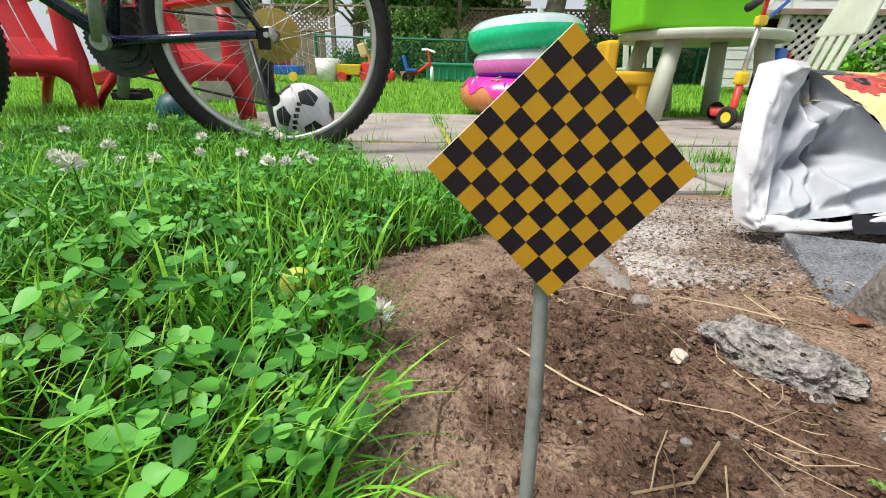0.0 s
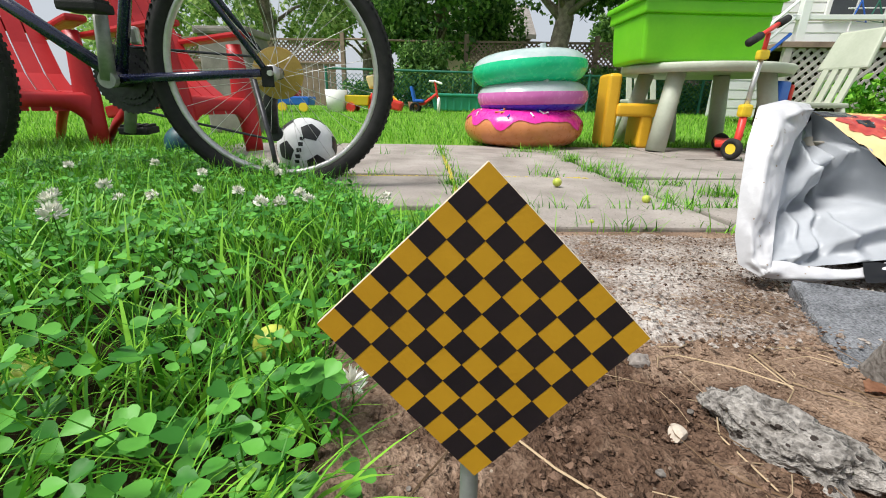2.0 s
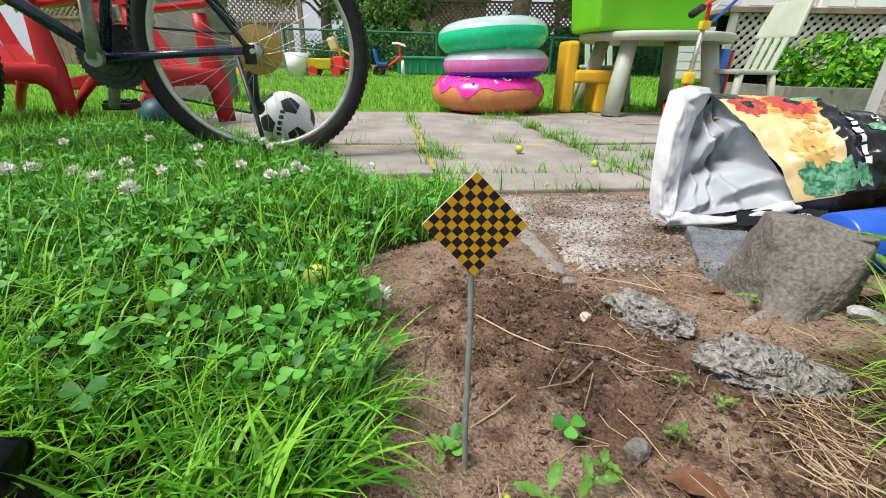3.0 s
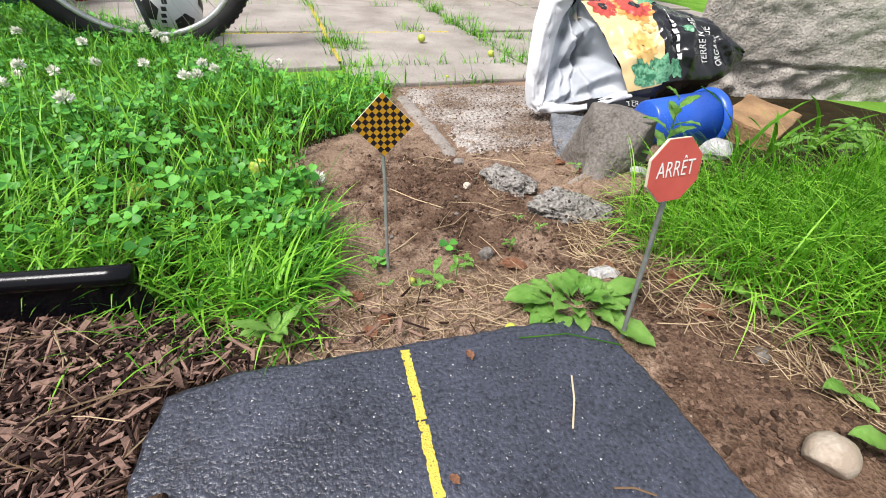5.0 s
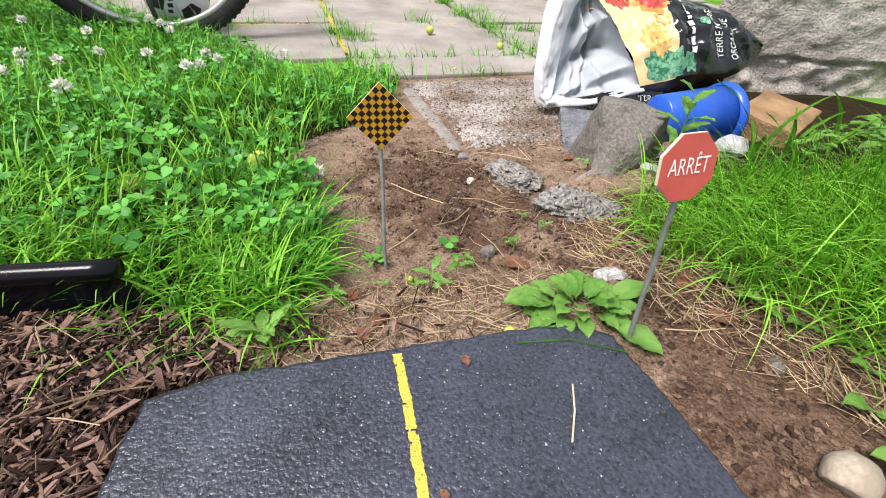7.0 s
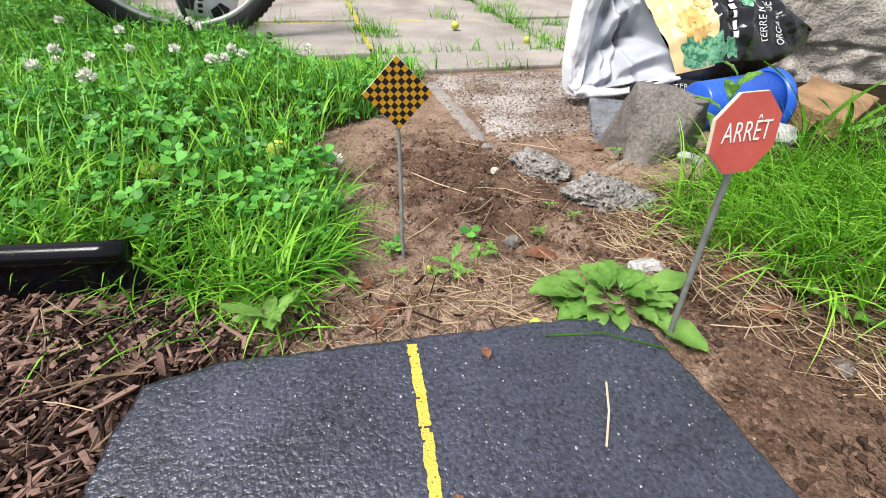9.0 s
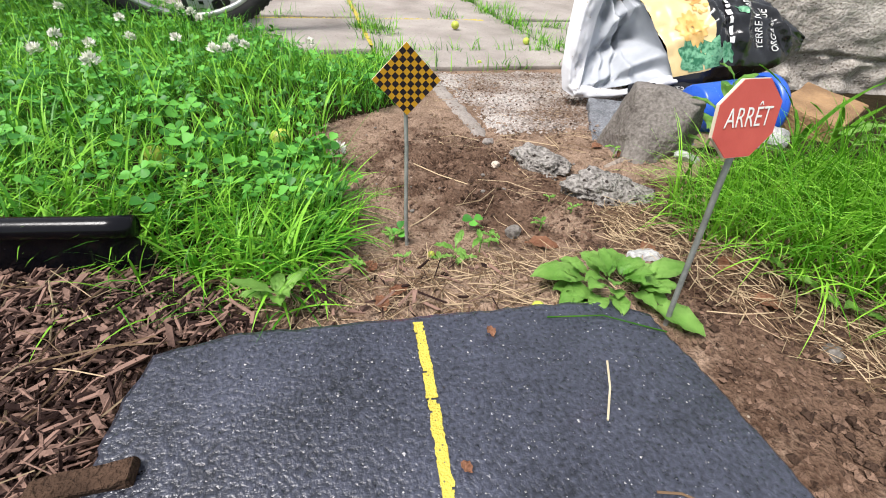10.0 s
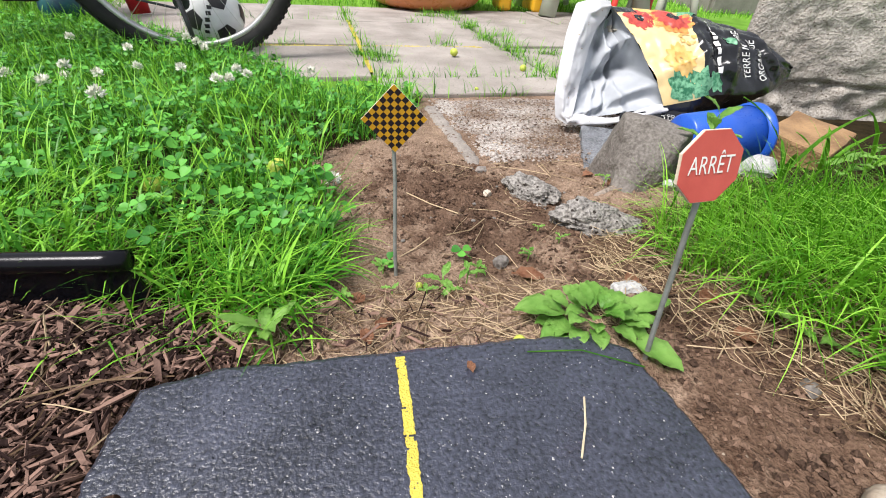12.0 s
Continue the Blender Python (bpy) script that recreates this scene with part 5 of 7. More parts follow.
tagged(bucket, "white plastic bucket on the lawn", "bucket")
car = thing("toy_truck", pose(-1.75, 7.5, gz(-1.7, 7.5)), "yellow and red toy dump truck", "toy truck")
part("bed", box(0.36, 0.3, 0.16, (-0.05, 0, 0.1), 0.02, taper=1.15), M_TOYYELLOW, car)
part("cab", box(0.2, 0.26, 0.22, (0.25, 0, 0.08), 0.03, taper=0.85), M_TOYRED, car)
for x in (-0.15, 0.22):
    for y in (-0.16, 0.16):
        part("wheel", tube([(x, y - 0.03, 0.07), (x, y + 0.03, 0.07)], 0.075, 16), M_TOYRED, car)
slide = thing("toy_slide", pose(-1.35, 7.55, gz(-1.3, 7.5)), "red and yellow toy ride-on with a tan seat", "ride-on toy")
part("body", box(0.42, 0.24, 0.16, (0.05, 0, 0.06), 0.04, turn=Euler((0, radians(14), 0)).to_matrix()), M_TOYRED, slide)
part("frame", tube([(-0.1, 0, 0.1), (-0.16, 0, 0.42), (0.05, 0, 0.3), (0.24, 0, 0.12)], 0.025), M_TOYYELLOW, slide)
part("backrest", box(0.13, 0.2, 0.2, (-0.2, 0, 0.38), 0.03, turn=Euler((0, radians(-18), 0)).to_matrix()), M_BAGCREAM, slide)
toy2 = thing("toy_wagon", pose(-2.75, 7.2, gz(-2.7, 7.2)), "blue and red plastic toy wagon", "toy wagon")
part("tray", box(0.5, 0.3, 0.13, (0, 0, 0.1), 0.02, taper=1.1), M_TOYBLUE, toy2)
part("cover", box(0.3, 0.26, 0.1, (-0.1, 0, 0.235), 0.03), M_TOYRED, toy2)
for x in (-0.17, 0.17):
    part("wheel", tube([(x, -0.18, 0.07), (x, -0.13, 0.07)], 0.07, 14), M_TOYYELLOW, toy2)

# ---- furniture on the patio ----


def leg_between(a, c, r0, r1, sides=16):
    return tube([a, Vector(a).lerp(Vector(c), 0.5), c], [r0, (r0 + r1) / 2, r1], sides)


TX, TY = 1.665, 3.42
table = thing("childs_table", pose(TX, TY, PATIO), "sage grey plastic round children's table", "table")
TZ = 0.555
b = lathe([(0, TZ - 0.035), (0.44, TZ - 0.035), (0.50, TZ - 0.06), (0.525, TZ - 0.055), (0.535, TZ - 0.015), (0.525, TZ - 0.002), (0.5, TZ), (0, TZ)], 56)
part("tabletop", b, M_SAGE, table, "", True)
for sx, sy in ((-1, -1), (1, -1), (1, 1), (-1, 1)):
    part("leg", leg_between((sx * 0.37, sy * 0.34, 0.0), (sx * 0.28, sy * 0.26, TZ - 0.035), 0.062, 0.055), M_SAGE, table, "", True)

tote = thing("storage_tote", pose(1.475, 3.36, PATIO + TZ, 0, 0, 4), "lime green plastic storage tote on the table", "tote")
part("body", box(0.75, 0.50, 0.285, (0, 0, 0), 0.035, taper=1.07, segments=4), M_LIMEBOX, tote)
part("collar", box(0.835, 0.575, 0.075, (0, 0, 0.275), 0.012), M_LIMEBOX, tote)
part("rim", box(0.88, 0.62, 0.035, (0, 0, 0.345), 0.012), M_LIMEBOX, tote)


def small_chair(name, at, turn, mat, label, group, w=0.33, seat=0.27, high=0.66, slats=4):
    t = thing(name, pose(at[0], at[1], at[2], 0, 0, turn), label, "chair", group)
    part("seat", box(w, 0.32, 0.03, (0, 0, seat), 0.012), mat, t)
    for sx in (-1, 1):
        part("front_leg", leg_between((sx * w * 0.5, -0.15, 0), (sx * w * 0.42, -0.12, seat), 0.026, 0.024, 10), mat, t, "", True)
        part("rear_leg", leg_between((sx * w * 0.52, 0.19, 0), (sx * w * 0.42, 0.13, seat), 0.026, 0.024, 10), mat, t, "", True)
    back = Euler((radians(-18), 0, 0)).to_matrix()
    for k in range(slats):
        part("back_slat", box(w * 0.72 / slats * 0.72, 0.016, 0.24, ((k - (slats - 1) / 2) * w * 0.8 / slats, 0.14, seat + 0.02), 0.004, turn=back), mat, t)
    part("back_panel", box(w, 0.03, high - seat - 0.22, (0, 0.21, seat + 0.225), 0.014, turn=back, taper=0.86), mat, t)
    return t


small_chair("childs_chair", (2.14, 3.05, PATIO), -80, M_SAGE, "sage grey plastic children's chair with slatted back", "grey chairs", w=0.32, seat=0.30, high=0.76)
small_chair("childs_chair", (1.55, 3.98, PATIO + 0.01), 6, M_SAGE, "sage grey plastic children's chair behind the table", "grey chairs", w=0.36, seat=0.30, high=0.74)

yc = thing("yellow_chair", pose(1.10, 3.42, PATIO), "chunky yellow plastic toddler chair", "chair")
part("backrest", box(0.095, 0.26, 0.50, (-0.06, 0, 0), 0.035, segments=4), M_YELLOWPLASTIC, yc)
part("seat", box(0.30, 0.30, 0.09, (0.12, 0, 0.215), 0.03, segments=4), M_YELLOWPLASTIC, yc)
part("front_leg", box(0.09, 0.28, 0.23, (0.19, 0, 0), 0.03, segments=4), M_YELLOWPLASTIC, yc)

# inflatable rings, stacked
donut = thing("donut_float", pose(0.44, 3.42, PATIO + 0.125), "caramel and pink doughnut pool float with sprinkles", "pool float")
part("dough", torus(0.285, 0.145, 0.86, 72, 20, 0.035), M_DONUTBROWN, donut, "", True)
b = bmesh.new()
rows = []
for k in range(96):
    a = k * math.tau / 96
    drip = 0.10 + 0.10 * math.sin(a * 7) * math.sin(a * 3 + 1) + 0.04 * math.sin(a * 13)
    row = []
    for j in range(13):
        bb = math.pi * (drip + (0.95 - drip) * j / 12)
        rr = 0.149 * (1 + 0.03 * math.sin(a * 26) * abs(math.cos(bb)) ** 6)
        row.append(b.verts.new(((0.285 + rr * math.cos(bb)) * math.cos(a), (0.285 + rr * math.cos(bb)) * math.sin(a), rr * 0.86 * math.sin(bb))))
    rows.append(row)
for k in range(96):
    for j in range(12):
        b.faces.new((rows[k][j], rows[(k + 1) % 96][j], rows[(k + 1) % 96][j + 1], rows[k][j + 1]))
part("icing", b, M_DONUTPINK, donut, "hot pink icing print", True)
rn = random.Random(2)
for k in range(46):
    a, bb = rn.uniform(0, math.tau), math.pi * rn.uniform(0.22, 0.55)
    c = Vector(((0.285 + 0.151 * math.cos(bb)) * math.cos(a), (0.285 + 0.151 * math.cos(bb)) * math.sin(a), 0.151 * 0.86 * math.sin(bb)))
    d = Vector((rn.uniform(-1, 1), rn.uniform(-1, 1), rn.uniform(-0.6, 0.6))).normalized() * 0.02
    part("sprinkle", tube([c - d, c + d], 0.0055, 6), rn.choice((M_WHITE, M_TOYYELLOW, M_BAGORANGE, M_TOYBLUE)), donut)


def ring_float(at, tilt, R, r, low_mat, label, stripe=None):
    t = thing("ring_float", pose(*at, *tilt), label, "pool float", "ring floats")
    part("lower_half", torus(R, r, 0.8, 64, 12, 0.03, low=-1.05, high=0.10), low_mat, t, "", True)
    part("upper_half", torus(R, r, 0.8, 64, 10, 0.03, low=0.10, high=0.95), M_CLEAR, t, "clear milky upper half", True)
    part("valve", tube([(0.05, -R - 0.03, r * 0.72), (0.05, -R - 0.03, r * 0.72 + 0.03)], 0.02, 10), M_CLEAR, t)
    if stripe:
        part("stripe", torus(R, r * 1.012, 0.8, 64, 6, 0.03, low=-0.36, high=-0.17), stripe, t, "", True)
    return t


ring_float((0.49, 3.42, PATIO + 0.335), (0, -2, 0), 0.27, 0.125, M_RINGPINK, "orchid pink ring float with clear top", M_RINGBLUE)
ring_float((0.455, 3.42, PATIO + 0.515), (-3, -4, 0), 0.275, 0.13, M_RINGGREEN, "sea green ring float with clear top")

# scooter
sc = thing("kick_scooter", pose(1.57, 2.70, PATIO), "small red and yellow kick scooter with black grips", "scooter")


def wheel_ring(c, axis, R, r, n=24):
    axis = Vector(axis).normalized()
    u = axis.orthogonal().normalized()
    w = axis.cross(u)
    return [Vector(c) + R * (math.cos(math.tau * k / n) * u + math.sin(math.tau * k / n) * w) for k in range(n)]


ax = (0.9, 0.45, 0)
part("front_wheel", tube(wheel_ring((0, 0, 0.062), ax, 0.044, 0.016), 0.018, 10, closed=True), M_TYRE, sc, "", True)
part("wheel_rim", tube([Vector((0, 0, 0.062)) - 0.011 * Vector(ax), Vector((0, 0, 0.062)) + 0.011 * Vector(ax)], 0.034, 20), M_TOYYELLOW, sc)
part("fork", tube([(0.01, 0.0, 0.06), (0.035, 0.02, 0.13), (0.04, 0.025, 0.26)], 0.02, 10), M_TOYRED, sc, "", True)
part("clamp", box(0.06, 0.06, 0.07, (0.042, 0.03, 0.24), 0.015), M_TOYYELLOW, sc)
part("stem", tube([(0.042, 0.03, 0.28), (0.075, 0.05, 0.56)], 0.014, 10), M_ALLOY, sc, "", True)
part("top_clamp", box(0.055, 0.05, 0.05, (0.077, 0.05, 0.545), 0.012), M_TOYYELLOW, sc)
part("upper_stem", tube([(0.078, 0.05, 0.58), (0.085, 0.055, 0.68)], 0.012, 10), M_TOYRED, sc, "", True)
part("handlebar", tube([(0.0, -0.02, 0.655), (0.085, 0.055, 0.695), (0.17, 0.13, 0.735)], 0.013, 10), M_TOYRED, sc, "", True)
part("grip", tube([(-0.10, -0.11, 0.61), (0.0, -0.02, 0.655)], 0.021, 12), M_TYRE, sc, "black rubber grip", True)
part("grip", tube([(0.17, 0.13, 0.735), (0.27, 0.22, 0.78)], 0.021, 12), M_TYRE, sc, "black rubber grip", True)
part("deck", box(0.10, 0.5, 0.03, (0.13, 0.33, 0.06), 0.01, turn=Euler((0, 0, radians(-27))).to_matrix()), M_TOYRED, sc)
part("rear_wheel", tube(wheel_ring((0.24, 0.56, 0.06), ax, 0.044, 0.016), 0.018, 10, closed=True), M_TYRE, sc, "", True)
# toy surf board / blue and red paddle leaning behind the table leg
pd = thing("bodyboard", pose(2.06, 3.15, PATIO, 0, 0, 30), "blue and red foam bodyboard standing on edge", "bodyboard")
part("board", box(0.12, 0.05, 0.40, (0, 0, 0.06), 0.022, segments=3), M_TOYBLUE, pd)
part("edge", box(0.035, 0.056, 0.38, (0.08, 0, 0.06), 0.012, segments=3), M_TOYRED, pd)

# ---- red chairs ----


def red_chair(at, turn, group="red chairs", s=1.0, label="red plastic slatted lawn chair"):
    """A low plastic lawn chair: x forward."""
    t = thing("lawn_chair", pose(at[0], at[1], at[2], 0, 0, turn), label, "chair", group)
    t.scale = (s, s, s)
    W = 0.35
    for k in range(5):
        y = (k - 2) * W / 5
        b = bmesh.new()
        prof = [(0.365, 0.215), (0.35, 0.255), (0.31, 0.275), (0.20, 0.285), (0.08, 0.36), (-0.04, 0.50), (-0.16, 0.68), (-0.27, 0.88 - 0.02 * abs(k - 2))]
        rows = []
        for x, z in prof:
            rows.append([b.verts.new((x, y + d, z + dz)) for d, dz in ((-W / 5 * 0.45, 0), (W / 5 * 0.45, 0), (W / 5 * 0.45, -0.018), (-W / 5 * 0.45, -0.018))])
        for a, c in zip(rows, rows[1:]):
            for i in range(4):
                b.faces.new((a[i], a[(i + 1) % 4], c[(i + 1) % 4], c[i]))
        b.faces.new(rows[-1])
        b.faces.new(rows[0][::-1])
        part("slat", b, M_REDPLASTIC, t)
    b = bmesh.new()
    arch = []
    for k in range(17):
        c = k / 8 - 1
        low = 0.215 - 0.13 * abs(c) ** 3.5
        arch.append([b.verts.new(q) for q in ((0.335, c * (W / 2 + 0.012), low), (0.375, c * (W / 2 + 0.012), low), (0.372, c * (W / 2 + 0.012), 0.262), (0.35, c * (W / 2 + 0.012), 0.277), (0.32, c * (W / 2 + 0.012), 0.27))])
    for a, c in zip(arch, arch[1:]):
        for i in range(5):
            b.faces.new((a[i], a[(i + 1) % 5], c[(i + 1) % 5], c[i]))
    part("front_apron", b, M_REDPLASTIC, t, "", True)
    for sy in (-1, 1):
        y = sy * (W / 2 + 0.01)
        b = bmesh.new()
        prof = [(0.37, 0.0, 0.045), (0.355, 0.15, 0.05), (0.33, 0.26, 0.06), (0.31, 0.45, 0.04), (0.30, 0.54, 0.035)]
        b = tube([(x, y, z) for x, z, w in prof], [w for x, z, w in prof], 10, flat=0.55)
        part("front_leg", b, M_REDPLASTIC, t, "", True)
        part("rear_leg", tube([(0.02, y, 0.28), (-0.2, y, 0.14), (-0.36, y, 0.0)], [0.05, 0.042, 0.036], 10, flat=0.5), M_REDPLASTIC, t, "", True)
        part("side_rail", box(0.62, 0.03, 0.06, (0.06, y, 0.205), 0.01, turn=Euler((0, radians(-8), 0)).to_matrix()), M_REDPLASTIC, t)
        part("armrest", box(0.66, 0.085, 0.03, (0.06, y + sy * 0.01, 0.555), 0.014, turn=Euler((0, radians(-3), 0)).to_matrix()), M_REDPLASTIC, t)
    part("back_rail", box(0.03, W + 0.06, 0.06, (-0.13, 0, 0.55), 0.01), M_REDPLASTIC, t)
    return t


red_chair((-2.17, 2.16, PATIO + 0.015), -34, s=1.02)
red_chair((-1.56, 2.40, PATIO + 0.01), -22, s=1.0)
grill = thing("grey_bin", pose(-2.0, 4.0, gz(-2.0, 4.0)), "dark grey storage box behind the red chairs", "storage box")
part("body", box(0.42, 0.4, 0.78, (0, 0, 0), 0.02), M_TIMBER, grill)
part("lid", box(0.46, 0.44, 0.06, (0, 0, 0.78), 0.02), M_TIMBER, grill)
tb = part("teal_ball", ball_mesh(0.085, 24, 14), M_TEAL, smooth=True)
tb.matrix_world = pose(-1.27, 2.02, PATIO + 0.082)
tagged(tb, "teal and blue rubber play ball on the patio", "ball")

# ---- football ----
fb = thing("football", pose(-0.575, 1.70, PATIO + 0.006), "white football with black pentagons on the patio", "ball")
FR = 0.109
C = Vector((0, 0, FR))
part("cover", ball_mesh(FR, 40, 24, at=C), M_BALLWHITE, fb, "", True)
phi = (1 + 5 ** 0.5) / 2
ico = [Vector(p).normalized() for p in ((0, 1, phi), (0, -1, phi), (0, 1, -phi), (0, -1, -phi), (1, phi, 0), (-1, phi, 0), (1, -phi, 0), (-1, -phi, 0), (phi, 0, 1), (-phi, 0, 1), (phi, 0, -1), (-phi, 0, -1))]
spin = Euler((radians(18), radians(24), radians(12))).to_matrix()
for p in ico:
    d = spin @ p
    u = d.orthogonal().normalized()
    w = d.cross(u)
    b = bmesh.new()
    tips = [math.cos(math.tau * k / 5) * u + math.sin(math.tau * k / 5) * w for k in range(5)]
    rim = [tips[k].lerp(tips[(k + 1) % 5], s / 5) for k in range(5) for s in range(5)]
    rings = [[b.verts.new(C + (d + rr * q).normalized() * (FR + 0.0012)) for q in rim] for rr in (0.12, 0.24, 0.36)]
    mid = b.verts.new(C + d * (FR + 0.0012))
    for k in range(25):
        j = (k + 1) % 25
        b.faces.new((mid, rings[0][k], rings[0][j]))
        for lo, hi in zip(rings, rings[1:]):
            b.faces.new((lo[k], hi[k], hi[j], lo[j]))
    part("pentagon", b, M_BALLBLACK, fb)
for k in range(5):
    z = -0.045 + 0.02 * k
    b = bmesh.new()
    g = []
    for i in range(2):
        for j in range(2):
            g.append(b.verts.new(C + Vector((-0.012 + 0.016 * i + 0.006 * k, -0.1, z + 0.013 * j)).normalized() * (FR + 0.002)))
    b.faces.new((g[0], g[2], g[3], g[1]))
    part("print_bar", b, M_BALLBLACK, fb)

# ---- bicycle: x runs forwards ----
WR = 0.37
bike = thing("bicycle", Matrix.Translation((-0.581, 1.505, PATIO - 0.005)) @ Matrix.Rotation(radians(180 + 11), 4, "Z") @ Matrix.Rotation(radians(-2.5), 4, "X"), "navy mountain bike with knobbly black tyres", "bicycle")
A = Vector((0, 0, WR))
BB = Vector((0.455, 0, WR - 0.03))
FA = Vector((1.115, 0, WR))
SEAT = BB + Vector((-0.14, 0, 0.50))
HEAD = Vector((0.86, 0, WR + 0.36))


def bike_wheel(centre, rear):
    w = part("wheel", tube([centre + Vector(((WR - 0.052) * math.cos(a), 0, (WR - 0.052) * math.sin(a))) for a in np.linspace(0, math.tau, 65)[:-1]], 0.0125, 10, closed=True, flat=1.2), M_ALLOY, bike, "pale alloy rim", True)
    part("tyre", tube([centre + Vector(((WR - 0.026) * math.cos(a), 0, (WR - 0.026) * math.sin(a))) for a in np.linspace(0, math.tau, 73)[:-1]], 0.027, 14, closed=True), M_TYRE, w, "", True)
    b = bmesh.new()
    for k in range(96):
        a = math.tau * k / 96
        for s in (-1, 0, 1):
            d = Vector((math.cos(a + 0.03 * s), 0, math.sin(a + 0.03 * s)))
            p = centre + d * (WR - 0.026 + 0.026 * math.cos(0.75 * s)) + Vector((0, 0.026 * math.sin(0.75 * s), 0))
            q = Matrix((Vector((-d.z, 0, d.x)), Vector((0, 1, 0)), d)).transposed()
            box(0.012, 0.013, 0.003, p, 0, turn=q, bm=b)
    part("tread", b, M_TYRE, w)
    hub = part("hub", tube([centre + Vector((0, -0.05, 0)), centre + Vector((0, -0.03, 0)), centre + Vector((0, 0.03, 0)), centre + Vector((0, 0.05, 0))], [0.024, 0.015, 0.015, 0.024], 16), M_ALLOY, w, "", True)
    for k in range(36):
        a = math.tau * k / 36
        h = a + (0.9 if k % 4 < 2 else -0.9)
        side = 0.035 if k % 2 else -0.035
        part("spoke", tube([centre + Vector((0.022 * math.cos(h), side, 0.022 * math.sin(h))), centre + Vector(((WR - 0.055) * math.cos(a), 0, (WR - 0.055) * math.sin(a)))], 0.0008, 5), M_ALLOY, w)
    return w


bike_wheel(A, True)
bike_wheel(FA, False)


def bar(name, a, c, r0, r1=None, mat=M_NAVY, label="", sides=14, n=2):
    return part(name, tube([Vector(a), Vector(c)], [r0, r1 or r0], sides), mat, bike, label, True)


for s in (-1, 1):
    o = Vector((0, 0.065 * s, 0))
    bar("chain_stay", A + o + Vector((0.03, 0, 0)), BB + Vector((0, 0.035 * s, 0)), 0.0115, 0.0135)
    bar("seat_stay", A + o + Vector((0.02, 0, 0.015)), SEAT + Vector((0.01, 0.02 * s, -0.03)), 0.0085)
    bar("fork_leg", FA + o, HEAD + Vector((0.03, 0.05 * s, -0.06)), 0.013, 0.018)
    part("dropout", box(0.036, 0.008, 0.06, A + Vector((0.012, 0.062 * s, -0.04)), 0.003), M_TYRE, bike)
    part("axle_nut", tube([A + Vector((0, 0.066 * s, 0)), A + Vector((0, 0.085 * s, 0))], 0.0085, 6), M_ALLOY, bike)
bar("seat_tube", BB, SEAT, 0.0165)
bar("down_tube", BB, HEAD + Vector((0, 0, -0.08)), 0.0195)
bar("top_tube", SEAT, HEAD, 0.0165)
bar("head_tube", HEAD + Vector((0.02, 0, -0.1)), HEAD + Vector((-0.02, 0, 0.06)), 0.021)
bar("seat_post", SEAT, SEAT + Vector((-0.04, 0, 0.14)), 0.0135, mat=M_ALLOY)
part("saddle", box(0.26, 0.13, 0.06, SEAT + Vector((-0.05, 0, 0.14)), 0.025, taper=0.8, segments=3), M_TYRE, bike)
part("handlebar", tube([HEAD + Vector((0.03, -0.3, 0.14)), HEAD + Vector((0.05, 0, 0.12)), HEAD + Vector((0.03, 0.3, 0.14))], 0.0125, 12), M_STEEL, bike, "", True)
bar("bottom_bracket", BB + Vector((0, -0.05, 0)), BB + Vector((0, 0.05, 0)), 0.022, mat=M_STEEL)


def toothed(centre, R, teeth, y, mat, name, hole=0.0, thick=0.003):
    bm = bmesh.new()
    n = teeth * 2
    o0, o1, i0, i1 = [], [], [], []
    for k in range(n):
        a = math.tau * k / n
        rr = R if k % 2 else R - 0.006
        for lst, r, yy in ((o0, rr, -thick), (o1, rr, thick), (i0, hole, -thick), (i1, hole, thick)):
            lst.append(bm.verts.new(Vector(centre) + Vector((r * math.cos(a), y + yy, r * math.sin(a)))))
    for k in range(n):
        j = (k + 1) % n
        bm.faces.new((o0[k], o0[j], o1[j], o1[k]))
        bm.faces.new((o0[j], o0[k], i0[k], i0[j]))
        bm.faces.new((o1[k], o1[j], i1[j], i1[k]))
        bm.faces.new((i0[k], i1[k], i1[j], i0[j]))
    return part(name, bm, mat, bike)


# the chain side is the bike's right, y < 0
toothed(BB, 0.105, 46, -0.052, M_STEEL, "large_chainring", 0.062)
toothed(BB, 0.078, 36, -0.044, M_STEEL, "middle_chainring", 0.05)
toothed(BB, 0.06, 28, -0.036, M_STEEL, "small_chainring", 0.02)
for k, R in enumerate((0.056, 0.05, 0.044, 0.038, 0.032)):
    toothed(A, R, 22 - 2 * k, -0.036 - 0.005 * k, M_STEEL, "sprocket", 0.015, 0.0015)
part("spoke_guard", lathe([(0.02, 0), (0.077, 0.002), (0.079, 0.004), (0.077, 0.005), (0.02, 0.004)], 40), M_AMBERDISC, bike, "yellowed plastic spoke guard disc", True).matrix_basis = Matrix.Translation(A + Vector((0, -0.028, 0))) @ Matrix.Rotation(radians(90), 4, "X")
JOCK = A + Vector((0.035, -0.05, -0.19))
part("chain", tube([A + Vector((0.0, -0.048, 0.045)), BB + Vector((-0.02, -0.05, 0.094))], 0.004, 6), M_STEEL, bike)
part("chain", tube([BB + Vector((-0.01, -0.05, -0.094)), JOCK + Vector((0.02, 0, -0.02))], 0.004, 6), M_STEEL, bike)
part("derailleur", tube([A + Vector((0.02, -0.06, -0.03)), A + Vector((0.045, -0.07, -0.09)), JOCK], [0.02, 0.024, 0.014], 10), M_STEEL, bike, "", True)
part("jockey_wheel", tube([JOCK + Vector((0, -0.006, 0)), JOCK + Vector((0, 0.006, 0))], 0.026, 14), M_STEEL, bike)
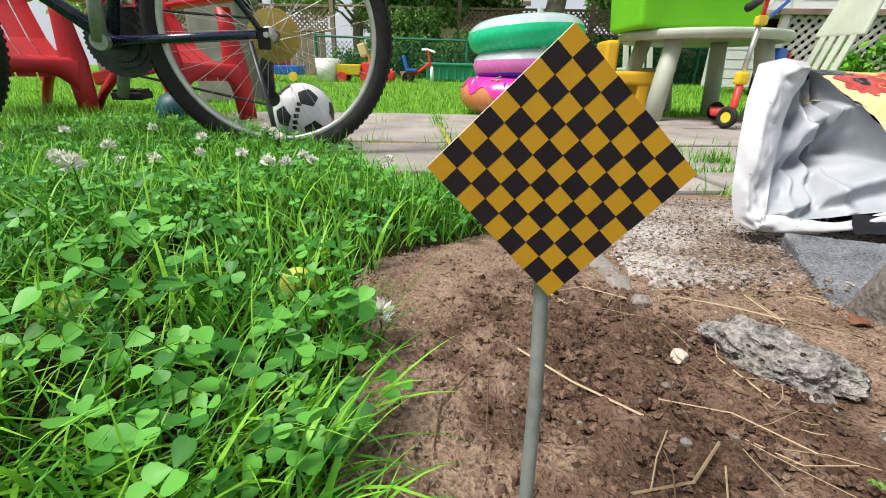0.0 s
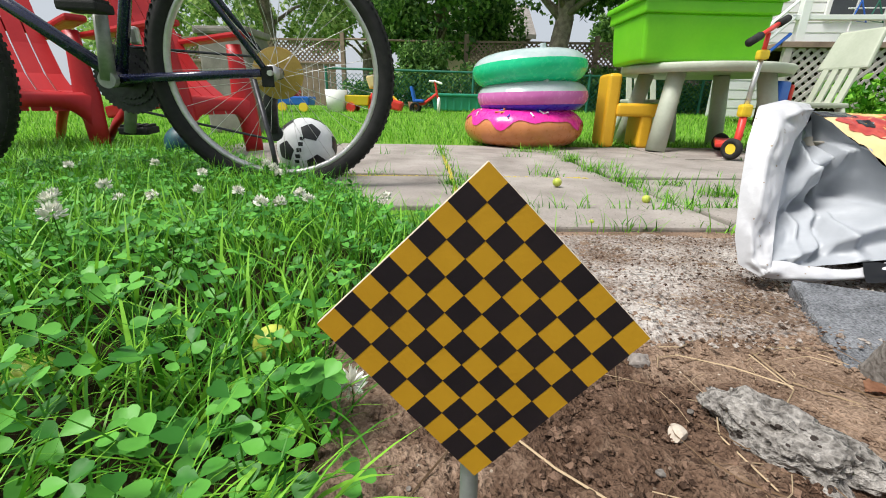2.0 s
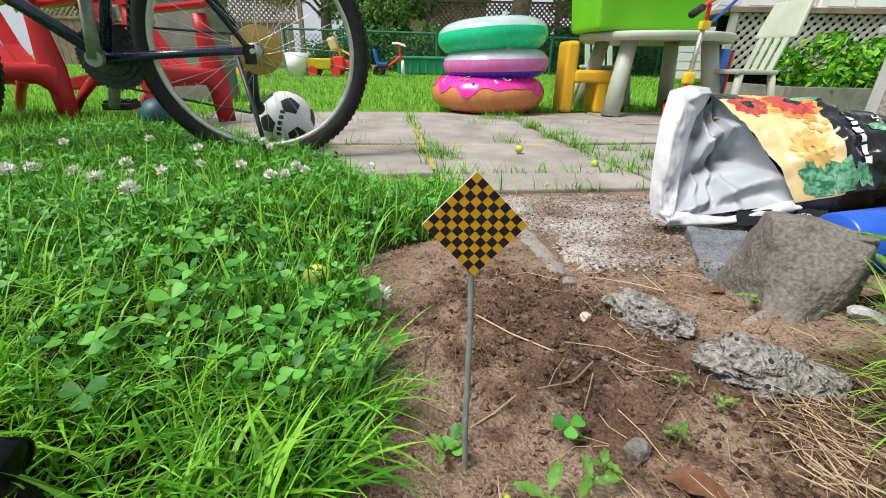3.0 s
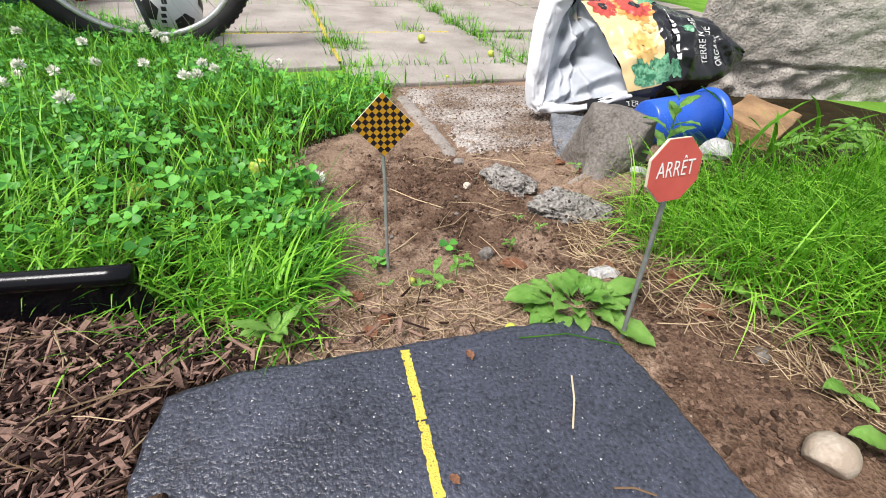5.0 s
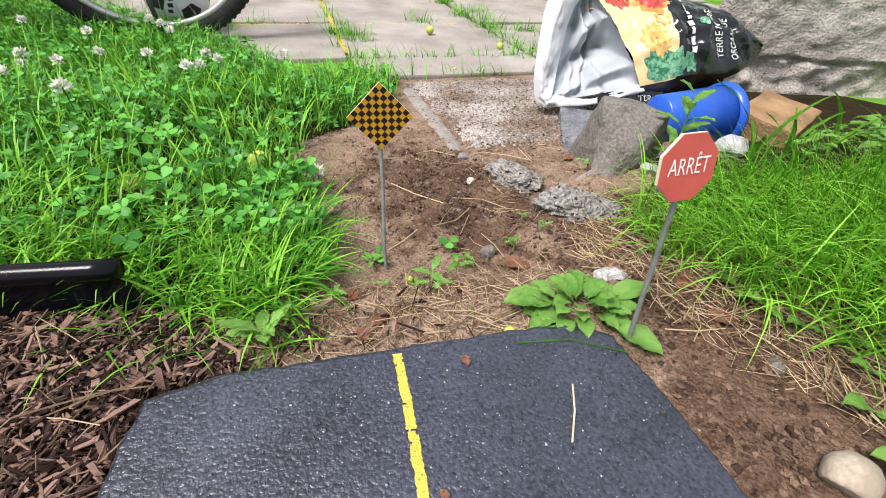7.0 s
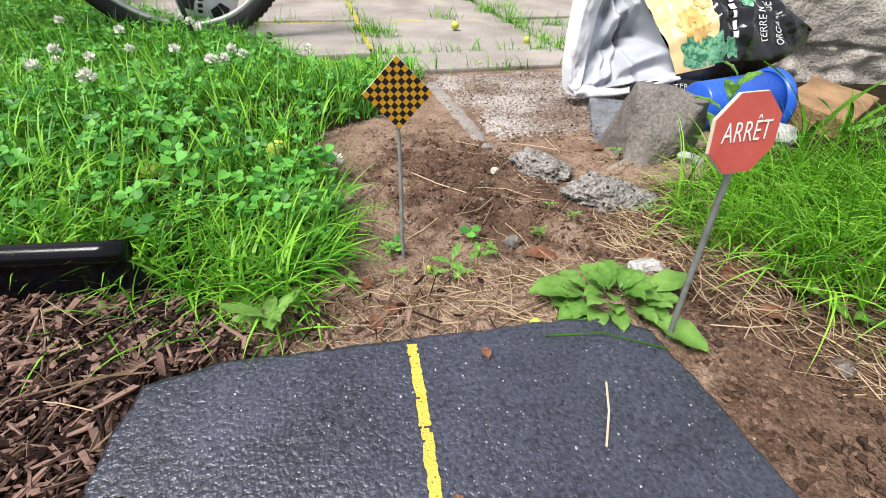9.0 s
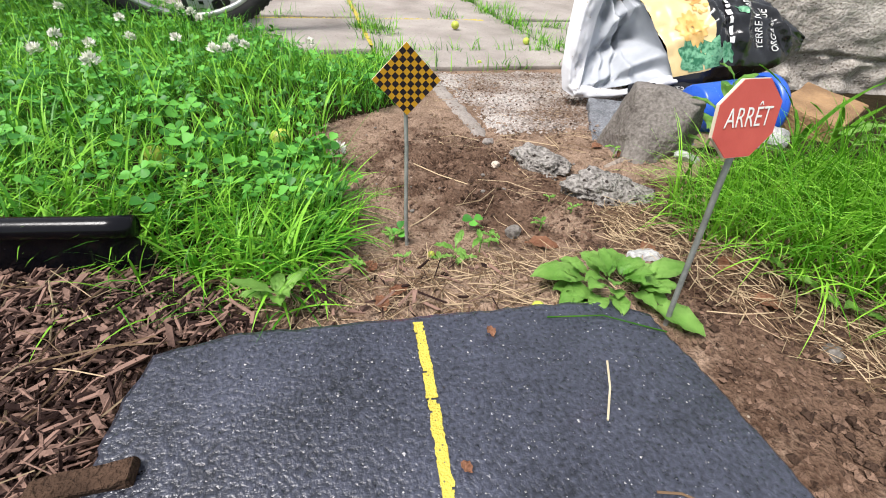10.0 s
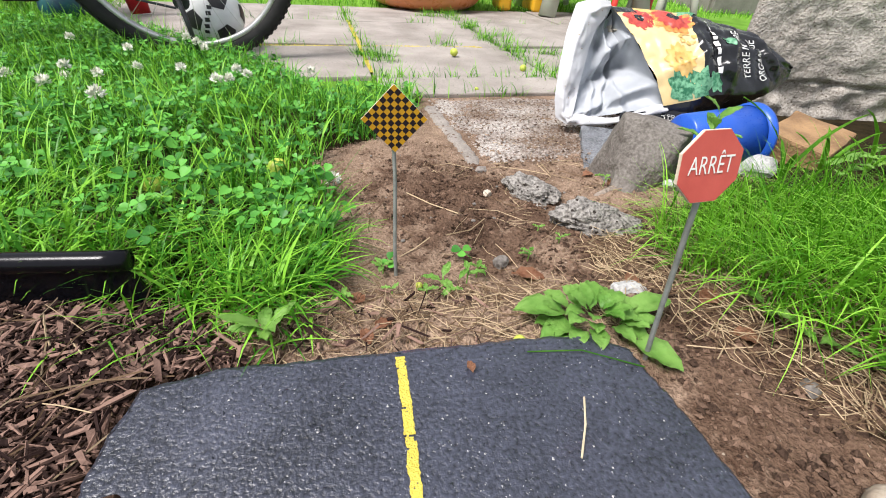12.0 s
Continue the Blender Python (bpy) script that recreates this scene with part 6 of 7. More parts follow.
part("front_derailleur", box(0.03, 0.02, 0.05, BB + Vector((-0.045, -0.04, 0.10)), 0.008), M_ALLOY, bike)


def crank(s, down):
    d = Vector((0.055, 0, -0.165)) if down else Vector((-0.03, 0, 0.175))
    y = 0.085 * s
    a, e = BB + Vector((0, y * 0.75, 0)), BB + d + Vector((0, y, 0))
    c = part("crank_arm", tube([a, a.lerp(e, 0.5), e], [0.022, 0.019, 0.018], 10, flat=0.7), M_CRANK, bike, "scuffed grey crank arm", True)
    part("crank_boss", tube([a - Vector((0, 0.012 * s, 0)), a + Vector((0, 0.012 * s, 0))], 0.024, 14), M_CRANK, c)
    p = e + Vector((0, 0.06 * s, 0))
    ped = part("pedal", box(0.095, 0.085, 0.024, p - Vector((0, 0, 0.012)), 0.006), M_TYRE, bike)
    for k in range(4):
        part("pedal_tooth", box(0.012, 0.07, 0.008, p + Vector((-0.036 + 0.024 * k, 0, 0.012)), 0.001), M_TYRE, ped)


crank(1, False)
crank(-1, True)
part("kickstand", tube([A + Vector((0.05, 0.07, -0.02)), A + Vector((0.01, 0.12, -0.20)), A + Vector((-0.01, 0.15, -0.33))], [0.008, 0.0075, 0.007], 10), M_STEEL, bike, "dark metal kickstand", True)
part("cable", tube([A + Vector((-0.0, -0.07, -0.03)), A + Vector((-0.06, -0.075, 0.02)), A + Vector((-0.02, -0.07, 0.07)), A + Vector((0.08, -0.06, 0.05))], 0.003, 6), M_TYRE, bike)

# ---- grass, clover and litter ----


def ribbons(name, base, yaw, length, lean, curve, width, mat, seg=4, fold=0.25):
    """Many blades in one mesh: each a tapered, bent strip with a raised midrib fold."""
    n = len(base)
    d = np.stack([np.cos(yaw), np.sin(yaw), np.zeros(n)], -1)
    s = np.stack([-np.sin(yaw), np.cos(yaw), np.zeros(n)], -1)
    p = base.copy()
    verts = []
    for k in range(seg + 1):
        t = k / seg
        w = (width * (1 - t ** 1.8) * (0.65 + 0.35 * min(1, 4 * t)))[:, None]
        if k < seg:
            verts += [p - s * w, p + s * w]
        else:
            verts.append(p)
        th = (lean + curve * t)[:, None]
        p = p + (length / seg)[:, None] * (np.sin(th) * d + np.cos(th) * np.array([0, 0, 1.0]))
    v = np.stack(verts, 1)
    m = 2 * seg + 1
    i = (np.arange(n) * m)[:, None]
    faces = []
    for k in range(seg - 1):
        faces.append(i + np.array([[2 * k, 2 * k + 1, 2 * k + 3, 2 * k + 2]]))
    quads = np.concatenate(faces).tolist()
    tips = (i + np.array([[2 * seg - 2, 2 * seg - 1, 2 * seg]])).tolist()
    return arrays(name, v.reshape(-1, 3), quads + tips, mat, True)


def scatter(r, n, x0, x1, y0, y1, keep):
    x, y = r.uniform(x0, x1, n), r.uniform(y0, y1, n)
    ok = keep(x, y)
    x, y = x[ok], y[ok]
    return np.stack([x, y, ground_z(x, y)], -1)


def lawn_left(x, y):
    edge = left_edge(y) + 0.012 * np.sin(90 * y) + 0.01 * np.sin(37 * y + 2)
    return (x < edge) & ((y > 0.085) | (x > -0.17)) & (y > 0.02 + 0.25 * np.maximum(0, -0.06 - x)) & (y < back_edge(x) + 0.03 * np.sin(19 * x) + 0.02 * np.sin(53 * x))


r = np.random.default_rng(21)
# near tufts with long bright blades
p = scatter(r, 8000, -0.75, -0.02, 0.02, 0.36, lambda x, y: lawn_left(x, y) & (r.uniform(0, 1, len(x)) < 1.0 - 0.75 * fade(0.13, 0.27, y)))
n = len(p)
ob = ribbons("near_grass", p, r.normal(-0.5, 1.3, n), r.uniform(0.04, 0.105, n), r.uniform(0.15, 0.85, n), r.uniform(0.4, 1.9, n), 0.0007 + 0.0019 * r.uniform(0, 1, n) ** 2, M_LIME, 5)
tagged(ob, "long bright green grass blades at the lawn edge", "grass", kind="stuff")
p = scatter(r, 420, -0.24, -0.06, -0.035, 0.09, lambda x, y: (y > -0.03 - 0.12 * (x + 0.06)) & (r.uniform(0, 1, len(x)) < 0.35 + 4 * y))
n = len(p)
ob = ribbons("edge_grass", p, r.normal(-1.0, 0.9, n), r.uniform(0.03, 0.085, n), r.uniform(0.3, 1.1, n), r.uniform(0.4, 1.7, n), r.uniform(0.0006, 0.0015, n), M_LIME, 5)
tagged(ob, "thin grass straggling over the mulch to the road block", "grass", kind="stuff")
p = scatter(r, 30000, -2.2, 0.18, 0.3, 2.4, lawn_left)
n = len(p)
half = r.uniform(0, 1, n) < 0.5
q, m = p[half], int(half.sum())
ob = ribbons("tall_grass", q, r.uniform(0, math.tau, m), r.uniform(0.06, 0.135, m), r.uniform(0.05, 0.6, m), r.uniform(0.3, 1.7, m), r.uniform(0.001, 0.0027, m), M_LIME, 5)
tagged(ob, "taller bright grass standing over the clover", "grass", kind="stuff")
ob = ribbons("lawn_grass", p, r.uniform(0, math.tau, n), r.uniform(0.03, 0.10, n) * (0.75 + 0.25 * fade(0.5, 1.0, p[:, 1])), r.uniform(0.05, 0.75, n), r.uniform(0.3, 1.6, n), r.uniform(0.0008, 0.0018, n), M_GRASS, 4)
tagged(ob, "green lawn grass among the clover", "grass", kind="stuff")
# fine grass on the other side, its blades coloured lighter in place of sunlight
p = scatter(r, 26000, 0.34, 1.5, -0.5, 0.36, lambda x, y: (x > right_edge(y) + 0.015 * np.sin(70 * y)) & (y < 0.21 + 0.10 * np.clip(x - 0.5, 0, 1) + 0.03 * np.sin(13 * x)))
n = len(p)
ob = ribbons("fine_grass", p, r.normal(3.5, 0.8, n), r.uniform(0.06, 0.16, n), r.uniform(0.15, 0.9, n), r.uniform(0.5, 1.7, n), r.uniform(0.0006, 0.0015, n), M_LITGRASS, 6)
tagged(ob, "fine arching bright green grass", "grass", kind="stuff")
# far lawn
p = scatter(r, 60000, -7, 6, 3.15, 9.4, lambda x, y: (r.uniform(0, 1, len(x)) < np.clip(1.5 - y * 0.13, 0.2, 1)) & ((y - 0.1 * x > 3.22)))
n = len(p)
ob = ribbons("back_lawn", p, r.uniform(0, math.tau, n), r.uniform(0.025, 0.075, n), r.uniform(0.0, 0.5, n), r.uniform(0.1, 1.2, n), r.uniform(0.002, 0.0045, n), M_LITGRASS, 3)
tagged(ob, "mown bright green lawn behind the patio", "lawn", kind="stuff")
p = scatter(r, 26000, -5, -1.2, 1.25, 3.4, lambda x, y: (x < -1.38 + 0.04 * np.sin(8 * y)))
n = len(p)
ob = ribbons("side_lawn", p, r.uniform(0, math.tau, n), r.uniform(0.018, 0.05, n), r.uniform(0.0, 0.5, n), r.uniform(0.1, 1.2, n), r.uniform(0.0015, 0.0035, n), M_LITGRASS, 3)
tagged(ob, "green lawn under the red chairs", "lawn", kind="stuff")

# tufts in the joints of the patio
jm = patio.matrix_world
rn = random.Random(17)
pts = []


def joint_tuft(x, y, count, spreadr):
    for _ in range(count):
        q = jm @ Vector((x + rn.gauss(0, spreadr), y + rn.gauss(0, spreadr * 0.5), 0.0))
        pts.append((q.x, q.y, PATIO - 0.01))


for k in range(46):
    joint_tuft(0.69 + 0.02 + rn.gauss(0, 0.02), rn.uniform(0.15, 2.1), 16, 0.022)
for k in range(20):
    joint_tuft(0.02 + rn.gauss(0, 0.015), rn.uniform(0.1, 1.9), 14, 0.02)
for y0 in (0.215, 0.215, 0.0):
    for k in range(20):
        joint_tuft(rn.uniform(0.05, 1.4), y0, 9, 0.025)
for k in range(26):
    joint_tuft(rn.uniform(-0.9, 1.8), rn.choice((0.765, 1.455)), 7, 0.025)
for x0, y0, c in ((0.05, 0.56, 150), (0.10, 0.47, 70), (-0.42, 0.72, 50), (-0.3, 0.78, 40), (0.42, 0.83, 40), (0.88, 0.62, 90), (0.75, 0.86, 60), (0.72, 1.3, 110), (0.80, 1.02, 80), (0.55, 1.75, 100), (0.97, 0.42, 120), (0.93, 0.47, 60), (0.1, 0.2, 60), (0.02, 0.04, 80)):
    joint_tuft(x0, y0, c, 0.04)
for k in range(40):
    joint_tuft(rn.uniform(0.3, 2.4), 2.13 + rn.gauss(0, 0.03), 14, 0.04)
p = np.array(pts)
n = len(p)
ob = ribbons("joint_grass", p, r.uniform(0, math.tau, n), r.uniform(0.025, 0.095, n), r.uniform(0.1, 0.9, n), r.uniform(0.3, 1.5, n), r.uniform(0.0009, 0.0022, n), M_LIME, 4)
tagged(ob, "grass tufts growing in the patio joints", "grass", kind="stuff")
moss = grains(1500, lambda rr, n: np.array([tuple(jm @ Vector((0.02 + rr.normal(0, 0.006), rr.uniform(0.3, 1.5), 0.0))) if k % 3 else tuple(jm @ Vector((rr.uniform(-0.6, 0.6), 0.765 + rr.normal(0, 0.005), 0))) for k in range(n)]) - np.array([0, 0, 0.006]),
              lambda rr, n: rr.uniform(0.003, 0.007, n), 0.6, M_YELLOWLINE, "joint_moss", 9)
tagged(moss, "yellow moss in the patio joints", "moss", kind="stuff")


def clovers(name, p, size, height, mat, seed, tilt=0.35):
    """Three-leaflet leaves on bent stalks, as one mesh."""
    r = np.random.default_rng(seed)
    n = len(p)
    side = [(0.02, 0.02, 0.0), (0.22, 0.2, 0.03), (0.45, 0.38, 0.07), (0.7, 0.46, 0.09), (0.9, 0.36, 0.08), (1.0, 0.18, 0.05)]
    shape = np.array(side + [(0.95, 0, 0.0)] + [(x, -y, z) for x, y, z in side[::-1]] + [(0.5, 0, -0.03)])
    K = len(shape) - 1
    fan = np.array([(K, k, (k + 1) % K) for k in range(K)])
    verts, faces = [], []
    top = p + np.stack([r.normal(0, 0.012, n), r.normal(0, 0.012, n), height], -1)
    nrm = np.stack([r.normal(0, tilt, n), r.normal(-0.12, tilt, n), np.ones(n)], -1)
    nrm /= np.linalg.norm(nrm, axis=1)[:, None]
    a0 = r.uniform(0, math.tau, n)
    e1 = np.stack([np.cos(a0), np.sin(a0), np.zeros(n)], -1)
    e1 -= nrm * (e1 * nrm).sum(1)[:, None]
    e1 /= np.linalg.norm(e1, axis=1)[:, None]
    e2 = np.cross(nrm, e1)
    count = 0
    for k in range(3):
        a = k * math.tau / 3 + r.normal(0, 0.12, n)
        u = np.cos(a)[:, None] * e1 + np.sin(a)[:, None] * e2
        w = -np.sin(a)[:, None] * e1 + np.cos(a)[:, None] * e2
        droop = r.normal(0.05, 0.18, n)[:, None]
        s = (size * r.uniform(0.85, 1.15, n))[:, None, None]
        v = top[:, None] + s * (shape[None, :, 0:1] * (u + droop * nrm)[:, None] + shape[None, :, 1:2] * w[:, None] + (shape[None, :, 2:3] + 0.02) * nrm[:, None])
        verts.append(v.reshape(-1, 3))
        faces.append((fan[None] + (K + 1) * np.arange(n)[:, None, None] + count).reshape(-1, 3))
        count += (K + 1) * n
    # stalks
    mid = (p + top) / 2 + np.stack([r.normal(0, 0.006, n), r.normal(0, 0.006, n), np.zeros(n)], -1)
    sd = np.array([0.0006, 0.0003, 0])
    v = np.stack([p - sd, p + sd, mid - sd, mid + sd, top - sd * 0.7, top + sd * 0.7], 1)
    verts.append(v.reshape(-1, 3))
    i = (6 * np.arange(n) + count)[:, None]
    q = np.concatenate([i + np.array([[0, 1, 3, 2]]), i + np.array([[2, 3, 5, 4]])])
    return arrays(name, np.concatenate(verts), np.concatenate(faces).tolist() + q.tolist(), mat, True)


def clover_share(x, y):
    patch = 0.5 + 0.5 * np.sin(7.3 * x + 2.2 * y + 1) * np.sin(6.1 * y - 3.1 * x)
    want = np.clip(0.3 + 0.9 * fade(0.1, 0.26, y), 0, 1) * (0.3 + 0.7 * patch)
    return lawn_left(x, y) & (np.random.default_rng(77).uniform(0, 1, len(x)) < want)


p = scatter(r, 8600, -1.5, 0.14, 0.1, 1.9, clover_share)
n = len(p)
ob = clovers("clover", p, r.uniform(0.007, 0.016, n), r.uniform(0.012, 0.07, n), M_CLOVER, 5, 0.3)
tagged(ob, "dense green clover leaves", "clover", kind="stuff")
p = np.array([(x, y, gz(x, y)) for x, y in ((-0.115, 0.098), (-0.10, 0.09), (-0.055, 0.14), (-0.04, 0.10), (-0.02, 0.125), (-0.085, 0.13), (-0.13, 0.19), (-0.06, 0.22), (-0.05, 0.17), (-0.07, 0.07),
                                            (-0.03, 0.25), (0.12, 0.14), (0.02, 0.13))])
ob = clovers("clover_seedlings", p, np.full(len(p), 0.012), r.uniform(0.008, 0.025, len(p)), M_CLOVER, 8, 0.15)
tagged(ob, "young clover plants at the soil edge", "clover", kind="stuff")


def clover_flower(at, h, s):
    t = thing("clover_flower", pose(*at), "white clover flower head on a thin stem", "flower", "clover flowers")
    part("stem", tube([(0, 0, 0), (0.002, 0.001, h * 0.6), (0, 0, h)], 0.0007, 6), M_GRASS, t)
    rr = random.Random(6)
    b = bmesh.new()
    for k in range(64):
        z = rr.uniform(-0.55, 1)
        a = k * 2.399
        q = math.sqrt(max(0, 1 - z * z))
        d = Vector((q * math.cos(a), q * math.sin(a), z))
        u = d.orthogonal().normalized()
        c = Vector((0, 0, h))
        L = s * rr.uniform(0.8, 1.15)
        w = s * 0.16
        up = Vector((0, 0, 0.25 * s))
        x = d.cross(u)
        vs = [b.verts.new(c + d * L * 0.3), b.verts.new(c + d * L * 0.75 + u * w), b.verts.new(c + d * L * 1.05 + up * 0.6), b.verts.new(c + d * L * 0.75 - u * w), b.verts.new(c + d * L * 0.7 + x * w * 0.8)]
        b.faces.new((vs[0], vs[1], vs[2]))
        b.faces.new((vs[0], vs[2], vs[3]))
        b.faces.new((vs[0], vs[1], vs[4]))
        b.faces.new((vs[1], vs[2], vs[4]))
    part("head", b, M_PETAL, t)
    return t


fl = clover_flower((-0.046, 0.332, gz(-0.046, 0.332)), 0.026, 0.0125)
tall = clover_flower((-0.42, 0.5, gz(-0.42, 0.5)), 0.10, 0.0135)
rn = random.Random(44)
for k in range(44):
    x, y = rn.uniform(-1.25, -0.12), rn.uniform(0.35, 1.3)
    if x > -0.25 and rn.random() < 0.6:
        continue
    if k % 2 and y < 0.7:
        y += 0.35
        x -= 0.1
    cfl = copy_thing(tall, pose(x, y, gz(x, y) - rn.uniform(0, 0.025), rn.uniform(-12, 12), rn.uniform(-12, 12), rn.uniform(0, 360)))

# ---- broad-leaved plants ----


def leaf_part(parent, base, yaw, length, width, rise, droop, name="leaf", mat=M_LEAF, label=""):
    b = bmesh.new()
    d, s = Vector((math.cos(yaw), math.sin(yaw), 0)), Vector((-math.sin(yaw), math.cos(yaw), 0))
    p = Vector(base)
    rows = []
    N = 9
    for k in range(N + 1):
        t = k / N
        w = width / 2 * (math.sin(math.pi * min(1, t * 0.96 + 0.04)) ** 0.75 if t > 0.18 else 0.12 + t * 0.8)
        th = rise - droop * t
        rows.append([b.verts.new(p + s * w * c + Vector((0, 0, abs(c) * w * 0.3 + 0.0012 * math.sin(k * 2.2 + c * 3)))) for c in (-1, -0.5, 0, 0.5, 1)])
        p = p + (d * math.cos(th) + Vector((0, 0, math.sin(th)))) * length / N
    for a, c in zip(rows, rows[1:]):
        for j in range(4):
            b.faces.new((a[j], a[j + 1], c[j + 1], c[j]))
    bmesh.ops.solidify(b, geom=b.faces[:], thickness=0.0004)
    return part(name, b, mat, parent, label, True)


pl = thing("broadleaf_plant", pose(0.212, -0.016, gz(0.2, 0) - 0.002), "low leafy plant with broad pale green leaves", "plant")
rn = random.Random(15)
for k in range(36):
    ring_share = (k + 0.5) / 36
    a = k * 2.4 + rn.uniform(-0.25, 0.25)
    L = rn.uniform(0.022, 0.033) * (0.75 + 0.4 * ring_share)
    reach = 0.034 * ring_share ** 0.6
    leaf_part(pl, (reach * math.cos(a) * 1.1 + rn.uniform(-0.006, 0.006), reach * 0.55 * math.sin(a) + rn.uniform(-0.004, 0.004), 0.020 - 0.014 * ring_share + rn.uniform(0, 0.005)), a, L, L * rn.uniform(0.52, 0.68), 1.05 - 0.75 * ring_share + rn.uniform(-0.15, 0.15), rn.uniform(0.7, 1.3))
leaf_part(pl, (-0.022, 0.004, 0.016), 3.05, 0.055, 0.025, 0.35, 0.6)
leaf_part(pl, (-0.02, -0.004, 0.012), 3.5, 0.04, 0.022, 0.3, 0.8)
leaf_part(pl, (0.022, -0.028, 0.012), -0.85, 0.048, 0.028, 0.15, 0.5)
leaf_part(pl, (0.03, 0.0, 0.014), 0.15, 0.055, 0.024, 0.5, 0.9)


def seedling(at, n, L, h, seed, label="small green seedling on bare soil"):
    t = thing("seedling", pose(at[0], at[1], gz(*at)), label, "plant", "seedlings")
    rr = random.Random(seed)
    part("stem", tube([(0, 0, -0.004), (0.001, 0, h)], 0.0008, 6), M_LEAF, t)
    for k in range(n):
        leaf_part(t, (0, 0, h * (0.5 + 0.5 * (k + 1) / n)), k * 2.2 + rr.uniform(-0.4, 0.4) + seed, L * rr.uniform(0.7, 1.1), L * 0.34, rr.uniform(0.2, 0.8), rr.uniform(0.4, 1.0))
    return t


for i, (x, y, n, L, h) in enumerate(((-0.078, -0.012, 6, 0.034, 0.022), (0.022, 0.12, 4, 0.018, 0.012), (0.085, 0.075, 3, 0.026, 0.016), (0.09, 0.055, 4, 0.018, 0.01), (0.13, 0.10, 4, 0.018, 0.018),
                                     (0.115, 0.085, 3, 0.02, 0.02), (0.03, 0.065, 2, 0.014, 0.01), (0.065, 0.055, 3, 0.016, 0.01), (0.205, 0.135, 4, 0.016, 0.012), (0.26, 0.17, 3, 0.014, 0.01), (0.42, 0.36, 3, 0.02, 0.02),
                                     (-0.02, 0.055, 4, 0.016, 0.012), (0.24, 0.20, 3, 0.012, 0.01))):
    seedling((x, y), n, L, h, i + 1)
# taller weed beside the pail
wd = thing("tall_weed", pose(0.575, 0.34, gz(0.57, 0.34)), "upright leafy weed beside the boulder", "plant")
part("stem", tube([(0, 0, 0), (0.003, 0, 0.07), (0, 0.002, 0.125)], [0.002, 0.0016, 0.001], 7), M_LEAF, wd)
for k in range(11):
    leaf_part(wd, (0, 0, 0.02 + 0.0105 * k), k * 2.5 + 2.6, 0.075 - 0.0035 * k, 0.019, 0.4 + 0.06 * k, 0.8)
for k, (x, y) in enumerate(((0.72, 0.31), (0.83, 0.34), (0.95, 0.35))):
    w2 = thing("broad_grass", pose(x, y, gz(x, y)), "clump of broad-bladed weeds among stones", "plant", "weed clumps")
    for j in range(5):
        leaf_part(w2, (0, 0, 0), j * 1.3 + k, random.Random(k * 7 + j).uniform(0.08, 0.19), 0.008, 1.4, 1.1, "blade", M_LIME)
for k, (x, y, L, a) in enumerate(((0.40, -0.05, 0.05, 2.6), (0.415, -0.075, 0.045, 3.2), (0.44, -0.10, 0.05, 3.4), (0.395, -0.16, 0.055, 3.0), (0.39, -0.02, 0.04, 2.3), (0.43, -0.13, 0.04, 2.9), (0.38, -0.21, 0.07, 2.7), (0.46, -0.03, 0.05, 2.8))):
    w3 = thing("broad_weed", pose(x, y, gz(x, y)), "broad-leaved weed at the grass edge", "plant", "edge weeds")
    L *= 0.6
    leaf_part(w3, (0, 0, 0.008), a, L, L * 0.5, 0.7, 0.9)
    leaf_part(w3, (0, 0, 0.006), a + 1.9, L * 0.7, L * 0.36, 0.6, 0.9)

rn = random.Random(61)
for k in range(11):
    x, y = rn.uniform(0.80, 1.32), rn.uniform(0.28, 0.42)
    w4 = thing("leafy_weed", pose(x, y, gz(x, y)), "bright leafy weed before the concrete wall", "plant", "wall weeds")
    h = rn.uniform(0.03, 0.075)
    part("stem", tube([(0, 0, 0), (0.004, 0, h * 0.6), (0, 0.003, h)], [0.0018, 0.0014, 0.001], 6), M_LEAF, w4)
    for j in range(7):
        L = rn.uniform(0.03, 0.055)
        leaf_part(w4, (0, 0, h * (0.35 + 0.1 * j)), j * 2.4 + k, L, L * 0.45, rn.uniform(0.2, 0.7), rn.uniform(0.5, 1.1))

# ---- litter ----


def sticks(name, n, x0, x1, y0, y1, keep, length, radius, mat, seed, lift=0.004, yaw=None, tilt=0.12):
    """Straws and needles lying on the ground: three-sided bent bars."""
    r = np.random.default_rng(seed)
    p = scatter(r, n, x0, x1, y0, y1, keep)
    n = len(p)
    L = r.uniform(*length, n)[:, None]
    a = r.uniform(0, math.tau, n) if yaw is None else r.normal(yaw[0], yaw[1], n)
    d = np.stack([np.cos(a), np.sin(a), r.normal(0, tilt, n)], -1)
    s = np.stack([-np.sin(a), np.cos(a), np.zeros(n)], -1)
    bend = s * r.normal(0, 0.14, n)[:, None] * L
    up = np.array([0, 0, 1.0])
    rad = r.uniform(*radius, n)[:, None]
    p = p + up * r.uniform(0.001, lift, n)[:, None]
    vs = []
    for t, off in ((-0.5, 0), (0.0, 1), (0.5, 0)):
        c = p + d * L * t + bend * off
        c[:, 2] = np.maximum(c[:, 2], ground_z(c[:, 0], c[:, 1]) + 0.0008)
        vs += [c - s * rad, c + s * rad, c + up * rad * 1.5]
    v = np.stack(vs, 1)
    i = (9 * np.arange(n))[:, None]
    f = []
    for k in (0, 3):
        for a0, b0 in ((0, 1), (1, 2), (2, 0)):
            f.append(i + np.array([[k + a0, k + b0, k + 3 + b0, k + 3 + a0]]))
    return arrays(name, v.reshape(-1, 3), np.concatenate(f), mat)


def off_road(x, y):
    return ~((x > -0.16) & (x < 0.255 + 0.1 * (y < -0.2)) & (y < -0.035))


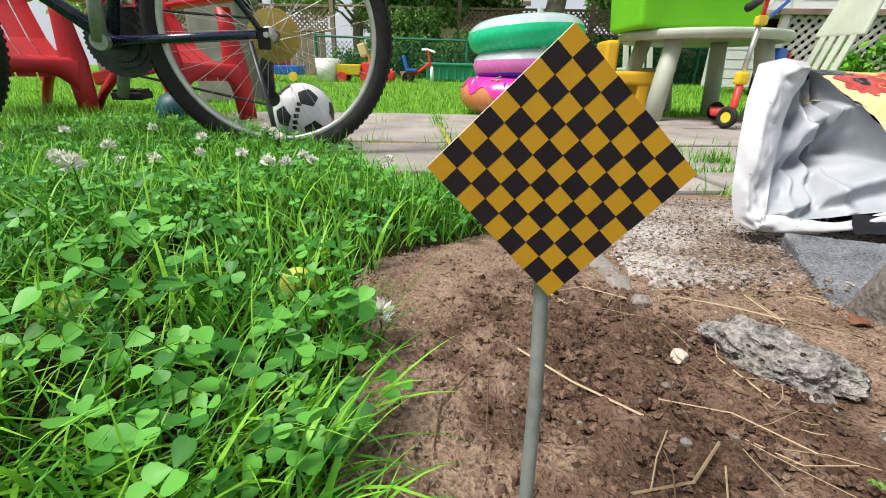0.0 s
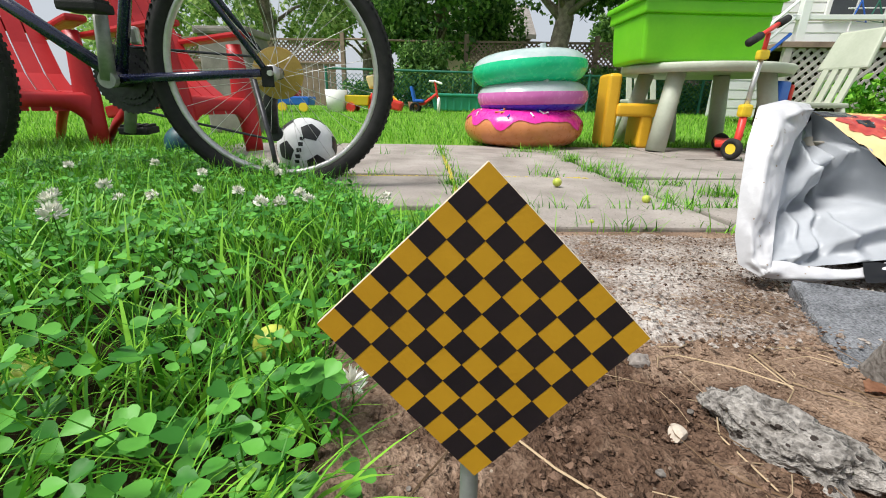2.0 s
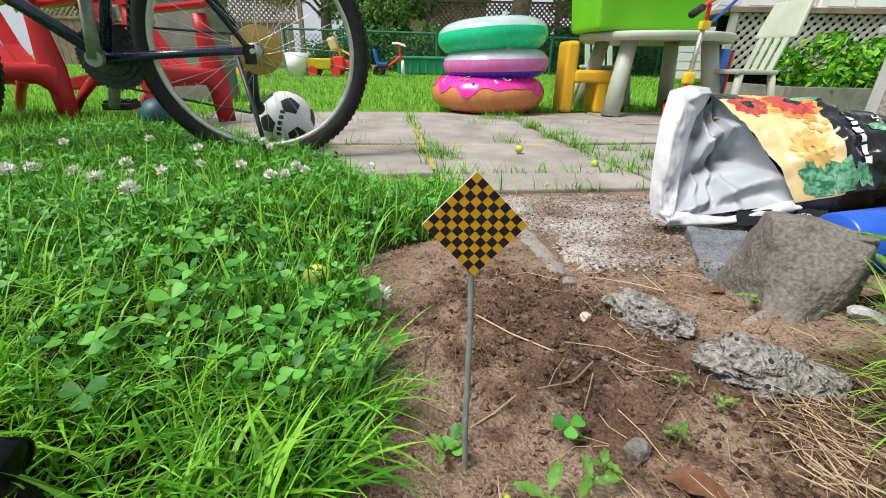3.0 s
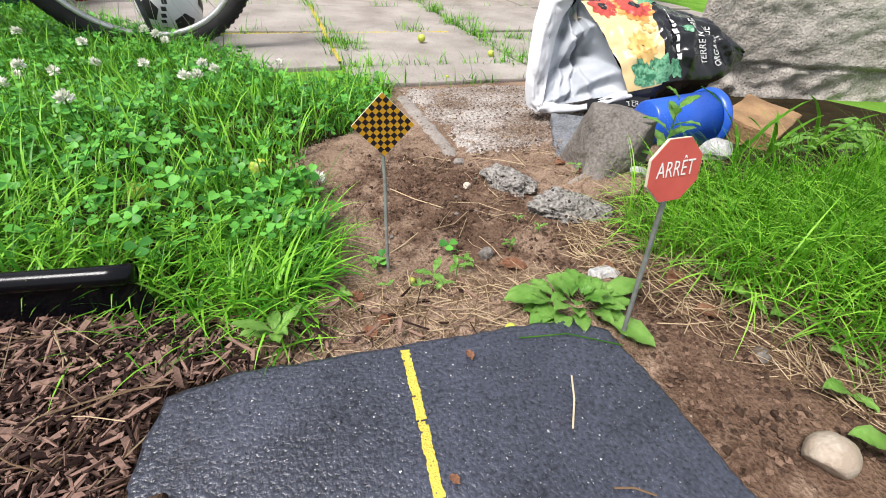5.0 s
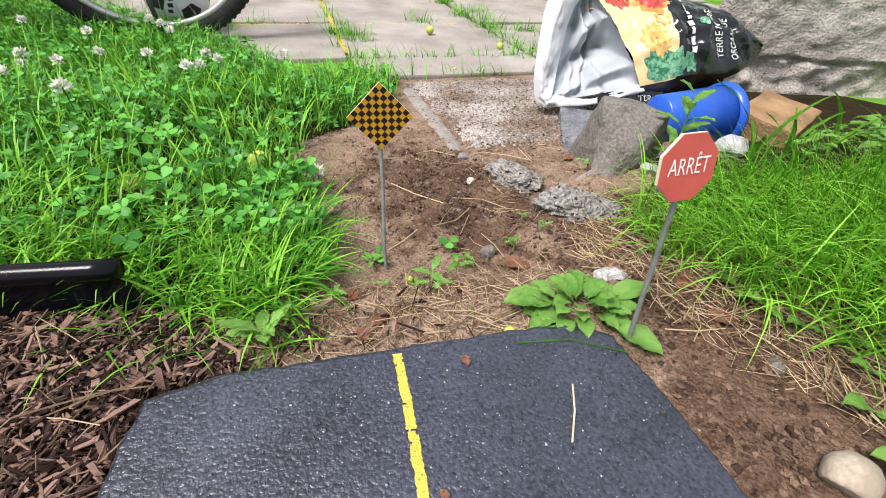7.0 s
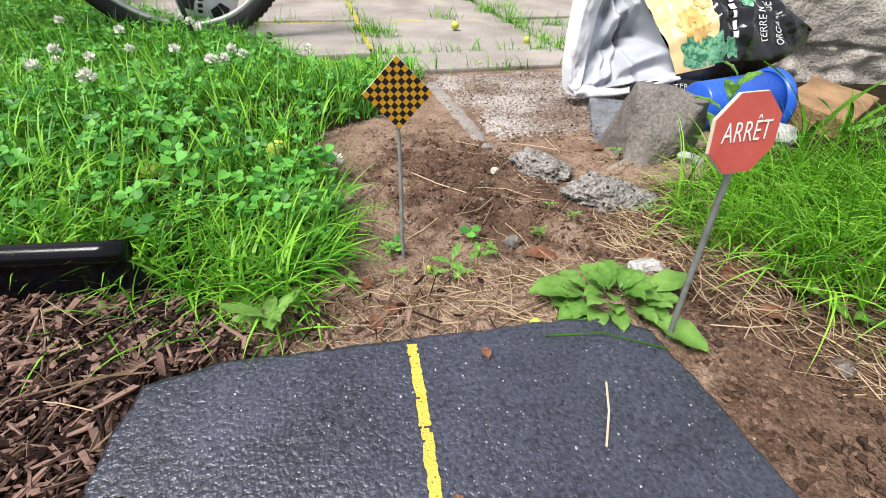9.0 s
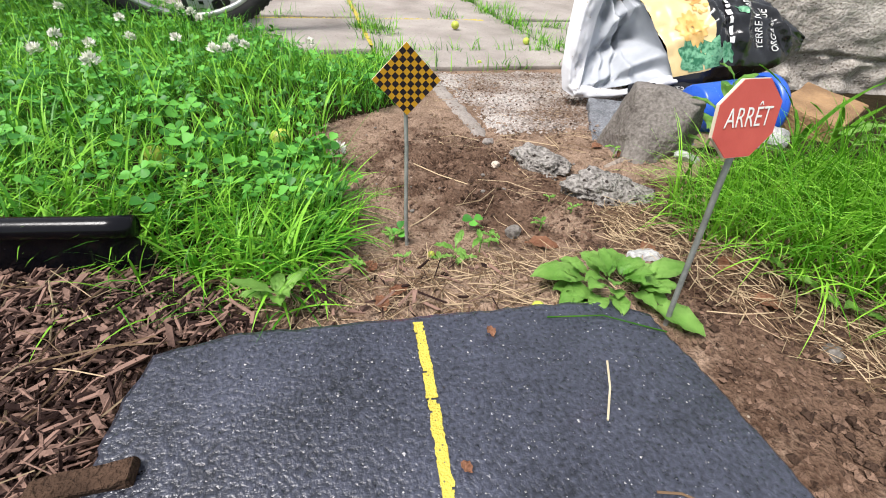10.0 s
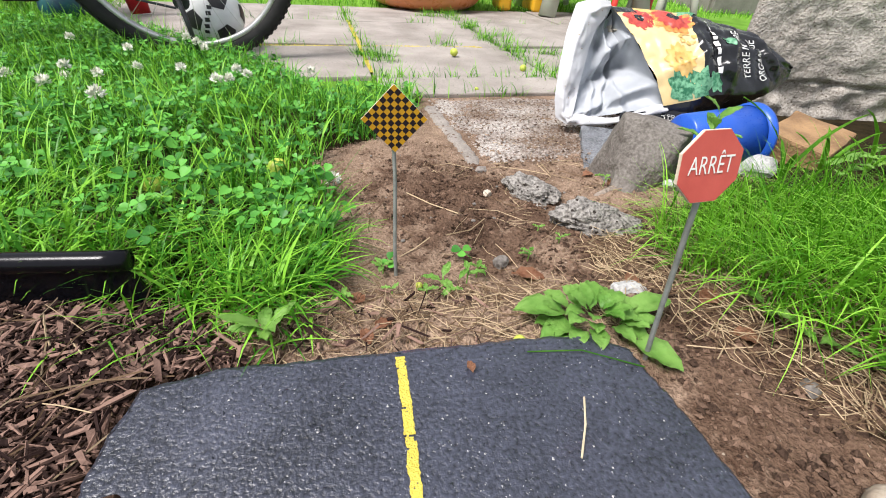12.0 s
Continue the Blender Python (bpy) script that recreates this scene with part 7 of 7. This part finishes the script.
ob = sticks("straw_litter", 720, -0.14, 0.24, -0.035, 0.075, off_road, (0.012, 0.055), (0.0002, 0.00055), M_DRYGRASS, 3, 0.006)
tagged(ob, "dry straw and needles along the road block", "straw", kind="stuff")
ob = sticks("straw_litter", 1700, 0.24, 0.48, -0.32, 0.18, lambda x, y: off_road(x, y) & (np.abs(x - right_edge(y)) < 0.1), (0.015, 0.08), (0.0002, 0.0006), M_DRYGRASS, 4, 0.01)
tagged(ob, "dry straw at the grass edge", "straw", kind="stuff")
ob = sticks("needle_litter", 520, 0.12, 0.75, 0.1, 1.05, lambda x, y: x > left_edge(y) + 0.05, (0.01, 0.06), (0.0002, 0.0005), M_DRYGRASS, 5, 0.008)
tagged(ob, "scattered dry needles on soil and concrete", "needles", kind="stuff")
ob = sticks("twig_litter", 38, -0.05, 0.5, 0.05, 0.5, lambda x, y: x > left_edge(y), (0.03, 0.10), (0.0004, 0.0009), M_DRYGRASS, 6, 0.006)
tagged(ob, "thin dry stalks on bare soil", "stalks", kind="stuff")
ob = sticks("dead_grass", 500, -0.75, -0.1, 0.02, 0.2, lambda x, y: lawn_left(x, y + 0.03), (0.02, 0.07), (0.0004, 0.0009), M_DRYGRASS, 7, 0.012)
tagged(ob, "dry grass thatch at the lawn edge", "straw", kind="stuff")

# gravel and soil strewn over the footing
def footing_spot(rr, n):
    u, v = rr.uniform(0.03, 0.97, n), rr.uniform(0.0, 0.98, n)
    x, y = 0.165 + 0.055 * (1 - v) + u * (0.62 + 0.1 * v), 0.47 + v * 0.60 + u * (0.06 - 0.02 * v)
    return np.stack([x, y, ground_z(x, y) + 0.009], -1)


ob = grains(5200, footing_spot, lambda rr, n: 0.0008 + 0.0034 * rr.uniform(0, 1, n) ** 3, 0.7, M_FOOT, "footing_gravel", 24)
tagged(ob, "loose gravel on the worn concrete", "gravel", kind="stuff")
ob = grains(2600, footing_spot, lambda rr, n: 0.0008 + 0.003 * rr.uniform(0, 1, n) ** 3, 0.6, M_DAMP, "footing_soil", 25)
tagged(ob, "brown soil crumbs on the worn concrete", "soil", kind="stuff")
# soil crumbs
ob = grains(15000, lambda rr, n: scatter(rr, n, -0.12, 0.6, -0.03, 0.62, lambda x, y: (x > left_edge(y) - 0.02) & off_road(x, y)),
            lambda rr, n: 0.0007 + 0.0036 * rr.uniform(0, 1, n) ** 4, 0.8, M_SOIL, "soil_crumbs", 14)
tagged(ob, "fine crumbs of sandy soil", "soil", kind="stuff")
ob = grains(7000, lambda rr, n: scatter(rr, n, -0.02, 0.34, 0.08, 0.55, lambda x, y: ((x - 0.14) / 0.17) ** 2 + ((y - 0.32) / 0.21) ** 2 < rr.uniform(0.05, 0.85, len(x))),
            lambda rr, n: 0.0008 + 0.0042 * rr.uniform(0, 1, n) ** 4, 0.8, M_DAMP, "soil_clods", 15)
tagged(ob, "dark damp clods of loose soil", "soil", kind="stuff")
ob = grains(7000, lambda rr, n: scatter(rr, n, 0.22, 0.5, -0.35, 0.2, off_road), lambda rr, n: 0.0006 + 0.0042 * rr.uniform(0, 1, n) ** 3, 0.8, M_DAMP, "soil_clods", 16)
tagged(ob, "dark crumbs of soil beside the road block", "soil", kind="stuff")


def chips(n, x0, x1, y0, y1, keep, seed, size=(0.004, 0.027)):
    r = np.random.default_rng(seed)
    p = scatter(r, n, x0, x1, y0, y1, keep)
    n = len(p)
    p[:, 2] += r.uniform(0.0, 0.014, n)
    L, W, T = r.uniform(*size, n) / 2, 0.0004 + 0.0026 * r.uniform(0, 1, n) ** 3, r.uniform(0.0004, 0.0012, n)
    a, t, q = r.uniform(0, math.tau, n), r.normal(0, 0.3, n), r.normal(0, 0.5, n)
    d = np.stack([np.cos(a) * np.cos(t), np.sin(a) * np.cos(t), np.sin(t)], -1)
    s = np.stack([-np.sin(a), np.cos(a), q], -1)
    s /= np.linalg.norm(s, axis=1)[:, None]
    u = np.cross(d, s)
    vs = []
    for x in (-1, 1):
        for y, z in ((-1, -1), (1, -1), (1, 1), (-1, 1)):
            k = r.uniform(0.45, 1.1, (n, 1))
            vs.append(p + d * (x * L)[:, None] * k + s * (y * W)[:, None] * k + u * (z * T)[:, None])
    v = np.stack(vs, 1)
    i = (8 * np.arange(n))[:, None]
    f = np.concatenate([i + np.array([q]) for q in ((0, 1, 2, 3), (7, 6, 5, 4), (0, 4, 5, 1), (1, 5, 6, 2), (2, 6, 7, 3), (3, 7, 4, 0))])
    return arrays("bark_mulch", v.reshape(-1, 3), f, M_CHIP)


ob = chips(25000, -0.62, -0.09, -0.4, 0.07, lambda x, y: ((x < -0.165) | (y > -0.045)) & (y < 0.055 - 0.9 * np.maximum(0, x + 0.19)), 19)
tagged(ob, "shredded brown bark mulch", "mulch", kind="stuff")
ob = chips(110, -0.12, 0.12, -0.045, 0.06, lambda x, y: y > -0.04, 20, (0.006, 0.03))
tagged(ob, "loose bark chips and brown leaf bits", "mulch", kind="stuff")
ob = sticks("mulch_straw", 520, -0.7, -0.12, -0.4, 0.06, lambda x, y: x < -0.16, (0.02, 0.10), (0.0003, 0.0008), M_DRYGRASS, 8, 0.02)
tagged(ob, "dry stems lying on the mulch", "straw", kind="stuff")
# wood splinter on the block's corner
b = box(0.048, 0.013, 0.009, (0, 0, 0), 0.002)
bmesh.ops.subdivide_edges(b, edges=b.edges[:], cuts=3, use_grid_fill=True)
for v in b.verts:
    v.co += 0.002 * Vector((noise.noise(v.co * 90), noise.noise(v.co * 90 + Vector((3, 0, 0))), noise.noise(v.co * 70)))
sp = part("wood_splinter", b, M_MULCHEARTH)
sp.matrix_world = pose(-0.152, -0.150, 0.044, 0, -4, 6)
tagged(sp, "dark weathered wood splinter on the road block", "wood")


def dead_leaf(x, y, L, W, yaw, z=None, mat=M_DEADLEAF, label="curled brown dead leaf"):
    t = thing("dead_leaf", pose(x, y, (gz(x, y) if z is None else z) + 0.003, 0, 0, yaw), label, "leaf", "dead leaves")
    leaf_part(t, (-L / 2, 0, 0), 0, L, W, 0.25, 0.5, "blade", mat)


for x, y, L, W, a in ((0.352, 0.005, 0.035, 0.02, 20), (0.348, -0.05, 0.028, 0.02, -40), (-0.005, 0.052, 0.02, 0.018, 60), (0.375, 0.2, 0.03, 0.02, 100), (0.19, 0.09, 0.04, 0.022, -25), (0.44, 0.36, 0.035, 0.025, 200),
                      (0.02, 0.0, 0.022, 0.012, 30), (0.3, 0.06, 0.03, 0.016, 70), (0.42, 0.42, 0.025, 0.02, 10), (0.005, -0.015, 0.02, 0.012, 110)):
    dead_leaf(x, y, L, W, a)
dead_leaf(0.047, -0.165, 0.009, 0.006, 130, 0.041, label="tiny reddish leaf scrap on the road")
dead_leaf(0.085, -0.068, 0.011, 0.007, 100, 0.040, label="tiny brown leaf scrap on the road")
for nm, pts_, rr in (("straw_stalk", [(0.164, -0.102, 0.0405), (0.155, -0.124, 0.0420), (0.143, -0.146, 0.0410)], 0.0008), ("grass_stalk", [(0.135, -0.055, 0.0395), (0.18, -0.06, 0.042), (0.228, -0.078, 0.037)], 0.0006),
                     ("twig", [(0.152, -0.19, 0.0395), (0.165, -0.193, 0.0405), (0.178, -0.2, 0.039)], 0.0008)):
    tagged(part(nm, tube(pts_, rr, 6), {"straw_stalk": M_STRAW, "grass_stalk": M_GRASS}.get(nm, M_DRYGRASS)), "thin dry stalk lying on the toy road" if nm != "grass_stalk" else "dark grass stalk across the road corner", "stalk")
root = part("root", tube([(0.36, 0.315, -0.04), (0.40, 0.325, -0.03), (0.435, 0.345, -0.028), (0.465, 0.385, -0.03), (0.48, 0.41, -0.035)], [0.007, 0.008, 0.008, 0.009, 0.007], 9), M_BARK, smooth=True)
tagged(root, "gnarled brown root beside the boulder", "root")
# crab apples
ap = thing("crab_apple", pose(0.372, 1.668, PATIO), "small green crab apple on the patio", "apple", "crab apples")
part("flesh", ball_mesh(0.017, 20, 12, at=(0, 0, 0.016), scale=(1, 1, 0.95)), M_APPLE, ap, "", True)
part("stalk", tube([(0, 0, 0.03), (0.002, 0, 0.04)], 0.001, 5), M_BARK, ap)
copy_thing(ap, pose(0.615, 1.469, PATIO, 60, 20, 0)).scale = (0.8, 0.8, 0.8)
copy_thing(ap, pose(0.36, 1.17, PATIO, 90, 10, 50)).scale = (0.45, 0.45, 0.45)
copy_thing(ap, pose(-0.145, 0.42, gz(-0.145, 0.42) + 0.012, 40, 20, 0)).scale = (1.1, 1.1, 1.1)
copy_thing(ap, pose(-0.31, 0.335, gz(-0.31, 0.335) - 0.004, 20, 70, 0)).scale = (1.05, 1.05, 1.05)
small = copy_thing(ap, pose(0.135, -0.033, 0.026, 30, 10, 0))
small.scale = (0.34, 0.34, 0.34)
small = copy_thing(ap, pose(0.06, 0.083, gz(0.06, 0.083), 30, 10, 0))
small.scale = (0.25, 0.25, 0.25)
